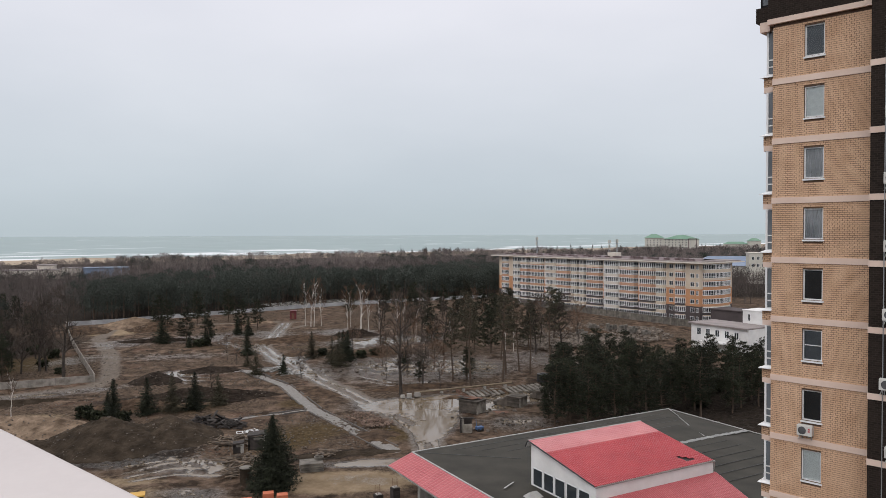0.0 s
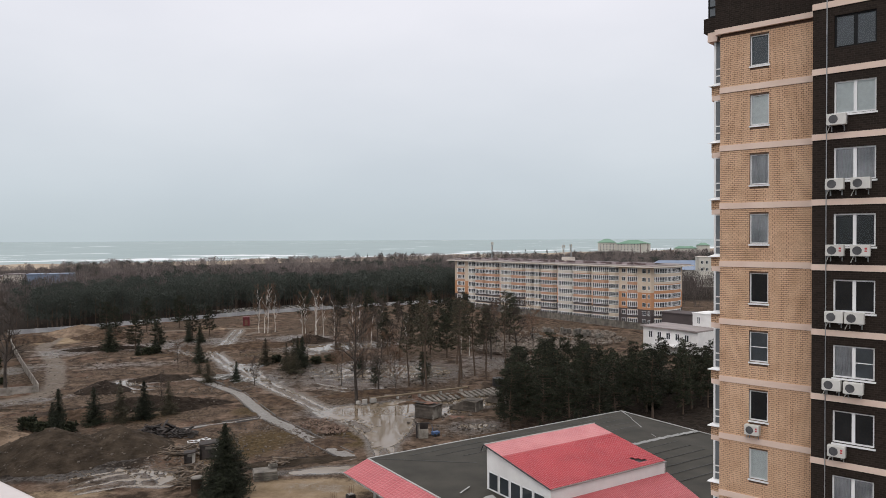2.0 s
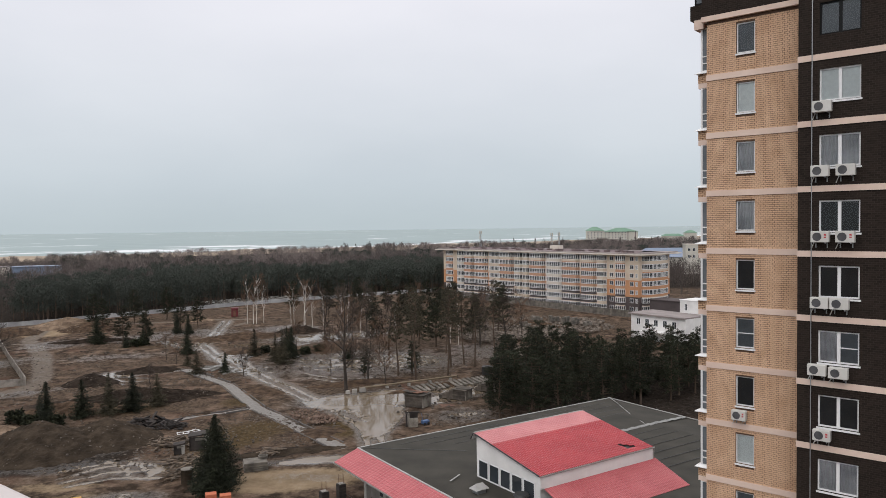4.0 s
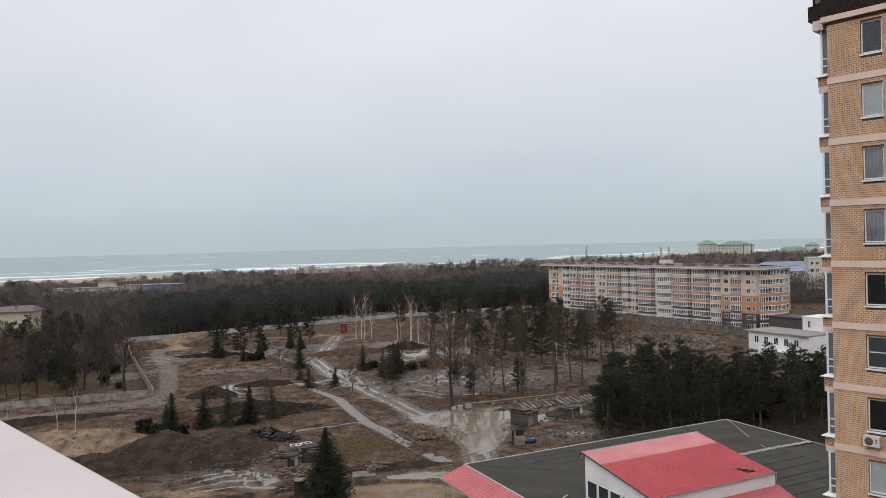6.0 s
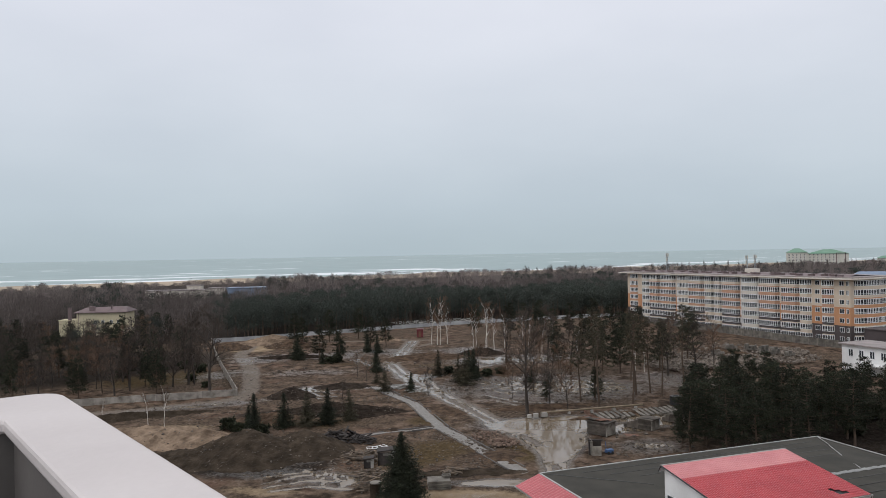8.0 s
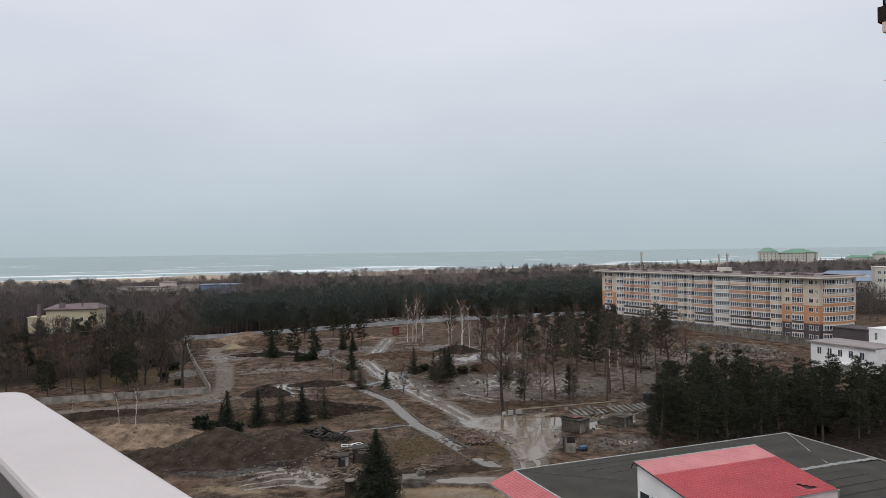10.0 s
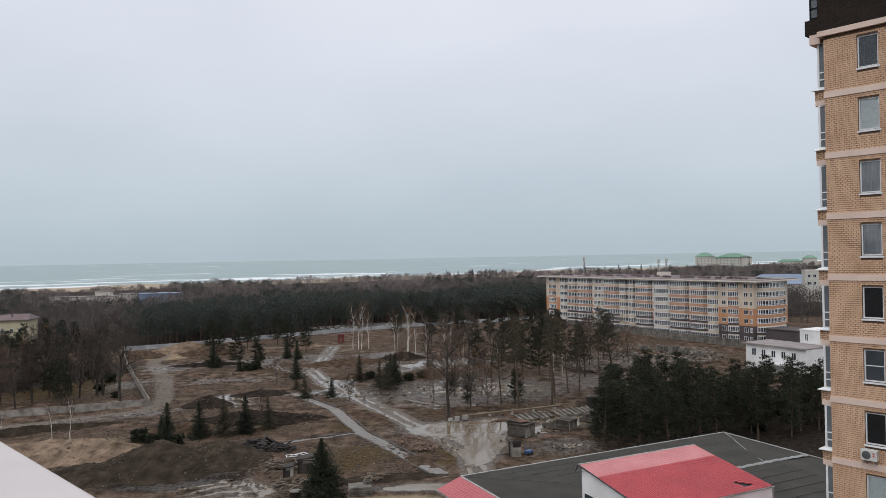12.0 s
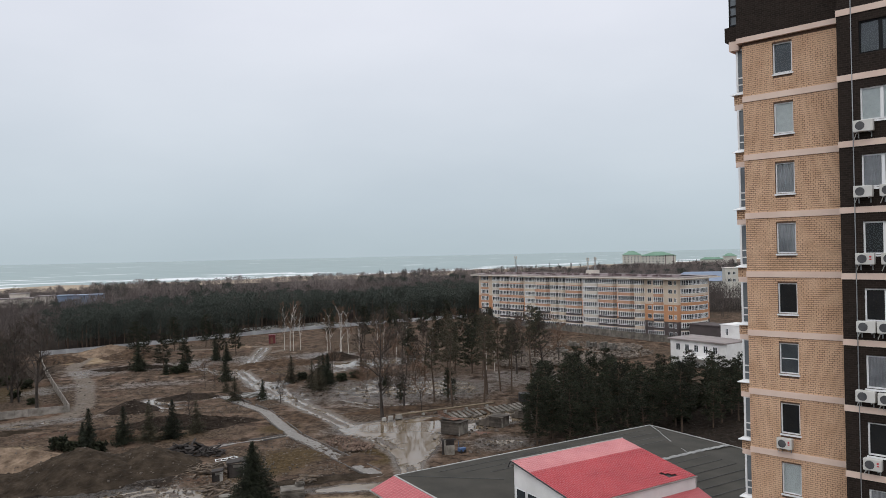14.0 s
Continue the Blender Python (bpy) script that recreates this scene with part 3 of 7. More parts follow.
def window(name, parent, x0, x1, z0, z1, y, wings, behind, frame_mat, label="", sill=True, fw=0.06, bars=()):
    """A casement in the wall plane y: frame, panes, sill and the curtain, blind or dark sheet behind the panes."""
    g = Geo()
    ya, yb = y + 0.03, y + 0.10
    g.box(x0, x1, ya, yb, z0, z0 + fw).box(x0, x1, ya, yb, z1 - fw, z1)
    g.box(x0, x0 + fw, ya, yb, z0 + fw, z1 - fw).box(x1 - fw, x1, ya, yb, z0 + fw, z1 - fw)
    xs = [x0 + fw] + [x0 + (x1 - x0) * k / wings for k in range(1, wings)] + [x1 - fw]
    for q in xs[1:-1]:
        g.box(q - fw, q + fw, ya, yb, z0 + fw, z1 - fw)
    for k, zz in bars:
        g.box(xs[k] + 0.02, xs[k + 1] - 0.02, ya + 0.01, yb - 0.01, zz - 0.02, zz + 0.02)
    win = part(name, g, frame_mat, parent, label)
    for k in range(wings):
        a, b = xs[k], xs[k + 1]
        q = Geo()
        q.poly([(a, yb - 0.03, z0 + fw), (b, yb - 0.03, z0 + fw), (b, yb - 0.03, z1 - fw), (a, yb - 0.03, z1 - fw)])
        part("pane", q, M_PANE, win)
        q = Geo()
        bm_ = behind[k % len(behind)]
        if bm_ is M_CURTAIN:
            m = 14
            for i in range(m):
                u0, u1 = a + (b - a) * i / m, a + (b - a) * (i + 1) / m
                da, db = 0.03 * (i % 2), 0.03 * ((i + 1) % 2)
                q.poly([(u0, yb + 0.012 + da, z0), (u1, yb + 0.012 + db, z0), (u1, yb + 0.012 + db, z1), (u0, yb + 0.012 + da, z1)])
        else:
            q.poly([(a - 0.05, yb + 0.012, z0), (b + 0.05, yb + 0.012, z0), (b + 0.05, yb + 0.012, z1), (a - 0.05, yb + 0.012, z1)])
        # with M_ROOM this is no blind but a dark sheet for an unlit room
        part("curtain" if bm_ is M_CURTAIN else "blind", q, bm_, win)
    if sill:
        q = Geo().box(x0 - 0.04, x1 + 0.06, y - 0.10, y + 0.03, z0 - 0.10, z0 - 0.02)
        part("sill", q, M_WHITE, win, "white metal sill")
    return win


def wall_with_holes(g, x0, x1, y0, y1, z0, z1, holes, m=0):
    """A wall from x0 to x1 with rectangular openings (xa, xb, za, zb) in one column of width."""
    xs = sorted({x0, x1, *[h[0] for h in holes], *[h[1] for h in holes]})
    for a, b in zip(xs, xs[1:]):
        col = sorted([h for h in holes if h[0] < (a + b) / 2 < h[1]], key=lambda h: h[2])
        z = z0
        for h in col:
            g.box(a, b, y0, y1, z, h[2], m)
            z = h[3]
        g.box(a, b, y0, y1, z, z1, m)


TOWER = pose(16.77, 37.52, 0, 0, 0, -45)
tower = thing("brick_tower_block", TOWER, "tall apartment block of tan and dark brown brick with pink bands", "apartment block")
BANDS = [41.45 - 3.0 * k for k in range(14)]
# tan front
holes = [(1.51, 2.43, b - 1.95, b - 0.43) for b in BANDS[:13]]
g = Geo()
wall_with_holes(g, 0.012, 5.2, 0.02, 0.35, 0, 41.4, holes)
part("joint_wall", g, M_TAN_JOINT, tower, "tan brick wall with dark joints")
g = Geo().box(0.0, 13.5, 0.5, 14, 0, 41.4).box(13.5, 26, -0.8, 14, 0, 44.3)
part("core_wall", g, M_TAN_FLAT, tower)
# dark projecting front
DY = -1.37
dholes = [(5.72, 7.42, b - 2.02, b - 0.55) for b in BANDS[:13]] + [(5.70, 7.42, b - 2.30, b - 0.55) for b in (44.45,)] + [(10.2, 11.9, b - 2.02, b - 0.55) for b in BANDS[:13]]
g = Geo()
wall_with_holes(g, 4.82, 13.5, DY, DY + 0.35, 0, 47.5, [h for h in dholes if h[3] < 44])
part("dark_wall", g, M_DARK_BRICK, tower, "dark brown brick wall")
g = Geo().box(4.82, 5.12, DY + 0.35, 0.34, 0, 47.5).box(13.2, 13.5, DY + 0.35, 0.6, 0, 47.5)
part("return_wall", g, M_DARK_BRICK, tower)
# dark crown storey over the tan front
g = Geo().box(-0.22, 4.82, -0.13, 6, 41.62, 47.5)
part("crown_wall", g, M_DARK_BRICK, tower, "dark brown brick crown storey")
for k, b in enumerate(BANDS):
    w = 0.30 if k else 0.40
    if k:
        part("band", Geo().box(-0.02, 4.82, -0.045, 0.06, b - w / 2 - 0.0, b + w / 2), M_BAND, tower)
    else:
        part("band", Geo().box(-0.24, 4.82, -0.17, 0.3, b - 0.1, b + 0.165), M_BAND, tower, "pink rendered cornice band")
    part("band", Geo().box(4.80, 13.52, DY - 0.045, DY + 0.06, b - 0.15, b + 0.13), M_BAND, tower)
part("band", Geo().box(4.80, 13.52, DY - 0.045, DY + 0.06, 44.25, 44.53), M_BAND, tower)
TAN_BEHIND = [[M_BLUEWIN], [M_BLIND], [M_CURTAIN], [M_CURTAIN], [M_ROOM], [M_BLUEWIN], [M_ROOM], [M_BLIND]]
DARK_BEHIND = [[M_BLUEWIN], [M_BLIND], [M_CURTAIN], [M_ROOM], [M_ROOM], [M_CURTAIN, M_BLUEWIN], [M_ROOM], [M_CURTAIN]]
for k, b in enumerate(BANDS[:13]):
    bars = ((0, b - 1.2),) if k == 5 else ()
    window("window", tower, 1.51, 2.43, b - 1.95, b - 0.43, 0.06, 1, TAN_BEHIND[k % 8], M_WHITE, bars=bars)
    fm = M_DARK_FRAME if k == 0 else M_WHITE
    window("window", tower, 5.72, 7.42, b - 2.02, b - 0.55, DY + 0.05, 2, DARK_BEHIND[k % 8], fm, sill=k > 0, fw=0.07, bars=((1, b - 1.3),) if k == 5 else ())
    window("window", tower, 10.2, 11.9, b - 2.02, b - 0.55, DY + 0.05, 2, DARK_BEHIND[(k + 3) % 8], fm, sill=k > 0, fw=0.07)
part("drainpipe", Geo().tube((5.43, DY - 0.07, 0.2), (5.43, DY - 0.07, 47.4), 0.022, 0.022, 8), M_METAL, tower, "thin grey cable pipe")
# glazed bay at the corner
for k, b in enumerate(BANDS):
    z0, z1 = b - 3.0, b
    if k == 0:
        continue
    part("bay_spandrel", Geo().prism([(-0.62, 0.42), (-0.02, 0.30), (-0.02, 3.6), (-0.62, 3.6)], b - 0.15, b + 0.42), M_TAN_FLAT, tower)
    part("bay_band", Geo().prism([(-0.60, 0.40), (-0.02, 0.28), (-0.02, 3.6), (-0.60, 3.6)], b - 0.42, b - 0.15), M_BAND, tower)
for k, b in enumerate(BANDS[:13]):
    z0, z1 = b - 2.58, b - 0.42 if k else b - 0.30
    gw = Geo()
    for xa, xb in ((-0.46, -0.36), (-0.06, -0.01)):
        gw.box(xa, xb, 0.36, 0.44, z0 + 0.06, z1)
    for zz in (z0 + 0.03, z0 + 0.42, z0 + 0.78, z1 - 0.05):
        gw.box(-0.46, -0.01, 0.365, 0.435, zz, zz + 0.06)
    gw.box(-0.46, -0.38, 0.44, 3.6, z0 + 0.03, z0 + 0.1).box(-0.46, -0.38, 0.44, 3.6, z1 - 0.06, z1)
    bay = part("bay_window", gw, M_WHITE, tower)
    part("pane", Geo().box(-0.38, -0.06, 0.40, 0.41, z0 + 0.06, z1 - 0.02), M_BLUEWIN, bay)
    sg = Geo()
    sg.poly([(-0.74, 0.22, z0 - 0.06), (-0.02, 0.22, z0 - 0.06), (-0.02, 0.36, z0 + 0.05), (-0.48, 0.36, z0 + 0.05)])
    sg.poly([(-0.74, 0.22, z0 - 0.06), (-0.48, 0.36, z0 + 0.05), (-0.48, 3.6, z0 + 0.05), (-0.74, 3.6, z0 - 0.06)])
    sg.poly([(-0.74, 0.22, z0 - 0.09), (-0.02, 0.22, z0 - 0.09), (-0.02, 0.22, z0 - 0.06), (-0.74, 0.22, z0 - 0.06)])
    part("sill", sg, M_WHITE, bay)
# crown bay: dark with black bars
g = Geo().box(-0.92, -0.22, 0.1, 3.4, 41.6, 42.35)
part("crown_bay_wall", g, M_DARK_BRICK, tower)
part("crown_bay_band", Geo().prism([(-0.72, 0.12), (-0.22, 0.12), (-0.22, 3.4), (-0.72, 3.4)], 41.1, 41.6), M_BAND, tower)
g = Geo().box(-0.72, -0.64, 0.2, 0.28, 42.35, 45.5).box(-0.28, -0.22, 0.2, 0.28, 42.35, 45.5)
for zz in (42.4, 42.9, 43.4, 45.4):
    g.box(-0.72, -0.22, 0.2, 0.28, zz, zz + 0.07)
part("crown_bay_window", g, M_DARK_FRAME, tower)
part("crown_bay_pane", Geo().box(-0.66, -0.24, 0.24, 0.26, 42.4, 45.4), M_BLUEWIN, tower)


def aircon(x, y, z, w=0.78, h=0.51, tag=False):
    """Outdoor unit on two brackets, its fan grille to the front."""
    th = thing("air_conditioner", TOWER @ pose(x, y, z), "white outdoor air conditioner unit" + (" with red sticker" if tag else ""), "air conditioner", "outdoor units on the tower")
    part("shell", Geo().box(0, w, -0.42, -0.12, 0, h), M_AC, th, bevel=0.02)
    g = Geo()
    c, r = (w * 0.36, h * 0.5), h * 0.40
    pts = [(c[0] + r * math.cos(a * math.pi / 10), -0.424, c[1] + r * math.sin(a * math.pi / 10)) for a in range(20)]
    g.poly(pts)
    fan = part("fan_grille", g, M_FAN, th)
    g = Geo()
    for q in (1.0,):
        for a in range(20):
            w0, w1 = a * math.pi / 10, (a + 1) * math.pi / 10
            g.poly([(c[0] + r * q * math.cos(w0), -0.43, c[1] + r * q * math.sin(w0)), (c[0] + r * q * math.cos(w1), -0.43, c[1] + r * q * math.sin(w1)),
                    (c[0] + r * (q - 0.06) * math.cos(w1), -0.43, c[1] + r * (q - 0.06) * math.sin(w1)), (c[0] + r * (q - 0.06) * math.cos(w0), -0.43, c[1] + r * (q - 0.06) * math.sin(w0))])
    part("guard_ring", g, M_AC, fan)
    for q in (0.12, w - 0.16):
        part("bracket", Geo().box(q, q + 0.04, -0.45, 0, -0.05, 0).box(q, q + 0.04, -0.06, 0, -0.25, -0.05), M_METAL, th)
    if tag:
        for z0, z1 in ((0.60, 0.76), (0.40, 0.52)):
            part("sticker", Geo().box(w * 0.74, w * 0.86, -0.426, -0.42, h * z0, h * z1), M_RED_TAG, th)
    g = Geo()
    g.tube((w * 0.1, -0.1, 0), (-0.05, -0.05, -0.3), 0.02, 0.02, 6)
    part("hose", g, M_AC, th)


for x, y, z, w, tag in ((5.50, DY, 35.90, 0.80, False), (5.46, DY, 32.98, 0.76, False), (6.50, DY, 32.98, 0.78, False), (5.48, DY, 29.98, 0.76, True), (6.50, DY, 29.98, 0.78, True), (5.46, DY, 26.95, 0.76, False), (6.28, DY, 26.95, 0.78, False),
                        (5.36, DY, 23.85, 0.78, False), (6.24, DY, 23.80, 0.80, False), (5.60, DY, 20.85, 0.74, True), (1.42, 0.0, 20.82, 0.72, True)):
    aircon(x, y, z, w, tag=tag)

# ---- long apartment building beyond the site ----
M_CREAM = surf("cream_render", (0.56, 0.46, 0.36), (0.64, 0.54, 0.43), 0.25, 0.85, 0.1, big=0.05)
M_ORANGE = surf("orange_render", (0.46, 0.225, 0.115), (0.54, 0.28, 0.15), 0.25, 0.85, 0.1, big=0.05)
M_PALE = surf("pale_render", (0.58, 0.525, 0.46), (0.67, 0.61, 0.54), 0.25, 0.85, 0.1, big=0.05)
M_BROWN = surf("brown_base_render", (0.060, 0.047, 0.048), (0.090, 0.073, 0.073), 0.3, 0.8, 0.1)
M_ROOFGREY = surf("grey_roof_sheet", (0.20, 0.17, 0.165), (0.30, 0.26, 0.25), 0.3, 0.7, 0.2)
M_ROOFBROWN = surf("brown_roof_tile", (0.12, 0.085, 0.085), (0.18, 0.13, 0.13), 0.4, 0.7, 0.2)
M_GREENROOF = surf("green_roof_sheet", (0.12, 0.235, 0.165), (0.17, 0.29, 0.21), 0.05, 0.6, 0.1)
M_BLUEROOF = surf("blue_roof_sheet", (0.15, 0.20, 0.29), (0.23, 0.28, 0.37), 0.08, 0.5, 0.1)
M_HOTEL = surf("pale_hotel_render", (0.52, 0.50, 0.44), (0.60, 0.57, 0.51), 0.05, 0.9, 0.05)
M_YELLOW = surf("yellow_house_render", (0.48, 0.42, 0.285), (0.56, 0.495, 0.345), 0.2, 0.85, 0.1)
FAR = pose(24.6, 321, 0, 0, 0, -54)
far = thing("long_apartment_building", FAR, "seven-storey cream and orange apartment building with white glazed bays", "apartment building")


def along(px):
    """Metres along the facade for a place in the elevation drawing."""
    q = (px - 784) / 1301
    return (322 - 270.3 / (q + 0.8233)) * 1.2953


ST, Z0 = 2.83, 0.1
LEN, DEP = along(1152), 18.2
M_TERRA = surf("muted_terracotta_render", (0.44, 0.245, 0.155), (0.52, 0.30, 0.20), 0.25, 0.85, 0.1)
mats = [M_CREAM, M_ORANGE, M_BROWN, M_PALE, M_TERRA]
for k in range(7):
    m = 2 if k < 2 else (1 if k < 4 else 0)
    part("storey_wall", Geo().box(0, LEN, 0, DEP, Z0 + ST * k, Z0 + ST * (k + 1), m), mats, far)
ROOF = Z0 + ST * 7
g = Geo().box(-3.2, LEN + 2.6, -2.2, DEP + 3.4, ROOF, ROOF + 0.35).box(-2.2, LEN + 1.8, -1.4, DEP + 2.4, ROOF + 0.35, ROOF + 0.75, 1)
part("roof", g, [M_PALE, M_ROOFGREY], far, "flat overhanging roof with pale eaves")
g = Geo()
g.poly([(1, 2, ROOF + 0.75), (LEN - 1, 2, ROOF + 0.75), (LEN - 3, 7, ROOF + 1.25), (3, 7, ROOF + 1.25)])
g.poly([(3, 7, ROOF + 1.25), (LEN - 3, 7, ROOF + 1.25), (LEN - 1, 14, ROOF + 0.75), (1, 14, ROOF + 0.75)])
part("roof_sheeting", g, M_ROOFBROWN, far)
rr = random.Random(4)
for k in range(46):
    x = 4 + (LEN - 8) * k / 45 + rr.uniform(-0.6, 0.6)
    y = rr.choice((1.0, 3.2, 6.5))
    g = Geo().box(x - 0.9, x + 0.9, y, y + 0.9, ROOF + 0.7, ROOF + 1.15 + rr.uniform(0, 0.25)).box(x - 1.1, x + 1.1, y - 0.15, y + 1.05, ROOF + 1.3, ROOF + 1.42)
    part("chimney", g, M_ROOFBROWN, far)
part("roof_hatch", Geo().box(along(985) - 2, along(985) + 2, 5, 8, ROOF + 0.7, ROOF + 2.6), M_PALE, far)
# glazed bays: from, to (elevation), depth, colour of the spandrels by storey
BAYS = [(809, 822, 0.5, 1), (830, 842, 1.0, 3), (843, 860, 1.4, 1), (861, 884, 1.4, 1), (886, 905, 0.9, 0), (906, 930, 1.4, 1), (931, 945, 1.0, 0), (946, 958, 1.0, 0), (959, 986, 1.5, 1),
        (988, 1015, 1.5, 3), (1016, 1047, 1.5, 1), (1050, 1077, 1.4, 1), (1078, 1095, 1.2, 0), (1111, 1128, 1.2, 1)]


def bay(a, b, depth, tone, k, curved, end=False):
    """One storey of a glazed bay: spandrel, frame with mullions, panes."""
    x0, x1 = along(a) + 0.1, along(b) - 0.1
    z = Z0 + ST * k
    if curved:
        c, r = (x0 + x1) / 2, (x1 - x0) / 2
        plan = [(c + r * math.cos(w), -depth * math.sin(w) ** 0.8) for w in np.linspace(math.pi, 0, 13)]
    else:
        s = min(0.7, (x1 - x0) * 0.15)
        plan = [(x0, 0), (x0 + s, -depth), (x1 - s, -depth), (x1, 0)]
    if end:
        plan = [(LEN + 2.2 * math.sin(w), DEP / 2 - 7.4 * math.cos(w)) for w in np.linspace(0.0, math.pi, 17)]
    tone_k = tone
    if tone == 1:
        tone_k = 2 if k < 3 else (4 if k < 6 else 0)
    if end:
        tone_k = 2 if k < 2 else (1 if k < 5 else 0)
    sp = part("bay_spandrel", Geo().prism([(x, y) for x, y in plan], z, z + 0.78, tone_k), mats, far)
    part("bay_lintel", Geo().prism([(x, y) for x, y in plan], z + ST - 0.28, z + ST, 0 if tone_k == 2 else tone_k), mats, far)
    gw, gp = Geo(), Geo()
    for (ax, ay), (bx, by) in zip(plan, plan[1:]):
        L = math.hypot(bx - ax, by - ay)
        if L < 0.05:
            continue
        nseg = max(1, round(L / 0.85))
        ux, uy = (bx - ax) / L, (by - ay) / L
        rz = math.degrees(math.atan2(uy, ux))
        for q in range(nseg + 1):
            px, py = ax + ux * L * q / nseg, ay + uy * L * q / nseg
            gw.obox((px, py + 0.0, z + 0.80 + 0.86), (0.15, 0.14, 1.76), rz)
        for zz, hgt in ((z + 0.85, 0.14), (z + 1.30, 0.07), (z + ST - 0.36, 0.16)):
            gw.obox(((ax + bx) / 2, (ay + by) / 2 + 0.0, zz), (L, 0.12, hgt), rz)
        gp.poly([(ax, ay + 0.08, z + 0.78), (bx, by + 0.08, z + 0.78), (bx, by + 0.08, z + ST - 0.28), (ax, ay + 0.08, z + ST - 0.28)])
    w = part("bay_window", gw, M_WHITE, far)
    part("pane", gp, M_DARKGLASS, w)


for i, (a, b, dep, tone) in enumerate(BAYS):
    for k in range(7):
        bay(a, b, dep, tone, k, i in (9, 4))
for k in range(7):
    bay(1100, 1150, 0, 0, k, False, True)
for a, b in ((1100, 1107), (1136, 1143), (1146, 1150)):
    for k in range(7):
        x0, x1, z = along(a), along(b), Z0 + ST * k + 0.8
        g = Geo().box(x0, x1, -0.06, 0.02, z, z + 0.12).box(x0, x1, -0.06, 0.02, z + 1.4, z + 1.5).box(x0, x0 + 0.1, -0.06, 0.02, z, z + 1.5).box(x1 - 0.1, x1, -0.06, 0.02, z, z + 1.5).box((x0 + x1) / 2 - 0.05, (x0 + x1) / 2 + 0.05, -0.06, 0.02, z, z + 1.5)
        w = part("window", g, M_WHITE, far)
        part("pane", Geo().box(x0 + 0.05, x1 - 0.05, -0.03, -0.01, z + 0.05, z + 1.45), M_DARKGLASS, w)
# dark railing at the foot and low annex
part("railing", Geo().box(4, LEN - 4, -4.6, -4.45, 1.6, 1.85).box(4, LEN - 4, -4.6, -4.45, 2.25, 2.4), M_BROWN, far)
part("annex", Geo().box(LEN + 3.5, LEN + 16, 1, 9, 0, 5.2).box(LEN + 3.2, LEN + 16.3, 0.7, 9.3, 5.2, 5.5), M_BROWN, far, "dark brown flat-roofed annex")


def house_windows(parent, xs, y, z0, z1, w, name="window"):
    for x in xs:
        g = Geo().box(x, x + w, y - 0.06, y + 0.02, z0, z0 + 0.1).box(x, x + w, y - 0.06, y + 0.02, z1 - 0.1, z1).box(x, x + 0.1, y - 0.06, y + 0.02, z0, z1).box(x + w - 0.1, x + w, y - 0.06, y + 0.02, z0, z1).box(x + w / 2 - 0.05, x + w / 2 + 0.05, y - 0.06, y + 0.02, z0, z1)
        o = part(name, g, M_WHITE, parent)
        part("pane", Geo().box(x + 0.06, x + w - 0.06, y - 0.03, y - 0.01, z0 + 0.06, z1 - 0.06), M_DARKGLASS, o)


# white two-storey house beside it
wh = thing("white_house", pose(64.8, 191.6, 0, 0, 0, -58.2), "white rendered two-storey house with grey flat roof", "house")
part("wall", Geo().box(0, 17, 0, 9, 0, 6.6), M_PLASTER, wh)
part("roof", Geo().box(-0.6, 17, -0.6, 9.5, 6.6, 6.95), M_ROOFGREY, wh)
part("stair_tower", Geo().box(8.8, 20, 9.02, 16, 0, 10.2).box(8.6, 20.2, 8.9, 16.2, 10.2, 10.4), M_PLASTER, wh)
house_windows(wh, (1.8, 4.6, 7.4, 10.2, 13.0), 0, 3.9, 5.7, 1.3)
house_windows(wh, (10.2,), 9.02, 7.6, 9.4, 0.9)
part("porch", Geo().box(5, 12, -3, 0, 2.6, 2.9), M_PLASTER, wh)

# hotel with green roofs near the beach
ho = thing("beach_hotel", pose(307.8, 1120, -4.9, 0, 0, -14), "pale hotel with green hipped roofs near the beach", "hotel")
part("wall", Geo().box(0, 24, 0, 20, 0, 24).box(24, 70, 3, 20, 0, 22), M_HOTEL, ho)
g = Geo()
for x0, x1, y0, y1, zb, zt in ((-1, 25, -1, 21, 24, 30), (24, 71, 2, 21, 22, 28)):
    xm0, xm1, ym = x0 + (x1 - x0) * 0.38, x0 + (x1 - x0) * 0.62, (y0 + y1) / 2
    a, b, c, d, e, f = (x0, y0, zb), (x1, y0, zb), (x1, y1, zb), (x0, y1, zb), (xm0, ym, zt), (xm1, ym, zt)
    for q in ((a, b, f, e), (b, c, f), (c, d, e, f), (d, a, e)):
        g.poly(q)
part("roof", g, M_GREENROOF, ho, "green sheet metal hipped roof")
part("gable_frame", Geo().box(56, 57, 2.6, 3, 4, 23).box(66, 67, 2.6, 3, 4, 23).box(56, 67, 2.6, 3, 22, 23), M_ROOFBROWN, ho)
for z in (4, 8, 12, 16, 19.5):
    house_windows(ho, [2 + 4.4 * k for k in range(5)], 0, z, z + 2, 1.6)
    house_windows(ho, [26 + 4.4 * k for k in range(7)], 3, z, z + 1.8, 1.6)
h2 = thing("beach_guesthouse", pose(450, 1176, -3.0, 0, 0, -14), "distant guesthouse with green roof near the beach", "house")
part("wall", Geo().box(0, 38, 0, 14, 0, 15).box(38, 58, 0, 16, 0, 22), M_HOTEL, h2)
g = Geo()
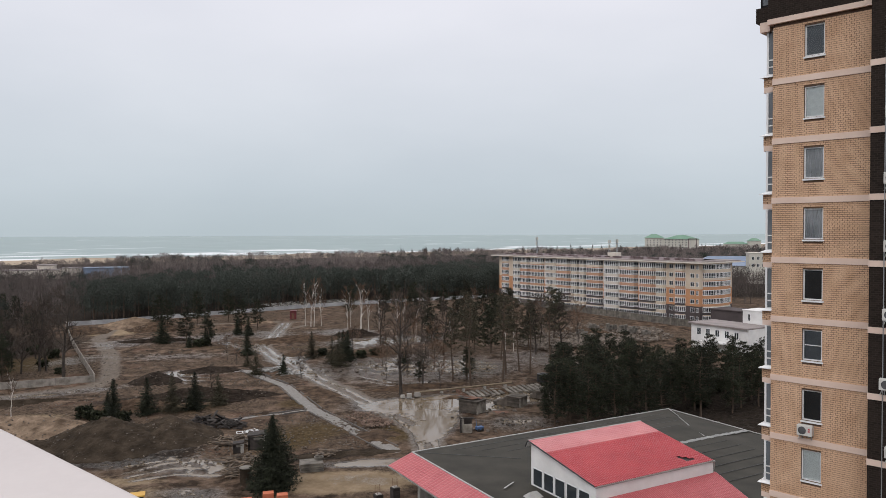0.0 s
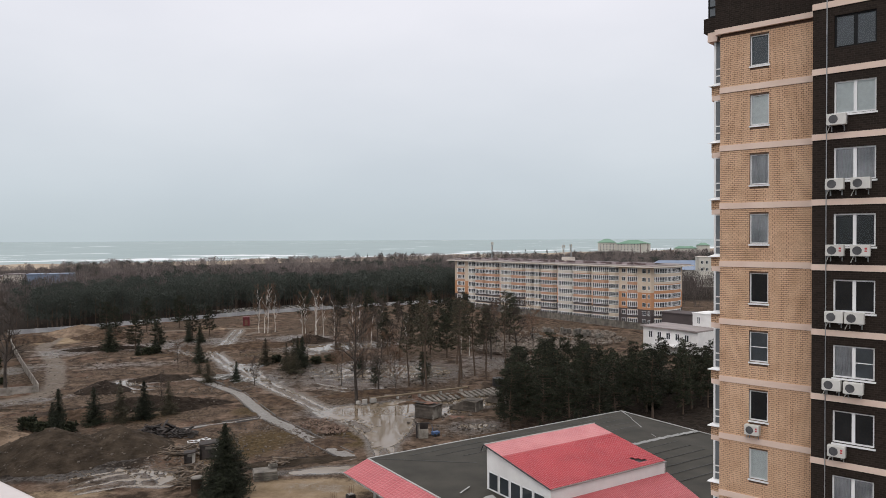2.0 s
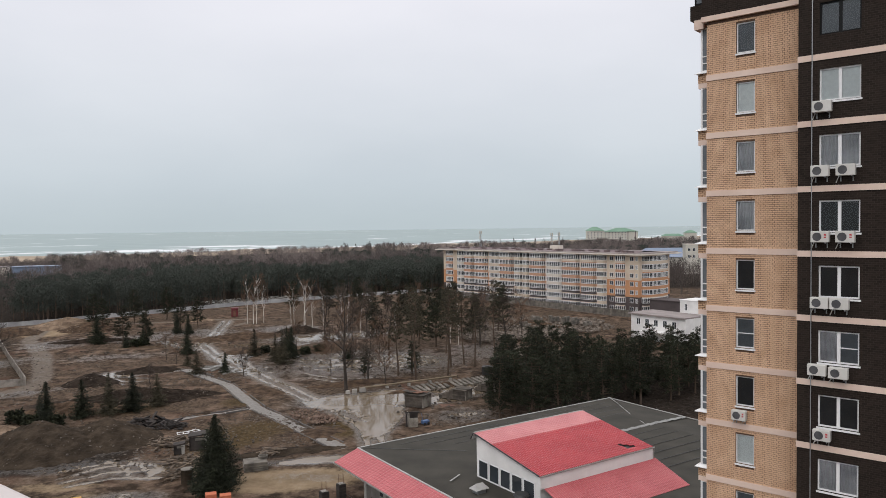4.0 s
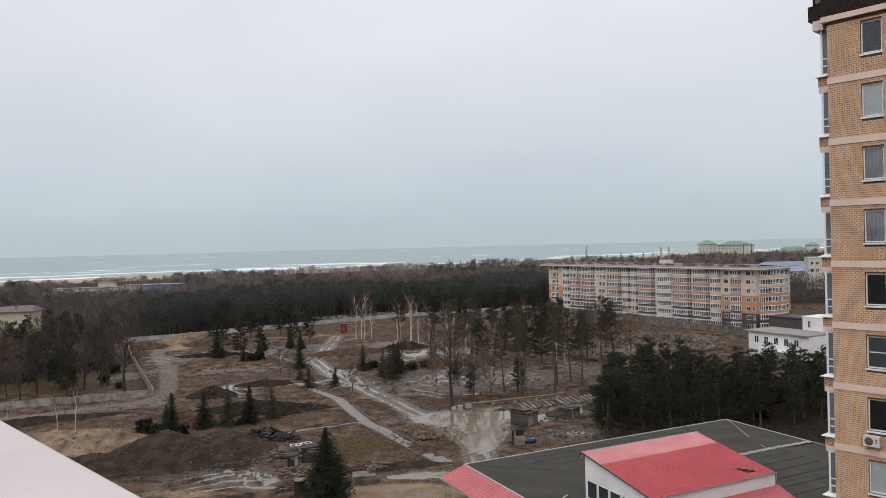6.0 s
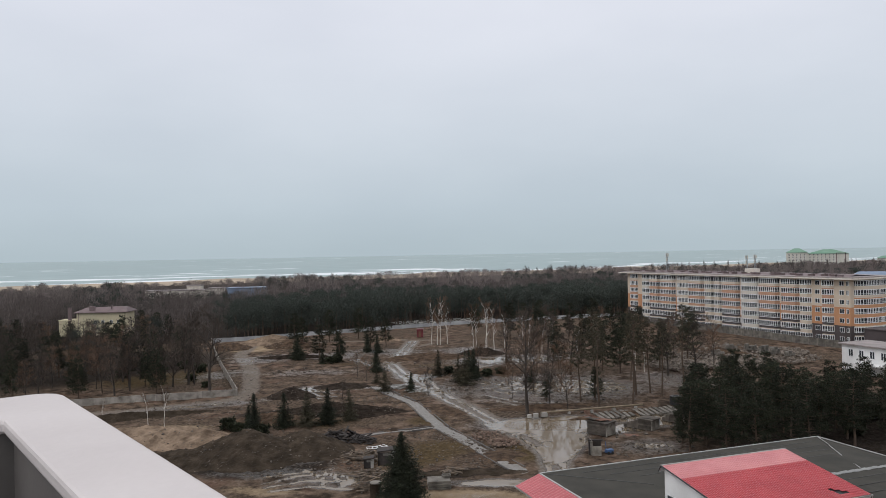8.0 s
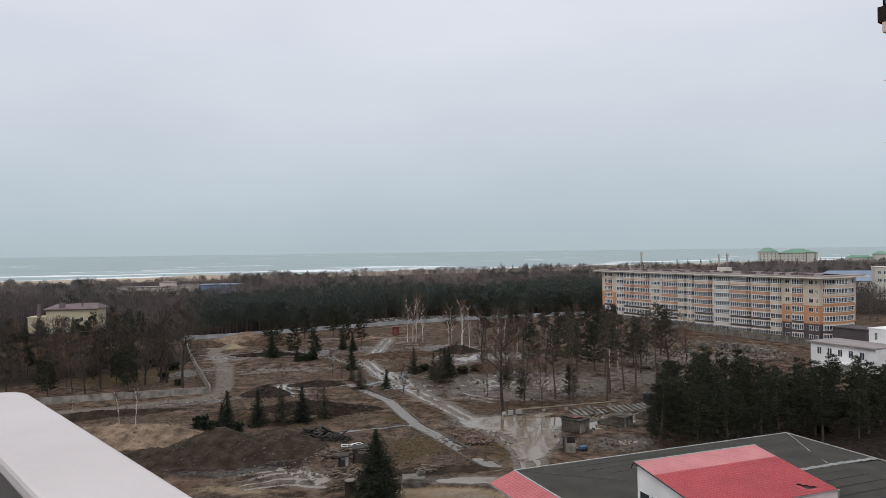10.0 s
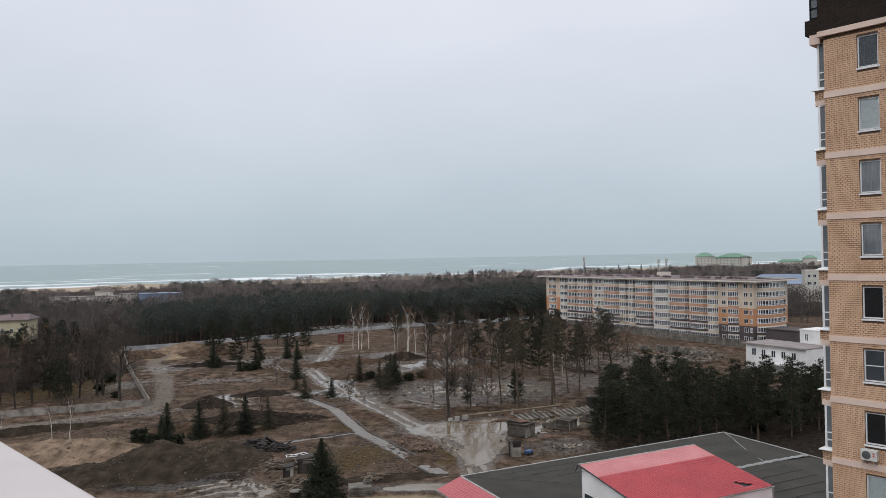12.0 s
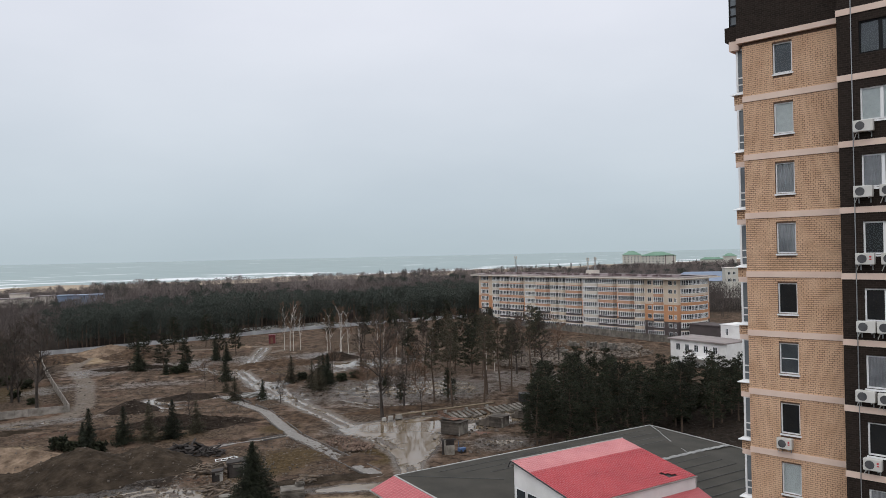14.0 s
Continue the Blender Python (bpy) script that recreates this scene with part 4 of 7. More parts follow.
for x0, x1, zb, zt in ((-1, 38, 15, 20), (37, 59, 22, 28)):
    g.poly([(x0, -1, zb), (x1, -1, zb), (x1 - 8, 7, zt), (x0 + 8, 7, zt)])
    g.poly([(x1, -1, zb), (x1, 15, zb), (x1 - 8, 7, zt)])
    g.poly([(x0, 15, zb), (x0, -1, zb), (x0 + 8, 7, zt)])
    g.poly([(x1, 15, zb), (x0, 15, zb), (x0 + 8, 7, zt), (x1 - 8, 7, zt)])
part("roof", g, M_GREENROOF, h2)
ho.scale = (1.12, 1.12, 0.98)
h2.scale = (0.94, 0.94, 0.72)
# blue-roofed hall and grey block behind the long building
bl = thing("blue_roofed_hall", pose(165, 478, -1.5, 0, 0, -10), "hall with blue sheet roof behind the trees", "hall")
part("wall", Geo().box(0, 55, 0, 16, 0, 9), M_HOTEL, bl)
g = Geo()
g.poly([(-1, -1, 9), (56, -1, 9), (52, 8, 15), (8, 8, 15)])
g.poly([(56, 17, 9), (-1, 17, 9), (8, 8, 15), (52, 8, 15)])
g.poly([(-1, 17, 9), (-1, -1, 9), (8, 8, 15)])
part("roof", g, M_BLUEROOF, bl, "blue sheet metal roof")
gb = thing("pale_block", pose(175, 420, 0, 0, 0, -12), "pale rendered block with two rows of windows", "house")
part("wall", Geo().box(0, 14, 0, 10, 0, 17.4), M_HOTEL, gb)
part("roof", Geo().box(-0.3, 14.3, -0.3, 10.3, 17.4, 17.7), M_PALE, gb)
house_windows(gb, (1.2, 4.0, 6.8), 0, 9.6, 11.4, 1.5)
house_windows(gb, (1.2, 4.0, 6.8), 0, 13.6, 15.4, 1.5)
# masts
for px, py, hgt in ((81, 635, 25.3), (143.5, 634, 22.5), (149.5, 632, 23)):
    mt = thing("radio_mast", pose(px, py, 0), "thin steel lattice radio mast with antennas", "mast", "masts")
    g = Geo()
    for sx, sy in ((-1, -1), (1, -1), (1, 1), (-1, 1)):
        g.tube((sx * 0.9, sy * 0.9, 0), (sx * 0.35, sy * 0.35, hgt), 0.12, 0.1, 4)
    for k in range(int(hgt / 1.5)):
        s = 0.9 - 0.55 * k * 1.5 / hgt
        g.tube((-s, -s, k * 1.5), (s, -s, k * 1.5 + 1.5), 0.06, 0.06, 4).tube((s, s, k * 1.5), (-s, s, k * 1.5 + 1.5), 0.06, 0.06, 4)
    part("lattice", g, M_METAL, mt)
    for q in range(5):
        w = q * 1.256
        part("antenna", Geo().box(0.9 * math.cos(w) - 0.25, 0.9 * math.cos(w) + 0.25, 0.9 * math.sin(w) - 0.25, 0.9 * math.sin(w) + 0.25, hgt - 3 - q % 2 * 4, hgt - 0.3 - q % 2 * 4), M_PALE, mt)

# yellow house among the trees
yh = thing("yellow_house", pose(-189, 258, 0, 0, 0, 14), "pale yellow two-storey house with brown sheet roof", "house")
part("wall", Geo().box(0, 24, 0, 12, 0, 11.2), M_YELLOW, yh)
g = Geo()
g.poly([(-1, -1, 11.2), (25, -1, 11.2), (23, 5, 13.6), (3, 5, 13.2)])
g.poly([(25, 13, 11.2), (-1, 13, 11.2), (3, 5, 13.2), (23, 5, 13.6)])
g.poly([(-1, 13, 11.2), (-1, -1, 11.2), (3, 5, 13.2)])
g.poly([(25, -1, 11.2), (25, 13, 11.2), (23, 5, 13.6)])
g.box(-1, 25, -1, 13, 10.95, 11.19)
part("roof", g, M_ROOFBROWN, yh, "brown sheet metal roof")
part("chimney", Geo().box(6, 8.5, 0.5, 2, 10.5, 14), M_ROOFBROWN, yh)
part("chimney", Geo().box(-4.5, -3, 1, 2.2, 6, 13.5), M_ROOFBROWN, yh)
part("chimney", Geo().box(16, 16.6, 2, 2.6, 12, 14.2), M_ROOFBROWN, yh)
part("side_wing", Geo().box(-9, 0, 1, 9, 0, 7.4).box(-9.3, 0, 0.7, 9.3, 7.4, 7.7), M_YELLOW, yh)
part("drainpipe", Geo().box(0.9, 1.05, -0.12, 0, 0, 11), M_ROOFBROWN, yh)
part("drainpipe", Geo().box(23.4, 23.55, -0.12, 0, 0, 11), M_ROOFBROWN, yh)
house_windows(yh, (8.5, 12, 16, 19.5), 0, 5.6, 7.4, 1.5)
yh.scale = (0.78, 0.8, 0.83)
# low blue and white sheds towards the beach
SHEDS = ((-240, 490, 27, 11, 6.6, M_BLUEROOF, "low shed with blue sheet walls"), (-253, 488, 10, 8, 6.8, M_PALE, "white rendered low building"), (-296, 478, 42, 10, 5.6, M_PALE, "long low pale building with flat roof"), (-273, 494, 10, 8, 8.4, M_PALE, "white rendered cube building"))
for x, y, w, d, h, m, lab in SHEDS:
    sh = thing("low_shed", pose(x, y, 0, 0, 0, 14), lab, "shed", "low sheds towards the beach")
    part("wall", Geo().box(0, w, 0, d, 0, h), m, sh)
    part("roof", Geo().box(-0.5, w + 0.5, -0.5, d + 0.5, h, h + 0.5), M_ROOFGREY if m is M_PALE else M_BLUEROOF, sh)

# ---- low building in front, with bitumen roof and red metal tiles ----
M_BITUMEN = surf("bitumen_felt", (0.030, 0.0275, 0.022), (0.057, 0.052, 0.043), 0.35, 0.8, 0.35, fine=30, big=0.12, spec=0.25)
M_SEAM = surf("bitumen_seam", (0.020, 0.020, 0.019), (0.04, 0.04, 0.037), 1.0, 0.6, 0.2)
M_ALU = surf("pale_flashing", (0.30, 0.295, 0.28), (0.44, 0.435, 0.42), 0.8, 0.4, 0.1, metal=0.3)
M_STRIP = surf("grey_sealing_strip", (0.17, 0.17, 0.165), (0.28, 0.28, 0.27), 1.2, 0.6, 0.2)
M_REDTILE = surf("red_metal_tile", (0.36, 0.035, 0.045), (0.44, 0.055, 0.065), 0.5, 0.35, 0.0, big=0.05, rough_var=0.08)
M_PINKTILE = surf("pink_metal_tile", (0.52, 0.19, 0.20), (0.60, 0.25, 0.255), 0.5, 0.4, 0.0, big=0.05)
M_ROSETILE = surf("dull_red_metal_tile", (0.40, 0.085, 0.095), (0.47, 0.12, 0.13), 0.5, 0.4, 0.0, big=0.05)
M_BRICKRED = surf("orange_red_brick", (0.42, 0.11, 0.055), (0.52, 0.16, 0.08), 2.0, 0.8, 0.2)
LOW = pose(-3.7, 84.7, 0, 0, 0, 29.4)
low = thing("low_building", LOW, "low building with dark bitumen roof and red metal tiled skirts", "building")
RZ = 5.3


def tiles(name, o, ex, ey, w, h, mat, parent, label="", pitch=0.24, row=0.38, clip=None):
    """A sheet of pressed metal tiles: waves along ex, a step at every row along ey."""
    o, ex, ey = Vector(o), Vector(ex).normalized(), Vector(ey).normalized()
    nz = ex.cross(ey)
    if nz.z < 0:
        nz = -nz
    sheet = Geo()
    sheet.poly([o - nz * 0.05, o + ex * w - nz * 0.05, o + ex * w + ey * h - nz * 0.05, o + ey * h - nz * 0.05] if not clip else [o, o + ex * 0.3, o + ex * 0.3 + ey * h, o + ey * h])
    roof = part(name, sheet, mat, parent, label)
    nr, nc = max(1, round(h / row)), max(2, round(w / pitch)) * 3
    lift = (0.0, 0.058, 0.046)
    for r in range(nr):
        g = Geo()
        y0, y1 = h * r / nr, h * (r + 1) / nr
        for c in range(nc + 1):
            for y, dz in ((y0, 0.004), (y1, 0.030), (y1, -0.006)):
                g.v.append(tuple(o + ex * (w * c / nc) + ey * y + nz * (lift[c % 3] + dz)))
        for c in range(nc):
            if clip and not clip(w * (c + 0.5) / nc, (y0 + y1) / 2):
                continue
            k = 3 * c
            g.f.extend([(k, k + 3, k + 4, k + 1), (k + 1, k + 4, k + 5, k + 2)])
            g.m.extend((0, 0))
        part("roof_sheet", g, mat, roof)
    return roof


part("wall", Geo().box(0.6, 40.6, -44, -0.6, 0, RZ - 0.25), M_CONC, low, "grey concrete wall")
# bitumen roof in gentle folds
g = Geo()
g.poly([(0, 0, RZ), (41.2, 0, RZ), (35, -9, RZ + 0.28), (9, -9, RZ + 0.25)])
g.poly([(0, 0, RZ), (9, -9, RZ + 0.25), (9, -30, RZ + 0.2), (0, -44, RZ)])
g.poly([(9, -9, RZ + 0.25), (35, -9, RZ + 0.28), (35, -30, RZ + 0.1), (9, -30, RZ + 0.2)])
g.poly([(41.2, 0, RZ), (41.2, -44, RZ), (35, -30, RZ + 0.1), (35, -9, RZ + 0.28)])
g.poly([(0, -44, RZ), (9, -30, RZ + 0.2), (35, -30, RZ + 0.1), (41.2, -44, RZ)])
part("roof", g, M_BITUMEN, low, "dark grey bitumen felt roof")
part("roof_slab", Geo().box(0.0, 41.2, -44, 0, RZ - 0.3, RZ - 0.03), M_CONC, low)
# felt seams, laid strip on strip
for k in range(1, 5):
    y = -1.9 * k
    part("felt_seam", Geo().obox((20.5 + k * 0.9, y, RZ + 0.03 + 0.028 * abs(y)), (37 - 3.2 * k, 0.10, 0.02)), M_SEAM, low)
for k in range(8):
    y = -11.5 - 2.0 * k
    part("felt_seam", Geo().obox((28, y, RZ + 0.235), (13.5, 0.08, 0.03)), M_SEAM, low)
part("felt_seam", Geo().tube((0.6, -0.6, RZ + 0.03), (9, -9, RZ + 0.26), 0.06, 0.06, 6), M_SEAM, low)
# pale edge flashing, ridge strip and valley strip
part("edge_flashing", Geo().box(-0.05, 41.3, -0.14, 0.08, RZ - 0.12, RZ + 0.06), M_ALU, low, "pale metal edge flashing")
part("edge_flashing", Geo().box(41.12, 41.3, -44, -0.14, RZ - 0.12, RZ + 0.06), M_ALU, low)
part("edge_flashing", Geo().box(-0.12, 0.10, -44, -0.14, RZ - 0.05, RZ + 0.07), M_ALU, low)
for run in (((40.8, -0.5), (38.6, -4.4), (36.0, -8.6), (33.8, -13.0)), ((40.9, -13.8), (40.6, -18), (39.6, -22))):
    g = Geo()
    for a, b in zip(run, run[1:]):
        g.tube((*a, RZ + 0.14), (*b, RZ + 0.24), 0.06, 0.06, 5)
    part("hip_strip", g, M_ALU, low, "loose pale strip over the hip")
valley = part("valley_strip", Geo().box(24.2, 35.0, -13.8, -13.4, RZ + 0.215, RZ + 0.235), M_STRIP, low, "pale sealing strip along the valley")
for k in range(30):
    x = 24.5 + 16.2 * k / 29
    part("strip_sheet", Geo().obox((x, -13.6 + 0.02 * math.sin(k * 1.7), RZ + 0.262 - 0.12 * max(0, x - 35) / 6), (0.55, 0.66 + 0.16 * math.sin(k * 2.3), 0.03), 5 * math.sin(k * 3.1)), M_STRIP, valley)
# skirts of metal tile
tiles("skirt", (0, -0.0, RZ), (0, -1, 0), (-3.0, 0, -1.05), 44, 3.25, M_ROSETILE, low, "dull red metal tiled skirt", pitch=0.55, row=0.42)
part("gutter", Geo().box(-3.15, -3.0, -44, 0.1, RZ - 1.2, RZ - 1.08), M_ALU, low)
part("soffit", Geo().box(-3.0, 0.6, -44, -0.2, RZ - 1.3, RZ - 1.22), M_CONC, low)
for k in range(7):
    y = -3.2 - 4.4 * k
    part("pillar", Geo().box(-0.8, -0.2, y - 0.3, y + 0.3, 0, RZ - 1.3), M_CONC, low)
    # dark panel on the wall, coloured as the shade inside an opening
    part("opening", Geo().box(0.5, 0.62, y - 3.4, y - 1.0, 0.9, 3.4), M_ROOM, low)
g = Geo()
for k in range(14):
    g.tube((-2.6, -1.0 - 0.9 * k, 0), (-2.6, -1.0 - 0.9 * k, 1.1), 0.025, 0.025, 5)
for z in (0.5, 1.1):
    g.tube((-2.6, -1.0, z), (-2.6, -12.7, z), 0.025, 0.025, 5)
part("railing", g, M_BLACK, low, "thin black railing")
tiles("front_skirt", (13.0, -28.8, RZ + 0.05), (1, 0, 0), (0, -3.0, -1.9), 28, 4.4, M_REDTILE, low, "deep red metal tiled skirt")

# roof pavilion
RID, EAV, YR, YE, X0, X1 = 9.9, 8.26, -16.0, -26.0, 4.9, 20.1
part("pavilion_wall", Geo().prism([(X0 + 0.4, YE + 0.35), (X1 - 0.4, YE + 0.35), (X1 - 0.4, YR), (X0 + 0.4, YR)], RZ + 0.05, EAV - 0.2), M_PLASTER, low, "white rendered pavilion wall")
for x in (X0 + 0.4, X1 - 0.4):
    g = Geo()
    s = -0.012 if x < 10 else 0.012
    g.poly([(x + s, YE + 0.35, 7.35), (x + s, YR, 7.35), (x + s, YR, RID - 0.12), (x + s, YE + 0.35, EAV - 0.06)])
    part("gable", g, M_PLASTER, low, "white gable wall")
part("eave_fascia", Geo().box(X0 + 0.1, X1 - 0.1, YE - 0.02, YE + 0.34, 7.05, EAV - 0.03), M_PLASTER, low, "white eave fascia")
slope = Vector((0, YE - YR, EAV - RID))
L = slope.length
tiles("pavilion_roof_top", (X0, YR, RID), (1, 0, 0), slope, X1 - X0, 2.9, M_PINKTILE, low, "lighter pink metal tiles")
o2 = Vector((X0, YR, RID)) + slope.normalized() * 2.9
hole2 = lambda x, y: not (5.3 < y < 6.5 and 11.9 + (y - 5.3) * 0.35 < x < 12.3 + (y - 5.3) * 1.2)
tiles("pavilion_roof", o2, (1, 0, 0), slope, X1 - X0, L - 2.9, M_REDTILE, low, "red metal tiled roof with a torn hole", clip=hole2)
g = Geo()
u = Vector((0, slope.z, -slope.y)).normalized()
for a, b in (((X0 + 0.02, YR, RID), (X1 - 0.02, YE, EAV)),):
    g.poly([(X0 + 0.02, YR, RID - 0.07), (X1 - 0.02, YR, RID - 0.07), (X1 - 0.02, YE, EAV - 0.07), (X0 + 0.02, YE, EAV - 0.07)])
part("roof_deck", g, M_BLACK, low)
g = Geo()
g.poly([(X0, YR, RID + 0.02), (X1, YR, RID + 0.02), (X1, YR + 0.45, RID - 0.7), (X0, YR + 0.45, RID - 0.7)])
part("back_slope", g, M_PLASTER, low)
g = Geo()
g.tube((X0 - 0.02, YR, RID + 0.03), (X0 - 0.02, YE, EAV + 0.03), 0.07, 0.07, 5)
g.tube((X0 - 0.02, YR, RID + 0.03), (X0 - 0.02, YR + 0.45, RID - 0.7), 0.05, 0.05, 5)
part("verge_strip", g, M_BLACK, low)
part("ridge_cap", Geo().tube((X0 - 0.05, YR, RID + 0.05), (X1 + 0.05, YR, RID + 0.03), 0.075, 0.075, 8), M_ALU, low, "pale metal ridge cap")
part("gutter", Geo().box(X0, X1 + 0.1, YE - 0.12, YE + 0.0, EAV - 0.10, EAV + 0.0), M_ALU, low)
part("downpipe", Geo().tube((X1 + 0.05, YE - 0.05, EAV - 0.1), (X1 + 0.05, YE + 0.1, RZ + 1.2), 0.05, 0.05, 6), M_ALU, low)
# windows in the gable
for k in range(5):
    ya = YR - 0.35 - 1.75 * k
    gx0 = X0 + 0.37
    g = Geo().box(gx0 - 0.04, gx0, ya - 1.6, ya - 1.5, 5.6, 7.3).box(gx0 - 0.04, gx0, ya - 0.1, ya, 5.6, 7.3).box(gx0 - 0.04, gx0, ya - 1.6, ya, 5.5, 5.62).box(gx0 - 0.04, gx0, ya - 1.6, ya, 7.22, 7.34)
    w = part("window", g, M_WHITE, low)
    part("pane", Geo().box(gx0 - 0.02, gx0 - 0.01, ya - 1.5, ya - 0.1, 5.6, 7.25), M_DARKGLASS, w)
# lower lean-to roof in front of the pavilion
tiles("lean_to_roof", (X0 + 0.6, YE + 0.1, 7.02), (1, 0, 0), (0, -4.6, -1.7), X1 - X0 - 0.2, 4.9, M_ROSETILE, low, "dull red lean-to of metal tiles", clip=lambda x, y: y < 4.6)
part("lean_to_wall", Geo().box(X0 + 0.7, X1 + 0.2, YE - 4.4, YE + 0.3, RZ + 0.05, 5.35), M_PLASTER, low)
# roof clutter by the pavilion
hood = thing("roof_vent", LOW @ pose(2.9, -19.6, RZ + 0.12), "grey metal roof ventilator hood on the bitumen roof", "vent")
part("base", Geo().box(-0.5, 0.5, -0.4, 0.4, -0.1, 0.35), M_METAL, hood)
g = Geo()
g.poly([(-0.8, -0.6, 0.35), (0.8, -0.6, 0.35), (0.4, 0, 0.85), (-0.4, 0, 0.85)])
g.poly([(0.8, 0.6, 0.35), (-0.8, 0.6, 0.35), (-0.4, 0, 0.85), (0.4, 0, 0.85)])
g.poly([(0.8, -0.6, 0.35), (0.8, 0.6, 0.35), (0.4, 0, 0.85)])
g.poly([(-0.8, 0.6, 0.35), (-0.8, -0.6, 0.35), (-0.4, 0, 0.85)])
part("hood", g, M_ALU, hood)
fl = thing("roof_flue", LOW @ pose(4.2, -24.3, RZ), "black capped flue on the bitumen roof", "flue")
part("pipe", Geo().tube((0, 0, 0), (0, 0, 0.8), 0.35, 0.35, 12), M_BLACK, fl)
part("cap", Geo().tube((0, 0, 0.9), (0, 0, 1.1), 0.75, 0.65, 14, cap=True), M_BLACK, fl)
tagged(part("fallen_flashing", Geo().obox((0, 0, 0), (2.1, 0.16, 0.03), 29), M_ALU), "loose pale strip lying on the bitumen roof", "strip").matrix_world = LOW @ pose(3.0, -15.4, RZ + 0.28)

# ---- trees ----
M_BARK = surf("grey_brown_bark", (0.026, 0.020, 0.016), (0.060, 0.047, 0.039), 1.2, 0.9, 0.4)
M_TWIG = leafy("brown_twigs", (0.040, 0.031, 0.026), (0.098, 0.074, 0.060))
M_REDTWIG = leafy("reddish_twigs", (0.085, 0.052, 0.036), (0.16, 0.10, 0.066))
M_BIRCH = surf("birch_bark", (0.50, 0.45, 0.41), (0.74, 0.69, 0.64), 1.5, 0.8, 0.2, c3=(0.58, 0.54, 0.50))
M_PINEBARK = surf("pine_bark", (0.060, 0.042, 0.032), (0.11, 0.075, 0.052), 1.2, 0.9, 0.4)
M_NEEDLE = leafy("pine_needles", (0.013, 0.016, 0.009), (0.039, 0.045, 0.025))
M_DULLNEEDLE = leafy("brownish_pine_needles", (0.030, 0.027, 0.017), (0.075, 0.066, 0.042))
M_SPRUCE = leafy("spruce_needles", (0.013, 0.016, 0.010), (0.042, 0.048, 0.028))
M_SHRUB = leafy("evergreen_shrub", (0.015, 0.018, 0.010), (0.038, 0.042, 0.022))


def tuft(g, c, r, n, rr, flat=0.7, w=0.16, up=0.3):
    """A clump of needles or leaves: blades out of one centre, joined at their roots."""
    i0 = len(g.v)
    g.v.append((c.x, c.y, c.z))
    for _ in range(n):
        d = Vector((rr.gauss(0, 1), rr.gauss(0, 1), rr.gauss(0, 1) * flat + up))
        if d.length < 1e-3:
            continue
        d = d.normalized() * r * rr.uniform(0.6, 1.1)
        s = d.cross(Vector((rr.gauss(0, 1), rr.gauss(0, 1), rr.gauss(0, 1)))).normalized() * r * w
        i = len(g.v)
        e = c + d
        g.v.extend([tuple(c + d * 0.55 + s), tuple(e), tuple(c + d * 0.55 - s)])
        g.f.append((i0, i, i + 1, i + 2))
        g.m.append(0)


def make_pine(seed, h, low=0.2, full=1.0):
    rr = random.Random(seed)
    t, c = Geo(), Geo()
    lean = Vector((rr.uniform(-0.04, 0.04), rr.uniform(-0.04, 0.04), 1))
    pos = lambda z: Vector((lean.x * z + 0.12 * math.sin(z * 0.5 + seed), lean.y * z + 0.12 * math.cos(z * 0.4), z))
    k = 9
    for i in range(k):
        z0, z1 = h * 0.97 * i / k, h * 0.97 * (i + 1) / k
        t.tube(pos(z0), pos(z1), 0.19 * (1 - z0 / h) + 0.03, 0.19 * (1 - z1 / h) + 0.03, 7)
    z = h * rr.uniform(low - 0.04, low + 0.06)
    while z < h * 0.98:
        f = (z / h - 0.25) / 0.75
        reach = h * 0.25 * full * (1 - 0.72 * max(0, f) ** 1.6) * rr.uniform(0.7, 1.15) + 0.25
        for q in range(rr.randint(4, 6) if full == 1.0 else rr.randint(2, 3)):
            w = rr.uniform(0, 6.283)
            L = reach * rr.uniform(0.55, 1.15)
            a = pos(z)
            d = Vector((math.cos(w), math.sin(w), rr.uniform(0.02, 0.45)))
            b = a + d * L
            t.tube(a, b, 0.045, 0.015, 4)
            m = max(2, int(L / 0.42))
            for s in range(m):
                p = a + (b - a) * (0.35 + 0.65 * (s + 0.5) / m) + Vector((rr.gauss(0, 0.16), rr.gauss(0, 0.16), rr.gauss(0.1, 0.12)))
                tuft(c, p, rr.uniform(0.34, 0.56), 16, rr, w=0.085)
                if rr.random() < 0.75:
                    tuft(c, p + Vector((rr.gauss(0, 0.35), rr.gauss(0, 0.35), rr.gauss(0, 0.2))), rr.uniform(0.24, 0.42), 14, rr, w=0.08)
        z += rr.uniform(0.38, 0.62)
    tuft(c, pos(h * 0.98), 0.5, 14, rr)
    return t, c


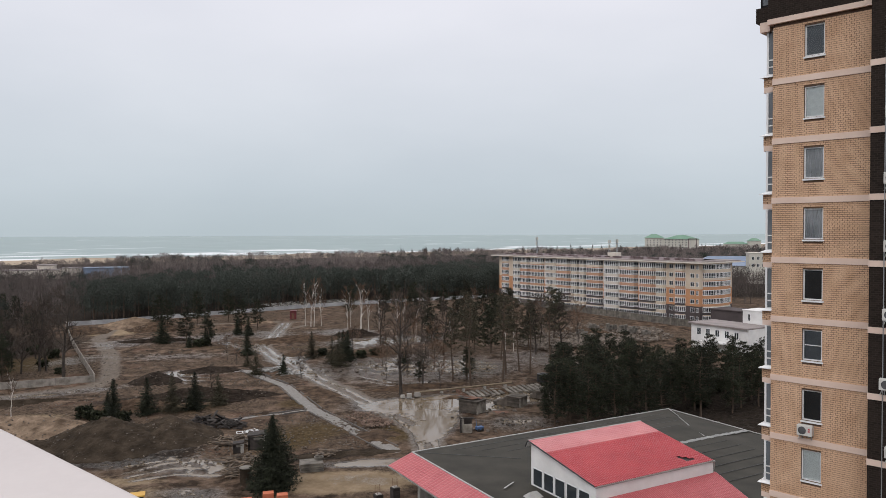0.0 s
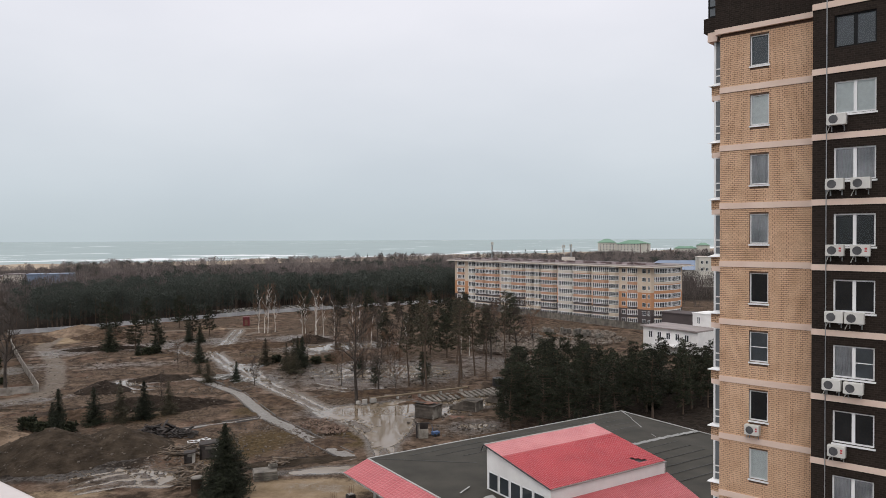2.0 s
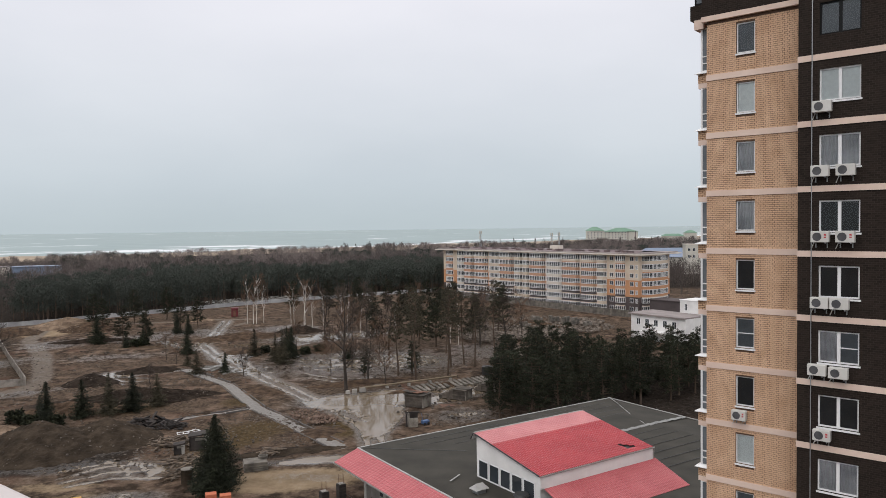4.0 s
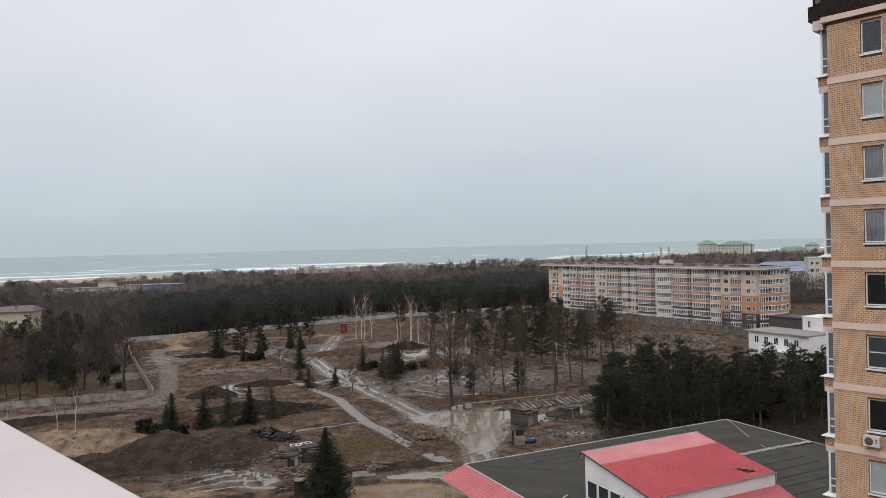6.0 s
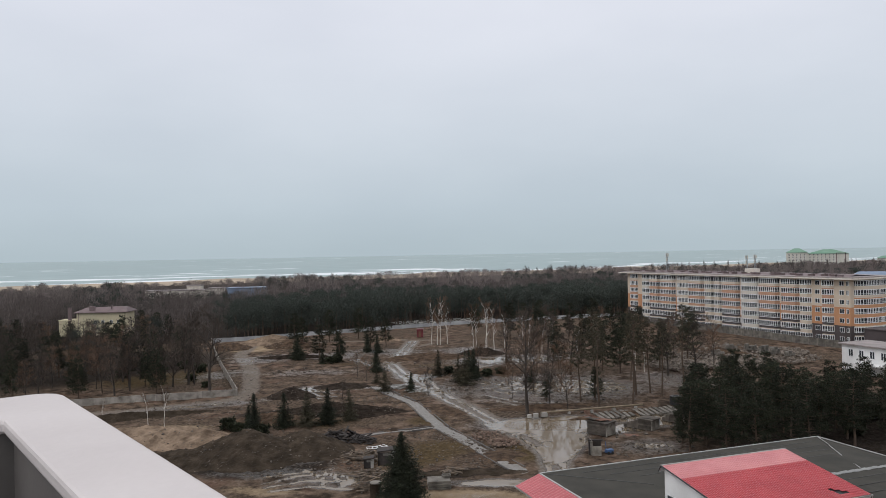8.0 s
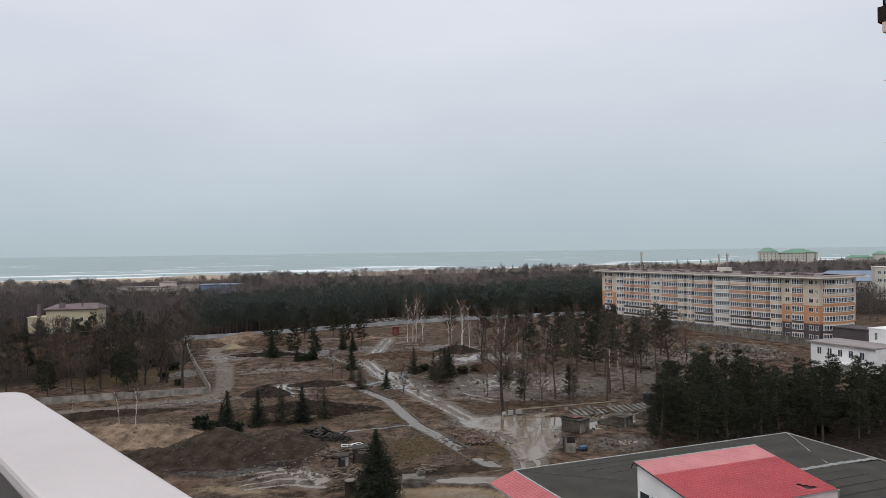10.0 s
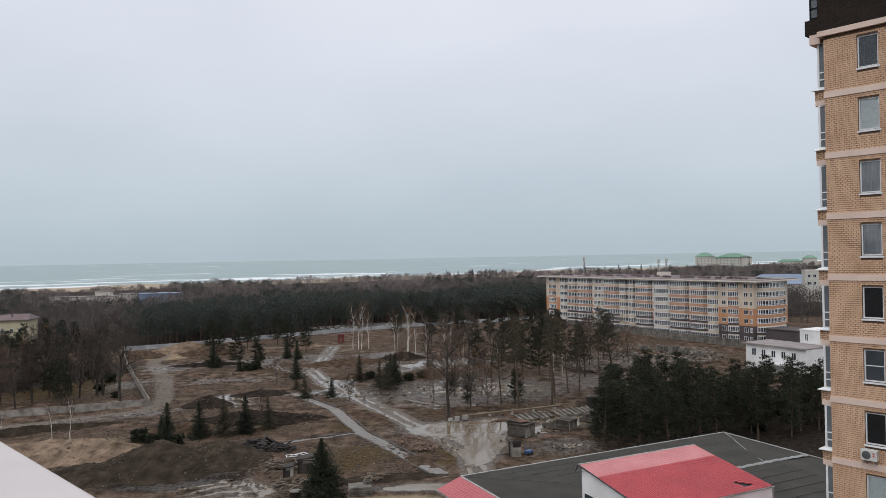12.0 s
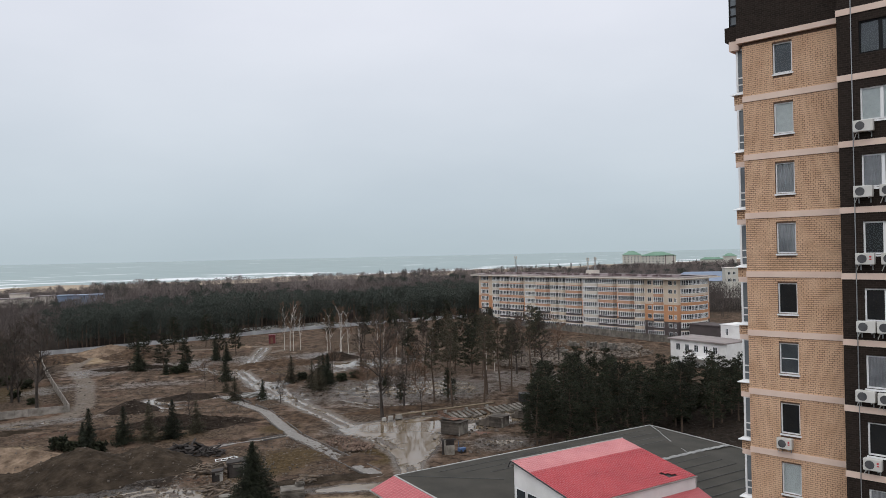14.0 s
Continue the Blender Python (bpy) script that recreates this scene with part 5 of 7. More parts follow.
def make_spruce(seed, h, wide=0.29, dense=1.0):
    rr = random.Random(seed)
    t, c = Geo(), Geo()
    t.tube((0, 0, 0), (0, 0, h * 0.97), 0.025 * h * 0.6, 0.01, 6)
    z = h * 0.05
    while z < h * 0.99:
        R = h * wide * (1 - z / h) ** 0.85 + 0.05
        nb = max(5, int((7 + R * 4) * dense))
        for q in range(nb):
            w = rr.uniform(0, 6.283)
            L = R * rr.uniform(0.5, 1.2) * (1 + 0.18 * math.sin(w * 2 + seed + z * 2.1 / h))
            a = Vector((0, 0, z))
            d = Vector((math.cos(w), math.sin(w), rr.uniform(-0.38, -0.05) + 0.5 * (z / h) ** 3))
            m = max(2, int(L / 0.26))
            for s in range(m):
                f = (s + 0.6) / m
                p = a + d * L * f + Vector((0, 0, 0.12 * L * f * f))
                side = Vector((-d.y, d.x, 0)) * rr.uniform(-0.22, 0.22) * L * f
                tuft(c, p + side, rr.uniform(0.18, 0.36) * (0.6 + 0.4 * (1 - z / h)) + 0.004 * h, 11, rr, 0.5, 0.11, -0.05)
        z += max(0.12, h * 0.030) / dense
    tuft(c, Vector((0, 0, h)), h * 0.03, 8, rr, up=1.0)
    return t, c


def make_bare(seed, h, spread=0.55, depth=5, twig=0.021, upright=0.35, start=0.25, trunk=0.019):
    """Trunk and limbs that fork down to fine twigs; returns the wood and the twigs."""
    rr = random.Random(seed)
    t, c = Geo(), Geo()

    def grow(a, d, L, r, lev):
        b = a + d * L
        k = 6 if lev == 0 else (5 if lev == 1 else (4 if lev == 2 else 3))
        (t if lev < 3 else c).tube(a, b, r, max(twig * 0.7, r * 0.68), k)
        if lev >= depth:
            return
        nb = rr.randint(2, 3) if lev else 3
        for _ in range(nb + (1 if lev > 1 else 0)):
            f = rr.uniform(0.45, 1.0)
            side = Vector((rr.gauss(0, 1), rr.gauss(0, 1), rr.gauss(0, 0.5) + upright))
            nd = (d * (1 - spread * 0.5) + side.normalized() * spread).normalized()
            grow(a + (b - a) * f, nd, L * rr.uniform(0.55, 0.85), max(twig, r * rr.uniform(0.4, 0.6)), lev + 1)

    p = Vector((0, 0, 0))
    d = Vector((rr.uniform(-0.05, 0.05), rr.uniform(-0.05, 0.05), 1)).normalized()
    segs = 6
    r = h * trunk
    for s in range(segs):
        q = p + d * (h * 0.9 / segs)
        t.tube(p, q, r * (1 - 0.85 * s / segs), r * (1 - 0.85 * (s + 1) / segs), 7)
        if (s + 1) / segs > start:
            for _ in range(rr.randint(3, 4)):
                w = rr.uniform(0, 6.283)
                nd = Vector((math.cos(w) * spread * 1.5, math.sin(w) * spread * 1.5, 0.75)).normalized()
                grow(p + (q - p) * rr.uniform(0.1, 1), nd, h * rr.uniform(0.12, 0.20) * (1.15 - 0.5 * s / segs), r * (0.42 - 0.3 * s / segs) + 0.01, 2)
        p = q
        d = (d + Vector((rr.gauss(0, 0.06), rr.gauss(0, 0.06), 0))).normalized()
    return t, c


def tree_models(name, maker, wood, leaf, label, category, group, seeds, **kw):
    """One model for each seed, kept as meshes that all trees of the kind share."""
    out = []
    for s in seeds:
        t, c = maker(s, **kw)
        out.append((t.mesh("trunk", wood, True), c.mesh("crown", leaf), name, label, category, group))
    return out


def plant(models, k, x, y, scale=1.0, turn=0.0, label="", z=0.0):
    tm, cm, name, lab, cat, grp = models[k % len(models)]
    th = thing(name, pose(x, y, z - 0.05, 0, 0, turn), label or lab, cat, grp)
    th.scale = (scale, scale, scale)
    part("trunk", tm, None, th)
    part("crown", cm, None, th)
    return th


PINES = tree_models("pine_tree", make_pine, M_PINEBARK, M_NEEDLE, "dark green pine with bare lower trunk", "tree", "pines beside the low building", (1, 2, 3, 4), h=12.5)
TALL = tree_models("pine_tree", make_pine, M_PINEBARK, M_DULLNEEDLE, "tall thin pine with sparse brownish crown", "tree", "thin pines on the site", (5, 6, 7), h=16.0, low=0.42, full=0.72)
BUSHY = tree_models("spruce_tree", make_spruce, M_BARK, M_SPRUCE, "small dark green spruce on the muddy ground", "tree", "spruces on the site", (11, 12, 13), h=6.0, wide=0.33)
DULL = tree_models("young_conifer", make_spruce, M_BARK, M_DULLNEEDLE, "young brownish conifer with thin soft twigs", "tree", "young conifers on the site", (14, 15), h=6.0, wide=0.35, dense=0.8)
BARE = tree_models("bare_tree", make_bare, M_BARK, M_TWIG, "bare grey-brown deciduous tree in the flooded ground", "tree", "bare trees on the site", (21, 22, 23), h=13.0)
LARCH = tree_models("larch_tree", make_bare, M_BARK, M_REDTWIG, "bare reddish-brown larch with fine twigs", "tree", "larches on the site", (31, 32, 33), h=13.0, spread=0.42, upright=0.1, start=0.2, trunk=0.010)
BIRCH = tree_models("birch_tree", make_bare, M_BIRCH, M_REDTWIG, "bare birch with white trunk", "tree", "birches", (41, 42, 43), h=13.0, spread=0.30, upright=0.8, start=0.36, trunk=0.0080, depth=4)

rt = random.Random(5)
# pine grove between the low building and the white house
pine_spots = []
for k in range(1500):
    x, y = rt.uniform(17, 66), rt.uniform(112, 178)
    lo_x = 17 + max(0, (y - 120)) * 0.14
    if x < lo_x or y < 106 + (x - 17) * 0.55 or y > 142 + (x - 17) * 0.75:
        continue
    if x > 42 and y > 146:
        continue
    if any(math.hypot(x - a, y - b) < 3.8 for a, b in pine_spots):
        continue
    pine_spots.append((x, y))
    if len(pine_spots) >= 86:
        break
for k, (x, y) in enumerate(pine_spots):
    plant(PINES, k, x, y, rt.uniform(0.62, 0.86) * (1.12 if y < 122 else (0.82 if x > 44 and y > 146 else 1.0)), rt.uniform(0, 360))
# single conifers among the bare trees
for x, y, s in ((31, 205, 1.15), (-9, 220, 1.1), (12, 185, 1.0), (-5, 150, 0.5), (5, 152, 0.55), (8, 190, 1.0), (22, 190, 0.95), (3, 205, 1.0), (-3, 190, 0.9), (14, 214, 1.0), (-64, 200, 0.75), (-72, 205, 0.8), (-92, 237, 0.85), (-86, 229, 0.8), (-63, 228, 0.8), (-59, 233, 0.75), (-82, 244, 0.9), (-74, 252, 0.9), (-20, 252, 1.0), (-10, 262, 1.0), (0, 262, 0.95), (8, 272, 1.0), (-5, 242, 0.9), (-16, 262, 0.95), (14, 258, 0.9), (22, 250, 0.9), (-34, 268, 0.9), (18, 236, 0.85)):
    plant(PINES, int(x + y), x, y, s, rt.uniform(0, 360), "single dark pine among bare trees")
# the big spruce by the debris and the row of small ones
big_t, big_c = make_spruce(99, 8.8, 0.41, 1.6)
bs_ = thing("spruce_tree", pose(-20.7, 88.4, -0.1), "large dark green spruce beside the timber debris", "tree", "spruces on the site")
part("trunk", big_t, M_BARK, bs_)
part("crown", big_c, M_SPRUCE, bs_)
for k, (x, y, s) in enumerate(((-54.5, 120.7, 1.2), (-50.3, 124, 1.12), (-46.6, 125.6, 1.05), (-43.3, 127.3, 1.05), (-40.2, 130.4, 0.95), (-57, 124, 0.6), (-78, 203, 1.25), (-65, 200, 0.7), (-68, 196, 0.6), (-62, 221, 0.9), (-69, 216, 0.7), (-49, 183, 0.95), (-40.5, 158, 0.95), (-34.7, 158.6, 0.7),
                               (-32.1, 178.4, 1.0), (-26, 171, 1.15), (-24, 168, 1.25), (-22.9, 175, 1.1), (-58, 218, 0.9), (-9, 172, 0.8), (-45, 168, 0.6), (-26, 190, 0.9))):
    plant(DULL if k in (2, 4, 12, 14, 15, 16, 20) else BUSHY, k, x, y, s * rt.uniform(0.9, 1.1), rt.uniform(0, 360))
# bare trees and larches over the flooded ground
plant(BARE, 0, -8, 137.3, 1.42, 40, "big bare tree with dark trunk beside the puddle")
for k, (x, y, s) in enumerate(((-4.2, 147.6, 0.75), (-0.7, 141.6, 0.7), (1.8, 150.9, 0.95), (5.2, 145.3, 1.05), (12, 149.1, 1.05), (13.3, 158.2, 1.0), (23, 183, 0.9), (-8, 160, 0.8), (-12, 153, 0.6), (-17, 198, 0.8), (5, 154.6, 1.0), (16.4, 160.1, 1.0), (18.8, 157.7, 0.95), (-2, 168, 0.7), (6, 172, 1.0), (25, 172, 1.0), (-14, 168, 0.55),
                               (-22, 178, 0.6), (0, 182, 0.9), (-10, 186, 0.8), (14, 176, 1.0), (30, 186, 0.9), (26, 196, 0.9), (36, 196, 0.8), (-6, 204, 0.9), (8, 202, 0.9), (18, 204, 0.9), (-44, 139, 0.4), (-48, 170, 0.45), (-52, 176, 0.5), (-30, 154, 0.4))):
    tall = k in (2, 3, 4, 5, 10, 11, 12, 14, 15, 20)
    plant(TALL if tall else (LARCH if k % 3 else BARE), k, x, y, s * rt.uniform(0.95, 1.15) * (1.0 if tall else 1.08), rt.uniform(0, 360))
for k, (x, y, s) in enumerate(((-45, 239, 1.1), (-43, 238, 1.2), (-42, 238, 1.1), (-40, 240, 1.0), (-30, 230, 0.95), (-29, 230, 1.0), (-26, 230, 1.15), (-25, 224, 1.1), (-23, 226, 1.05), (-20, 228, 0.9), (-8, 212, 0.85), (-5, 206, 0.85), (2, 196, 0.85), (16, 190, 0.85), (18, 188, 0.85), (-72.5, 122.5, 0.62), (-76, 123, 0.5), (-88, 127, 0.25), (-14, 220, 0.9), (-12, 216, 0.9))):
    plant(BIRCH, k, x, y, s, rt.uniform(0, 360))
# wood on the far side of the panel fence
spots = []
for k in range(2600):
    x, y = rt.uniform(-190, -74), rt.uniform(138, 255)
    edge = -72 - (y - 151) * 0.60 if y > 151 else -72 - (151 - y) * 2.2
    if x > edge - 8 or y < 160 + (x + 72) * 0.46 or any(math.hypot(x - a, y - b) < 3.9 for a, b in spots) or (-196 < x < -158 and 228 < y < 262):
        continue
    spots.append((x, y))
    if len(spots) >= 165:
        break
for k, (x, y) in enumerate(spots):
    if k % 3 == 1 and x < -98 or k % 9 == 4:
        plant(PINES, k, x, y, rt.uniform(0.55, 0.9), rt.uniform(0, 360))
    else:
        plant(BARE if k % 6 else LARCH, k, x, y, rt.uniform(0.75, 1.0) if x > -112 else rt.uniform(0.58, 0.86), rt.uniform(0, 360), "bare tree in the wood beyond the panel fence")
plant(BARE, 0, -80.8, 155.6, 1.42, 130, "tall bare tree beside the fence corner")
plant(BARE, 2, -90, 163, 1.25, 70, "tall bare tree beside the fence corner")


# ---- far woods, each one sheet of many trees ----
def low_enough(x, y, h, rr):
    """Trees get lower towards the beach; the dunes to the west are nearly bare."""
    u, b = y - 0.612 * x, x / y
    wavy = 0.9 * math.sin(b * 47 + 1.0) + 0.8 * math.sin(b * 103 + u * 0.01) + 0.7 * math.sin(b * 231 + 2.0)
    lim = 31 * (1 - u / (1005 if b < -0.46 else (1150 if b < 0.15 else 1040))) + 0.9 + wavy * (1.5 if b < -0.46 else 1.2)
    return max(1.6, min(h, lim + rr.uniform(-1.2, 0.9)))


def twig_crown(seed, n, wide, slim, low=0.3):
    """Crown of a bare tree of unit height: thin twigs that fan out from the limbs."""
    q = np.random.default_rng(seed)
    a, r, z = q.uniform(0, 6.283, n), np.sqrt(q.uniform(0, 1, n)), q.uniform(low, 0.93, n)
    half = wide * np.sin(np.clip((z - low + 0.12) / (1.06 - low), 0, 1) * math.pi) ** 0.6
    limb = np.floor(a / 6.283 * 7) / 7 * 6.283 + 0.4
    a = a * 0.6 + limb * 0.4
    p = np.stack([np.cos(a) * r * half, np.sin(a) * r * half, z], -1)
    d = p - np.array([0, 0, low * 0.6]) + q.normal(0, 0.13, (n, 3)) + np.array([0, 0, 0.12])
    d *= (q.uniform(0.07, 0.17, n) / np.linalg.norm(d, axis=1))[:, None]
    s = np.cross(d, q.normal(0, 1, (n, 3)))
    s *= (slim * q.uniform(0.6, 1.4, n) / np.linalg.norm(s, axis=1))[:, None]
    trunk = np.array([[[0.014, 0, 0], [-0.007, 0.012, 0], [0, 0, 0.8]], [[-0.014, 0, 0], [0.007, -0.012, 0], [0, 0, 0.8]]])
    return np.concatenate([np.stack([p + s, p - s, p + d], 1), trunk])


def needle_crown(seed, n, wide, low=0.3):
    """Crown of a pine of unit height: shelves of short needles round a few boughs."""
    q = np.random.default_rng(seed)
    m = 26
    bz = np.sort(q.uniform(low, 0.95, m))
    ba, br = q.uniform(0, 6.283, m), wide * (1.0 - 0.62 * ((bz - low) / (1 - low)) ** 1.7) * q.uniform(0.25, 0.85, m)
    k = q.integers(0, m, n)
    size = 0.055 + 0.045 * q.random(m)
    p = np.stack([np.cos(ba) * br, np.sin(ba) * br, bz], -1)[k] + q.normal(0, 1, (n, 3)) * size[k][:, None] * np.array([0.8, 0.8, 0.42])
    d = q.normal(0, 1, (n, 3)) + np.array([0, 0, 0.5])
    d *= (q.uniform(0.024, 0.048, n) / np.linalg.norm(d, axis=1))[:, None]
    s = np.cross(d, q.normal(0, 1, (n, 3)))
    s *= (q.uniform(0.006, 0.011, n) / np.linalg.norm(s, axis=1))[:, None]
    return np.stack([p + s, p - s, p + d], 1)


def wood(name, crowns, n, inside, box, hgt, mat, label, seed, free=False, fat=1.0):
    """n trees spread over a piece of land, joined into one sheet of crowns."""
    rr = random.Random(seed)
    out, spots = [], []
    while len(out) < n:
        x, y = rr.uniform(*box[0]), rr.uniform(*box[1])
        if not inside(x, y):
            continue
        h = rr.uniform(*hgt) if free else low_enough(x, y, rr.uniform(*hgt), rr)
        w, c = rr.uniform(0, 6.283), h * rr.uniform(0.85, 1.25) * fat
        t = np.array([[c * math.cos(w), c * math.sin(w), 0], [-c * math.sin(w), c * math.cos(w), 0], [0, 0, h]])
        out.append(crowns[rr.randrange(len(crowns))] @ t + np.array([x, y, -0.1]))
        spots.append((x, y, h))
    v = np.concatenate(out).reshape(-1, 3).astype(np.float32)
    me = bpy.data.meshes.new(name)
    me.vertices.add(len(v))
    me.vertices.foreach_set("co", v.ravel())
    me.loops.add(len(v))
    me.loops.foreach_set("vertex_index", np.arange(len(v), dtype=np.int32))
    me.polygons.add(len(v) // 3)
    me.polygons.foreach_set("loop_start", np.arange(0, len(v), 3, dtype=np.int32))
    me.update()
    me.materials.append(mat)
    tagged(part(name, me, None), label, "wood", kind="stuff")
    return spots


def fence_y(x):
    return 241 + (x + 124) * 0.735 if x < -15 else 320 + (x + 15) * 0.55


def behind_sheds(x, y):
    """Ground kept free in front of the low sheds, the hall and the yellow house."""
    return (-300 < x < -190 and 400 < y < 515) or (-205 < x < -158 and y < 276) or (150 < x < 235 and 405 < y < 500)


# twig colours of the far woods paled for haze, most towards the beach
M_HAZETWIG = leafy("hazed_grey_brown_wood", (0.118, 0.097, 0.092), (0.208, 0.173, 0.163), scale=0.045)
M_DUSKTWIG = leafy("dark_brown_wood", (0.070, 0.058, 0.053), (0.134, 0.110, 0.101), scale=0.05)
# far pine needles lightened and blued: the haze is in their colour
M_HAZENEEDLE = leafy("hazed_pine_needles", (0.030, 0.036, 0.030), (0.054, 0.062, 0.052), scale=0.06)
TWIGS = [twig_crown(k, 150, 0.30 + 0.05 * (k % 3), 0.0065) for k in range(6)]
THIN = [twig_crown(20 + k, 110, 0.11, 0.006, 0.15) for k in range(3)]
NEEDLES = [needle_crown(40 + k, 850, 0.23 + 0.03 * (k % 3), 0.24 + 0.07 * (k % 3)) for k in range(6)]
clump = lambda x, y: math.sin(x * 0.031 + 1.7) * math.sin(y * 0.023 + 0.6) + 0.5 * math.sin(x * 0.083 + y * 0.061)
west = lambda y: -124 - (y - 250) * 0.25 + 7 * math.sin(y * 0.35) + 5 * math.sin(y * 1.3)
front = wood("pine_wood", NEEDLES, 900, lambda x, y: fence_y(x) + 7 < y < fence_y(x) + 95 + 25 * math.sin(x * 0.05) and west(y) < x < 40 - (y - 320) * 0.1 and not (-74 < x < -26 and y < fence_y(x) + 22), ((-160, 60), (235, 480)), (9.5, 14.5), M_HAZENEEDLE, "dark pine wood behind the white fence", 61, True)
trunks = Geo()
for x, y, h in front:
    if y < fence_y(x) + 45:
        trunks.tube((x, y, -0.1), (x, y, h * 0.7), 0.19, 0.09, 4)
tagged(part("pine_wood_trunks", trunks, M_PINEBARK), "straight brown pine trunks of the wood", "wood", kind="stuff")
wood("pine_wood_behind", NEEDLES, 330, lambda x, y: y > fence_y(x) + 70 and y < 760 + 0.5 * x and clump(x, y) > 0.55 and not behind_sheds(x, y), ((-420, 330), (300, 900)), (8, 14), M_HAZENEEDLE, "dark clumps of pine within the bare wood", 62)
wood("pine_wood_west", NEEDLES, 60, lambda x, y: x < -130 and clump(x, y) > 0.3 and not behind_sheds(x, y), ((-330, -130), (180, 430)), (8, 12.5), M_HAZENEEDLE, "dark pines among the bare trees round the yellow house", 67)
wood("bare_wood_near", TWIGS, 620, lambda x, y: fence_y(x) + 45 < y < fence_y(x) + 190 and not behind_sheds(x, y), ((-330, 60), (250, 600)), (9.5, 14), M_DUSKTWIG, "dark brown bare wood behind the pines", 68)
wood("bare_wood", TWIGS, 3600, lambda x, y: y > fence_y(x) + 80 and y < coast(x) - 95 and not behind_sheds(x, y), ((-620, 420), (300, 1300)), (8.5, 13.5), M_HAZETWIG, "grey-brown bare wood reaching to the beach", 63)
wood("bare_wood_west", TWIGS, 900, lambda x, y: y > 215 and x < -128 - (y - 262) * 0.10 and y < coast(x) - 95 and not behind_sheds(x, y), ((-460, -118), (215, 620)), (8, 12.5), M_DUSKTWIG, "brown bare wood beyond the yellow house", 64)
wood("poplar_row", THIN, 120, lambda x, y: abs(y - (640 + 0.35 * x)) < 14, ((-40, 330), (560, 800)), (12, 17.5), M_DUSKTWIG, "row of tall bare poplars", 65, True)
wood("bare_wood_east", TWIGS, 900, lambda x, y: x > 100 + (y - 300) * 0.16 and y < coast(x) - 80 and not behind_sheds(x, y), ((96, 620), (292, 1250)), (8, 12), M_DUSKTWIG, "brown bare wood behind the apartment building", 66)
wood("bare_wood_by_annex", TWIGS, 150, lambda x, y: x > 92 + (y - 300) * 0.2, ((104, 185), (300, 402)), (9, 12.5), M_DUSKTWIG, "dark bare wood beside the apartment building", 69)

# ---- heaps of soil, sand and rubble ----
M_DARKSOIL = surf("dark_soil", (0.026, 0.0195, 0.0140), (0.066, 0.050, 0.037), 0.5, 0.9, 0.9, c3=(0.041, 0.031, 0.0225), fine=9, big=0.45, dist=0.10, spec=0.08)
M_BLACKSOIL = surf("black_soil", (0.016, 0.0118, 0.0092), (0.042, 0.0315, 0.0245), 0.6, 0.9, 0.9, fine=9, big=0.4, dist=0.10, spec=0.08)
M_BROWNSOIL = surf("brown_soil", (0.034, 0.023, 0.0165), (0.115, 0.077, 0.052), 0.7, 0.9, 0.9, fine=8, big=0.35, dist=0.12, spec=0.08)
M_SANDHEAP = surf("pale_sand", (0.095, 0.066, 0.046), (0.28, 0.205, 0.148), 0.45, 0.9, 0.8, fine=8, big=0.25, dist=0.1, spec=0.1)
M_STONE = surf("pale_rubble", (0.055, 0.042, 0.033), (0.165, 0.135, 0.11), 1.0, 0.85, 0.4, rand=0.25)
M_OLDCONC = surf("dirty_old_concrete", (0.075, 0.066, 0.056), (0.20, 0.18, 0.155), 0.9, 0.85, 0.5, rand=0.25)
M_WOOD = surf("weathered_planks", (0.050, 0.038, 0.029), (0.19, 0.14, 0.10), 1.5, 0.8, 0.4, rand=0.3)
M_DARKWOOD = surf("charred_wood", (0.016, 0.013, 0.012), (0.045, 0.036, 0.032), 1.5, 0.8, 0.4, rand=0.3)
M_YELLOWP = surf("yellow_paint", (0.55, 0.30, 0.04), (0.62, 0.36, 0.07), 0.8, 0.5, 0.1)
M_CABIN = surf("dark_red_sheet", (0.095, 0.012, 0.016), (0.14, 0.02, 0.026), 0.8, 0.5, 0.1)
M_BLUE = surf("blue_paint", (0.05, 0.10, 0.22), (0.08, 0.15, 0.29), 0.8, 0.5, 0.1)
M_PIPE = surf("ochre_pipe", (0.14, 0.105, 0.068), (0.23, 0.18, 0.122), 0.8, 0.7, 0.2)
M_FENCEWHITE = surf("whitish_fence_panel", (0.27, 0.275, 0.285), (0.42, 0.425, 0.435), 0.3, 0.7, 0.1, rand=0.12)


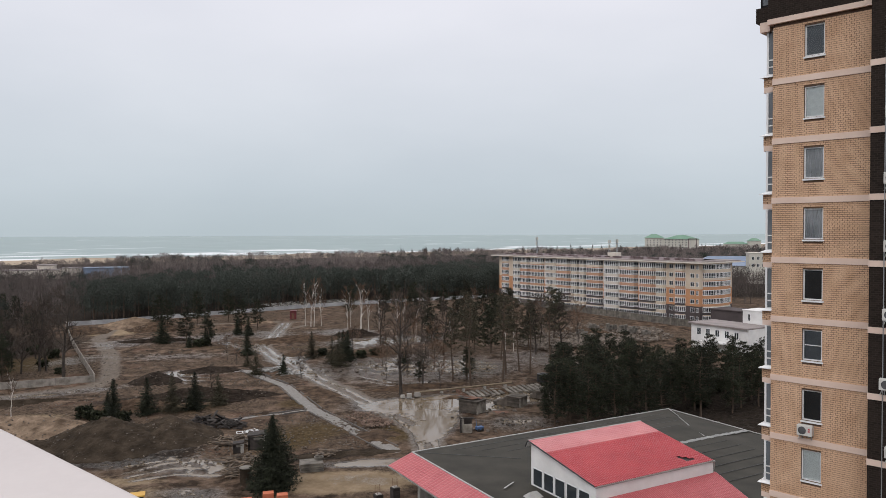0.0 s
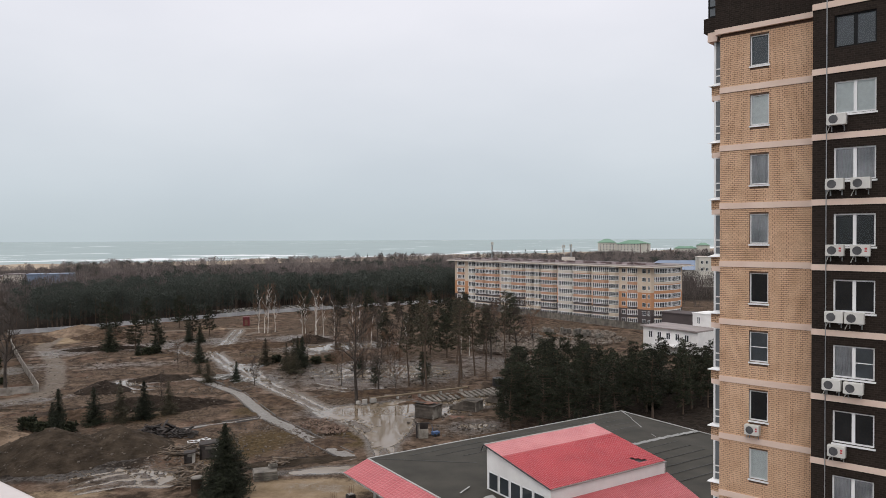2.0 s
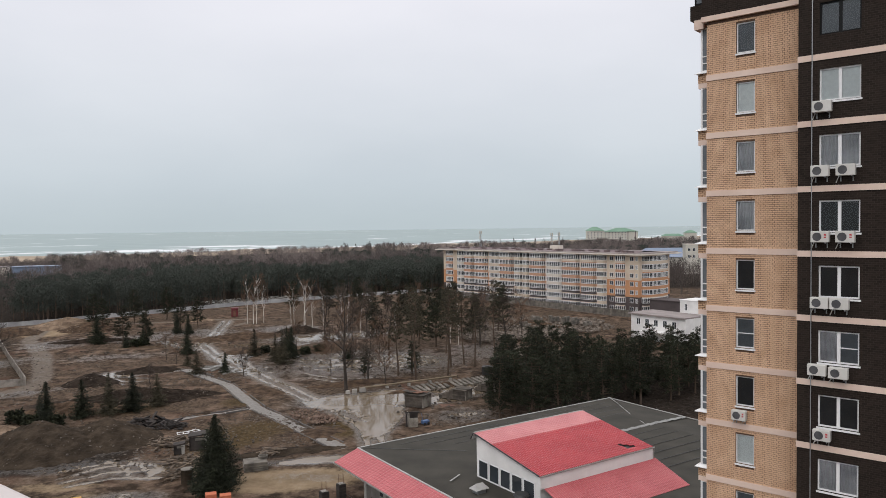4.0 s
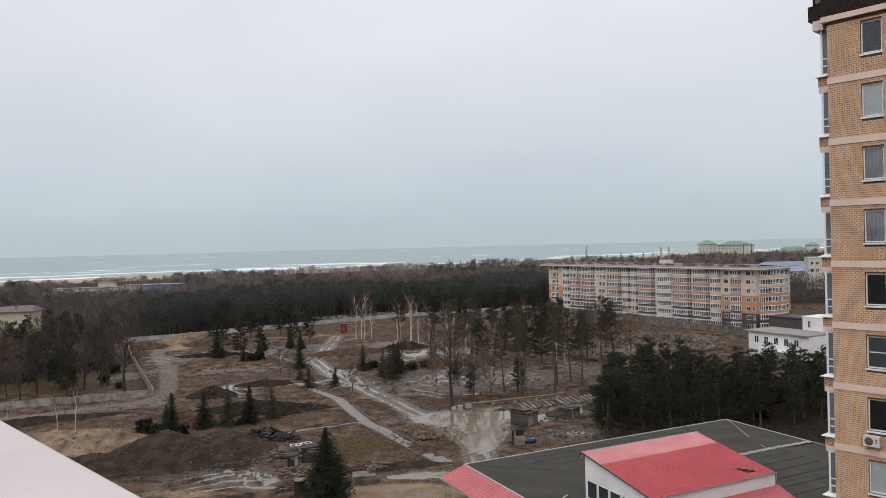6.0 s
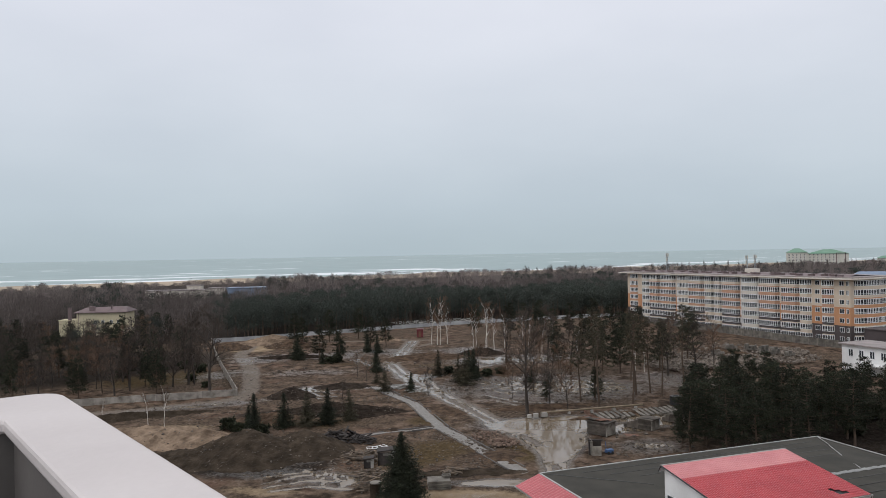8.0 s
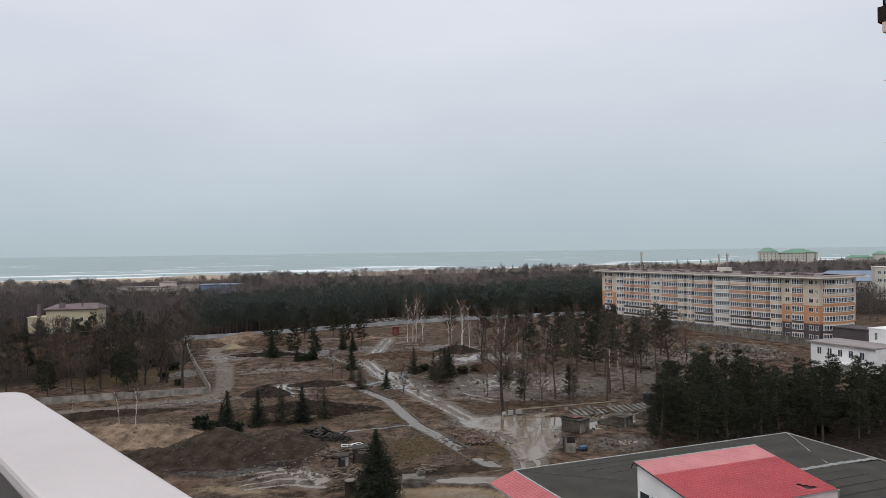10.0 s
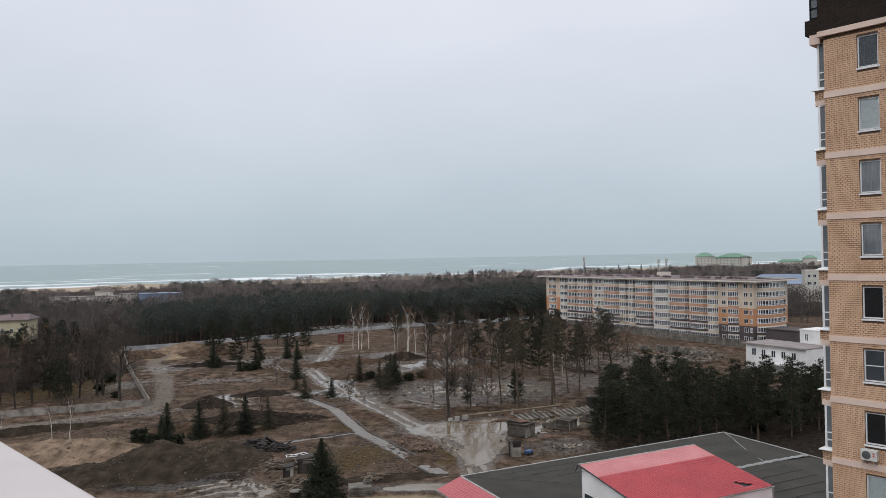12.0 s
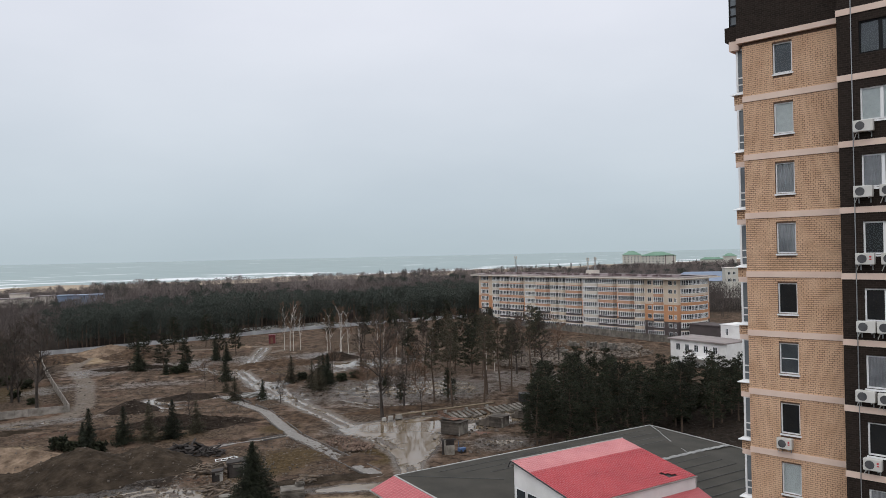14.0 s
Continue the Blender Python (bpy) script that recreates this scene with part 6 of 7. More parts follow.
def heap(x, y, a, b, h, turn, mat, label, seed, peaks=3, rough=0.22):
    """A tipped heap: several peaks, slumped sides and lumps."""
    rr = random.Random(seed)
    tops = [(0.0, 0.0, 1.0, 1.0)] + [(rr.uniform(-0.45, 0.45), rr.uniform(-0.45, 0.45), rr.uniform(0.5, 0.85), rr.uniform(0.45, 0.7)) for _ in range(peaks)]
    n = max(28, int(max(a, b) * 2 / 0.32))
    us = np.linspace(-1.15, 1.15, n)
    U, V = np.meshgrid(us, us)
    Z = np.zeros(U.shape)
    for px, py, ph, pw in tops:
        d = np.hypot(U - px, V - py) / pw
        Z = np.maximum(Z, ph * np.clip(1 - d, 0, 1) ** 1.05)
    edge = np.clip(1.1 - np.hypot(U, V), 0, 1)
    X, Y = U * a, V * b
    lumps = np.zeros(U.shape)
    for s, amp in ((2.6, 1.0), (1.2, 0.6), (0.6, 0.4)):
        for _ in range(7):
            w, p = rr.uniform(0, 6.28), rr.uniform(0, 6.28)
            lumps += amp * 0.38 * np.sin((X * math.cos(w) + Y * math.sin(w)) * 6.28 / s / rr.uniform(0.8, 1.4) + p)
    jit = np.array([[rr.gauss(0, 0.075) for _ in us] for _ in us])
    Z = Z * h + (lumps * rough * 0.34 + jit * 0.8) * np.clip(edge * 3, 0, 1) * min(1.0, h / 1.5) - 0.22 * (edge < 0.12) - 0.08
    g = Geo()
    g.v = [tuple(q) for q in np.stack([X, Y, Z], -1).reshape(-1, 3)]
    for i in range(n - 1):
        for j in range(n - 1):
            if math.hypot((us[j] + us[j + 1]) / 2, (us[i] + us[i + 1]) / 2) < 1.12:
                k = i * n + j
                g.f.append((k, k + 1, k + n + 1, k + n))
                g.m.append(0)
    o = part("soil_mound" if mat is not M_SANDHEAP else "sand_mound", g, mat)
    if h > 2.0:
        st_ = Geo()
        for _ in range(int(a * b * 3)):
            k = rr.randrange(n * n)
            if g.v[k][2] > 0.25:
                q = rr.uniform(0.07, 0.26) * (1.5 if rr.random() < 0.1 else 1.0)
                st_.obox((g.v[k][0] + rr.uniform(-0.1, 0.1), g.v[k][1] + rr.uniform(-0.1, 0.1), g.v[k][2] + 0.02), (q, q * 0.8, q * 0.6), rr.uniform(0, 90), rr.uniform(-30, 30), rr.uniform(-30, 30))
        tagged(part("gravel", st_, M_STONE, o), kind="stuff")
    o.matrix_world = pose(x, y, 0, 0, 0, turn)
    return tagged(o, label, "heap", "heaps on the site")


for i, (x, y, a, b, h, turn, mat, lab) in enumerate((
        (-49.3, 106.5, 11, 9, 4.2, 10, M_DARKSOIL, "big tipped heap of dark brown soil"), (-41.5, 110.5, 9, 7, 3.3, -15, M_DARKSOIL, "tipped heap of dark brown soil with stones"),
        (-58, 102, 9, 7, 1.9, 20, M_DARKSOIL, "low dark soil heap with rubble"), (-65, 113, 10, 7, 2.8, 25, M_SANDHEAP, "pale sand heap with eroded sides"), (-77, 116, 10, 5, 1.4, 30, M_SANDHEAP, "low trampled sand heap"),
        (-84, 128.5, 18, 3.0, 1.2, 27, M_DARKSOIL, "long dark bank of dug soil beside the dirt road"), (-104, 117, 14, 3.5, 1.2, 30, M_DARKSOIL, "long dark bank of dug soil"),
        (-45, 136, 15, 4.8, 2.3, 12, M_BLACKSOIL, "long dark soil heap behind the spruces"), (-55, 129, 8, 4, 1.6, 20, M_BROWNSOIL, "brown soil heap with dry grass"), (-59.5, 151, 5.5, 4.5, 2.4, 10, M_BLACKSOIL, "pointed dark soil heap"),
        (-52, 163, 7, 3, 1.1, 15, M_BLACKSOIL, "flat dark soil heap beside wet mud"), (-101, 240, 14, 8, 3.2, 15, M_SANDHEAP, "pale sand heap at the end of the dirt road"), (-90, 232, 11, 7, 2.8, 10, M_BROWNSOIL, "brown soil heap beside the sand"),
        (-110, 226, 8, 7, 2.4, 40, M_BROWNSOIL, "brown soil bank beside the sand"), (-80, 208, 13, 3, 1.1, 8, M_BLACKSOIL, "low dark bank of soil"), (-26, 217, 8, 4, 2.2, 10, M_BLACKSOIL, "dark soil heap near the birches"), (-41, 209, 13, 7, 1.4, 20, M_BROWNSOIL, "broad flat soil mound"),
        (-64, 249, 7, 3, 1.4, 0, M_SANDHEAP, "small sand heap near the red cabin"), (-19, 185, 14, 6, 0.8, 15, M_BROWNSOIL, "grassy low mound among trees"), (-31, 186, 10, 5, 0.9, 10, M_BROWNSOIL, "grassy low mound of soil"),
        (-24, 141, 8, 2.5, 0.5, 130, M_BROWNSOIL, "low verge of soil between road and ditch"), (-10, 110, 5, 4, 0.5, 120, M_BROWNSOIL, "low verge of soil with grass"), (-14, 101.5, 9, 1.6, 0.5, 12, M_DARKSOIL, "dark bank beside the puddle"),
        (44, 219, 20, 9, 1.5, 122, M_BROWNSOIL, "wide heap of demolition rubble"), (33, 204, 12, 6, 1.2, 110, M_BROWNSOIL, "low heap of demolition rubble"), (16, 112, 8, 3, 0.6, 20, M_BROWNSOIL, "low soil bank beside the low building"), (-6, 145, 12, 3, 0.6, 20, M_BROWNSOIL, "low soil rim round a pond"), (10, 140.5, 12, 1.8, 0.6, 28, M_BROWNSOIL, "soil bank under the pipe"))):
    heap(x, y, a, b, h, turn, mat, lab, 100 + i, 1 if i < 2 else 3)


def scatter(name, n, spots, sizes, mat, label, seed, flat=0.6, z=0.0):
    """Countless small stones and scraps, one sheet."""
    rr = random.Random(seed)
    g = Geo()
    for _ in range(n):
        x, y, r = spots[rr.randrange(len(spots))]
        a, q = rr.uniform(0, 6.28), r * math.sqrt(rr.random())
        s = rr.uniform(*sizes)
        g.obox((x + q * math.cos(a), y + q * math.sin(a), z + s * 0.15 * flat), (s * rr.uniform(0.7, 1.5), s * rr.uniform(0.6, 1.1), s * flat), rr.uniform(0, 180), rr.uniform(-25, 25), rr.uniform(-25, 25))
    return tagged(part(name, g, mat), label, "rubble", kind="stuff")


scatter("scattered_rubble", 2200, [(44, 219, 19), (34, 204, 13), (54, 212, 12), (58, 222, 8), (28, 196, 9), (40, 198, 9)], (0.2, 0.85), M_STONE, "broken bricks and concrete lumps strewn over the mound", 71, z=0.7)
scatter("scattered_stones", 2600, [(-26, 118, 10), (-50, 140, 12), (-70, 138, 10), (-36, 150, 10), (-28, 108, 6), (-18, 121, 5), (-80, 180, 18), (-48, 108, 14), (-40, 105, 10), (-30, 104, 8), (-75, 125, 16), (-20, 112, 12), (-12, 118, 7), (-60, 155, 16), (-14, 110, 6)], (0.08, 0.30), M_STONE, "small pale stones and scraps strewn over the mud", 72)
scatter("litter_far", 500, [(-30, 170, 16), (-80, 200, 24), (-10, 165, 22), (12, 150, 15), (-50, 200, 16), (10, 120, 9)], (0.18, 0.55), M_STONE, "pale litter and stones strewn over the wet ground", 73)
scatter("brick_rubble", 320, [(-10.8, 117.6, 2.6), (-13.5, 121, 3.2)], (0.10, 0.30), surf("broken_brick", (0.10, 0.06, 0.045), (0.24, 0.17, 0.13), 1.5, 0.9, 0.3), "broken red bricks in the grass", 74, z=0.2)


# ---- fences ----
M_FENCECONC = surf("stained_fence_concrete", (0.12, 0.105, 0.088), (0.33, 0.30, 0.265), 0.7, 0.9, 0.3, c3=(0.24, 0.215, 0.19), fine=6, big=0.2, rand=0.15)
def panel_fence(name, pts, h, w, mat, label, post=0.10, thick=0.12):
    """Panels between posts, each panel a part."""
    th = thing(name, Matrix.Identity(4), label, "fence")
    rr = random.Random(len(name) + int(h * 10))
    shared = {}
    for (ax, ay), (bx, by) in zip(pts, pts[1:]):
        L = math.hypot(bx - ax, by - ay)
        n = max(1, round(L / w))
        turn = math.degrees(math.atan2(by - ay, bx - ax))
        pw = L / n
        key = round(pw, 2)
        if key not in shared:
            g = Geo().box(-pw / 2 + 0.05, pw / 2 - 0.05, -thick / 2, thick / 2, -0.2, h - 0.08).box(-pw / 2 + 0.05, pw / 2 - 0.05, -thick * 0.75, thick * 0.75, h - 0.08, h)
            p = Geo().box(-post, post, -post, post, -0.2, h + 0.06)
            shared[key] = (g.mesh("panel", mat), p.mesh("post", mat))
        for k in range(n):
            f = (k + 0.5) / n
            o = part("panel", shared[key][0], None, th)
            o.matrix_world = pose(ax + (bx - ax) * f, ay + (by - ay) * f, rr.uniform(-0.05, 0.05), 0, rr.uniform(-0.7, 0.7), turn)
            q = part("post", shared[key][1], None, th)
            q.matrix_world = pose(ax + (bx - ax) * k / n, ay + (by - ay) * k / n, 0, 0, 0, turn)
    return th


panel_fence("panel_fence", [(-72, 151), (-85, 145), (-98, 139), (-135, 122)], 1.45, 2.4, M_FENCECONC, "weathered grey concrete panel fence")
panel_fence("panel_fence", [(-72, 151), (-90, 181), (-107, 210), (-124, 241)], 1.7, 2.5, M_FENCECONC, "weathered grey concrete panel fence along the dirt road")
panel_fence("site_fence", [(-124, 241), (-108, 251), (-97, 262), (-78, 277), (-54, 297), (-31, 311), (-15, 321), (20, 338)], 1.45, 4.0, M_FENCEWHITE, "whitish sheet fence along the pine wood", 0.12)
panel_fence("building_fence", [(30, 312), (44, 288), (66, 252), (79, 232), (84, 220)], 2.3, 3.0, M_OLDCONC, "grey concrete fence in front of the apartment building")
g = Geo()
g.prism([(-70, 300), (-52, 313), (-30, 322), (-36, 334), (-60, 328), (-78, 312)], 0.02, 0.07)
tagged(part("wet_road", g, M_WETCONC), "wet grey asphalt road between the woods", "road", kind="structure")

# ---- red cabin ----
cb = thing("site_cabin", pose(-53, 259, 0, 0, 0, 8), "small dark red sheet metal cabin by the fence", "cabin")
part("wall", Geo().box(-1.1, 1.1, -1.1, 1.1, 0, 2.8), M_CABIN, cb)
part("roof", Geo().box(-1.25, 1.25, -1.3, 1.3, 2.8, 2.95), M_CABIN, cb)
part("door", Geo().box(-0.5, 0.4, -1.15, -1.1, 0.1, 2.1), M_RUST, cb)


# ---- block shelters, slabs, pipe ----
M_DIRTBLOCK = surf("dirty_block", (0.040, 0.033, 0.027), (0.115, 0.096, 0.080), 1.1, 0.9, 0.5, rand=0.3)
M_PATCHY = surf("patchy_render", (0.075, 0.062, 0.050), (0.30, 0.275, 0.24), 0.9, 0.9, 0.3, fine=6, big=0.3)


def shelter(x, y, w, d, h, turn, label, seed, sheets, steps=0):
    """Walls of block courses with open joints, a deck and loose sheets; a stepped wall may run on from one side."""
    rr = random.Random(seed)
    th = thing("block_shelter", pose(x, y, 0, 0, 0, turn), label, "shelter", "concrete block shelters")
    rows = round(h / 0.24)
    j = lambda: rr.uniform(-0.05, 0.05)
    for r in range(rows):
        z0, z1 = 0.24 * r + 0.015, 0.24 * r + 0.225
        for x0, x1, y0, y1 in ((-w / 2, -w / 2 + 0.3, -d / 2 + 0.3, d / 2), (-w / 2, w / 2 - 0.2, -d / 2, -d / 2 + 0.3), (-w / 2 + 0.3, w / 2 - 0.2, d / 2 - 0.3, d / 2)):
            part("block_course", Geo().box(x0 + j(), x1 + j(), y0 + j(), y1 + j() * 0.3, z0, z1), M_DIRTBLOCK, th)
    part("rendered_wall", Geo().box(w / 2 - 0.2, w / 2, -d / 2 + 0.05, d / 2, 0, h * 0.97), M_PATCHY, th, "patchy pale rendered wall")
    part("mortar_core", Geo().box(-w / 2 + 0.08, w / 2 - 0.24, -d / 2 + 0.08, d / 2 - 0.08, 0, h * 0.98), M_DARKWOOD, th)
    part("deck", Geo().box(-w / 2 - 0.2, w / 2 + 0.2, -d / 2 - 0.2, d / 2 + 0.2, h, h + 0.14), M_DIRTBLOCK, th)
    for k in range(sheets):
        part("roof_sheet", Geo().obox((rr.uniform(-w * 0.35, w * 0.15), rr.uniform(-d * 0.3, d * 0.3), h + 0.20 + 0.05 * k), (w * rr.uniform(0.5, 1.0), d * rr.uniform(0.25, 0.5), 0.04), rr.uniform(-10, 10), rr.uniform(-3, 3), rr.uniform(-3, 3)), M_RUST if k % 3 else M_DIRTBLOCK, th)
    for k in range(steps):
        part("wall_step", Geo().box(-w / 2 - 0.7 * (k + 1), -w / 2 - 0.7 * k - 0.02, -d / 2, d / 2 - 0.3, 0, h * (0.9 - 0.75 * k / steps)), M_DIRTBLOCK, th)


shelter(4.9, 125.2, 3.7, 2.8, 2.05, -34, "ruined concrete block shelter with rusty sheets on top", 1, 7)
shelter(13.0, 129.3, 2.6, 2.6, 1.7, -34, "low ruined concrete block shelter with stepped wall", 2, 1, 4)
shelter(18.8, 135.0, 2.6, 2.4, 1.3, -34, "stack of weathered concrete blocks", 3, 0, 2)
tagged(part("rusty_plate", Geo().obox((0, 0, 0.06), (2.6, 1.5, 0.05), -15, 2), M_RUST), "rusty steel plate lying on the mud", "plate").matrix_world = pose(9.6, 124.2, 0.0)
for k in range(4):
    rod = tagged(part("loose_rod", Geo().tube((0, 0, 0.1), (-2.2 - 0.3 * k, 0.3, 1.1 + 0.2 * k), 0.04, 0.04, 5), M_RUST), "rusty steel rod leaning over the shelter roof", "rod", "rods on the shelter")
    rod.matrix_world = pose(4.4 + 0.25 * k, 125.0, 2.15)
for k in range(15):
    f = k / 14
    o = tagged(part("concrete_slab", Geo().obox((0, 0, 0.22), (0.62, 3.6, 0.2), 0, 4 + (k % 3) * 2), M_OLDCONC), "wet grey concrete slab laid in a row", "slab", "row of slabs")
    o.matrix_world = pose(5.2 + 13.4 * f + (0.5 if k > 6 else -0.2), 137.0 + 7.0 * f, 0.05, 0, 0, 24 + 3 * math.sin(k * 1.9))
g = Geo().tube((-5.5, 136.6, 0.75), (13.5, 145.4, 0.75), 0.18, 0.18, 10)
pp = thing("long_pipe", Matrix.Identity(4), "long ochre pipe resting on low supports", "pipe")
part("barrel", g, M_PIPE, pp)
for k in range(5):
    f = 0.05 + k * 0.22
    part("support", Geo().obox((-5.5 + 19 * f, 136.6 + 8.8 * f, 0.27), (0.35, 0.7, 0.56), 25), M_CONC, pp)
for k, (x, y, s) in enumerate(((-6.4, 136.0, 0.9), (-5.0, 136.9, 1.0), (-7.6, 135.6, 0.7))):
    tagged(part("concrete_block", Geo().obox((0, 0, s * 0.4), (s, s * 0.8, s * 0.85), 20 * k), M_CONC, bevel=0.05), "pale concrete block at the pipe's end", "block", "blocks at the pipe").matrix_world = pose(x, y, 0)
rb = random.Random(77)
for x, y, n in ((53, 216.3, 9), (50.5, 220.8, 7), (55.2, 213.6, 8), (58, 210, 5), (46, 224, 5), (40, 212, 5)):
    bk = thing("block_stack", pose(x, y, 1.1, 0, 0, rb.uniform(20, 50)), "stack of grey concrete foundation blocks on rubble", "block stack", "block stacks on the rubble")
    for k in range(n):
        part("block", Geo().obox(((k % 3) * 1.25 - 1.2 + rb.uniform(-0.1, 0.1), rb.uniform(-0.15, 0.15), 0.3 + 0.62 * (k // 3)), (1.18, 0.7, 0.6), rb.uniform(-6, 6)), M_OLDCONC, bk)
tk = thing("water_tank", pose(20.2, 149.5, 0), "black round water tank near the pines", "tank")
part("shell", Geo().tube((0, 0, 0), (0, 0, 1.7), 1.15, 1.15, 18, cap=True), M_BLACK, tk)
part("lid", Geo().tube((0, 0, 1.7), (0, 0, 1.85), 0.5, 0.45, 12, cap=True), M_BLACK, tk)
# hut remains
hr = thing("hut_ruin", pose(3.6, 112.5, 0, 0, 0, 8), "remains of a small hut with white wall and dark opening", "ruin")
part("white_wall", Geo().box(-0.9, 0.9, -1.0, -0.8, 0, 1.5), M_PATCHY, hr)
part("side_wall", Geo().box(-1.1, -0.9, -1.0, 1.0, 0, 2.3), M_PATCHY, hr)
part("back_wall", Geo().box(-0.9, 1.2, 0.8, 1.0, 0, 2.2), M_DARKWOOD, hr)
part("pillar", Geo().box(-1.7, -1.35, -0.9, -0.5, 0, 2.3), M_DARKWOOD, hr)
part("lintel", Geo().box(-1.7, 1.3, -0.2, 0.1, 2.2, 2.4), M_DARKWOOD, hr)
hr.scale = (0.72, 0.8, 0.92)
bw = thing("blue_barrow", pose(5.5, 112.9, 0, 0, 0, 30), "blue metal barrow with upright handle", "barrow")
part("tub", Geo().prism([(-0.8, -0.5), (0.8, -0.5), (0.8, 0.5), (-0.8, 0.5)], 0.35, 0.9), M_BLUE, bw)
part("frame", Geo().box(-0.7, 0.9, -0.4, -0.3, 0.2, 0.35).box(-0.7, 0.9, 0.3, 0.4, 0.2, 0.35), M_BLUE, bw)
part("handle", Geo().tube((-0.7, 0, 0.8), (-0.9, 0, 2.4), 0.06, 0.06, 6), M_BLUE, bw)
bw.scale = (0.7, 0.7, 0.8)
for k in range(2):
    part("wheel", Geo().tube((0.5 - k, -0.62, 0.3), (0.5 - k, -0.5, 0.3), 0.3, 0.3, 12, cap=True), M_BLACK, bw)


# ---- debris by the big spruce ----
def rods(name, n, x, y, spread, length, thick, mat, label, category, seed, high, lie=25):
    rr = random.Random(seed)
    th = thing(name, pose(x, y, 0), label, category)
    for k in range(n):
        a, q = rr.uniform(0, 6.28), spread * math.sqrt(rr.random())
        L = rr.uniform(*length)
        part("plank" if mat is M_WOOD else "branch", Geo().obox((q * math.cos(a), q * math.sin(a) * 0.6, 0.15 + high * rr.random() * (1 - q / spread * 0.8)), (L, rr.uniform(*thick), rr.uniform(*thick) * 0.6), rr.gauss(20, 40), rr.uniform(-lie, lie), rr.uniform(-lie, lie)), mat, th)
    return th


rods("brushwood_pile", 130, -37.2, 116.2, 4.2, (0.9, 2.8), (0.14, 0.48), M_DARKWOOD, "black pile of brushwood and old tyres", "pile", 81, 1.9, 35)
rods("brushwood_pile", 40, -33.2, 115.6, 2.2, (0.7, 1.8), (0.09, 0.3), M_DARKWOOD, "small black pile of brushwood", "pile", 82, 0.9, 35)
rods("plank_debris", 90, -30.5, 107.5, 5.0, (1.0, 3.4), (0.08, 0.26), M_WOOD, "scattered broken planks and boards", "debris", 83, 0.5, 12)
rods("plank_debris", 70, -26.8, 98.5, 3.4, (0.8, 3.0), (0.08, 0.24), M_WOOD, "scattered broken planks beside the spruce", "debris", 84, 0.7, 16)
rods("plank_debris", 60, -25.2, 92.8, 2.6, (1.0, 3.0), (0.10, 0.28), M_WOOD, "heaped planks beside the barrel", "debris", 85, 1.1, 25)
rods("board_stack", 14, -16.2, 101.2, 1.0, (2.4, 3.2), (0.2, 0.35), M_WOOD, "low stack of boards beside the spruce", "stack", 86, 0.6, 3)
rods("log_pile", 26, -37.5, 163, 3.4, (1.6, 3.6), (0.25, 0.6), M_WETCONC, "wet concrete beams lying beside the road", "beam pile", 87, 0.6, 6)
rods("log_pile", 14, -33.5, 158.5, 2.6, (1.2, 3.0), (0.25, 0.5), M_WETCONC, "wet concrete scraps beside a small spruce", "beam pile", 88, 0.4, 6)
for x, y, w, d, h, lab in ((-26.6, 104.2, 2.5, 1.6, 2.2, "dark ruined kiosk with pale sheet on it"), (-28.8, 102.4, 1.4, 1.0, 1.4, "small dark concrete ruin with torn top")):
    ru = thing("concrete_ruin", pose(x, y, 0, 0, 0, 12), lab, "ruin", "ruins by the spruce")
    rr_ = random.Random(int(x * 10))
    part("wall", Geo().box(-w / 2, w / 2, -d / 2, -d / 2 + 0.25, 0, h * 0.85).box(-w / 2, -w / 2 + 0.25, -d / 2, d / 2, 0, h), M_DARKWOOD, ru)
    part("pillar", Geo().box(w / 2 - 0.4, w / 2, -d / 2 - 0.06, d / 2, 0, h * 0.9), M_CONC, ru)
    part("roof_slab", Geo().obox((0, 0, h), (w * 1.1, d * 1.1, 0.18), 0, 4, -5), M_DARKWOOD, ru)
    part("sheet", Geo().obox((w * 0.1, -d * 0.52, h * 0.72), (w * 0.6, 0.05, 0.4), 0, 20), M_WETCONC, ru)
for k, (x, y) in enumerate(((-30.6, 111.0), (-29.4, 111.9))):
    wf = thing("old_window_frame", pose(x, y, 0.45, 0, 0, 20 + 30 * k), "white wooden window frame lying on planks", "window frame", "thrown out frames")
    part("frame", Geo().box(-0.9, 0.9, -0.6, -0.5, 0, 0.06).box(-0.9, 0.9, 0.5, 0.6, 0, 0.06).box(-0.9, -0.8, -0.5, 0.5, 0, 0.06).box(0.8, 0.9, -0.5, 0.5, 0, 0.06).box(-0.05, 0.05, -0.5, 0.5, 0, 0.06), M_WHITE, wf)
st = thing("slab_stack", pose(-17.2, 94.8, 0, 0, 0, 14), "stack of wet concrete slabs with a manhole ring on top", "slab stack")
for k in range(4):
    part("slab", Geo().obox((0.06 * math.sin(k * 2), 0.05 * k, 0.14 + 0.27 * k), (3.0 - 0.1 * (k % 2), 2.3, 0.22), 2 * math.sin(k * 3)), M_OLDCONC, st)
g = Geo()
for k in range(20):
    a0, a1 = k * math.pi / 10, (k + 1) * math.pi / 10
    for r0, r1, z0, z1 in ((0.62, 0.62, 1.1, 1.4), (0.5, 0.5, 1.1, 1.4), (0.62, 0.5, 1.4, 1.4)):
        g.poly([(1.0 + r0 * math.cos(a0), 0.8 + r0 * math.sin(a0), z0), (1.0 + r0 * math.cos(a1), 0.8 + r0 * math.sin(a1), z0), (1.0 + r1 * math.cos(a1), 0.8 + r1 * math.sin(a1), z1), (1.0 + r1 * math.cos(a0), 0.8 + r1 * math.sin(a0), z1)])
part("manhole_ring", g, M_OLDCONC, st)
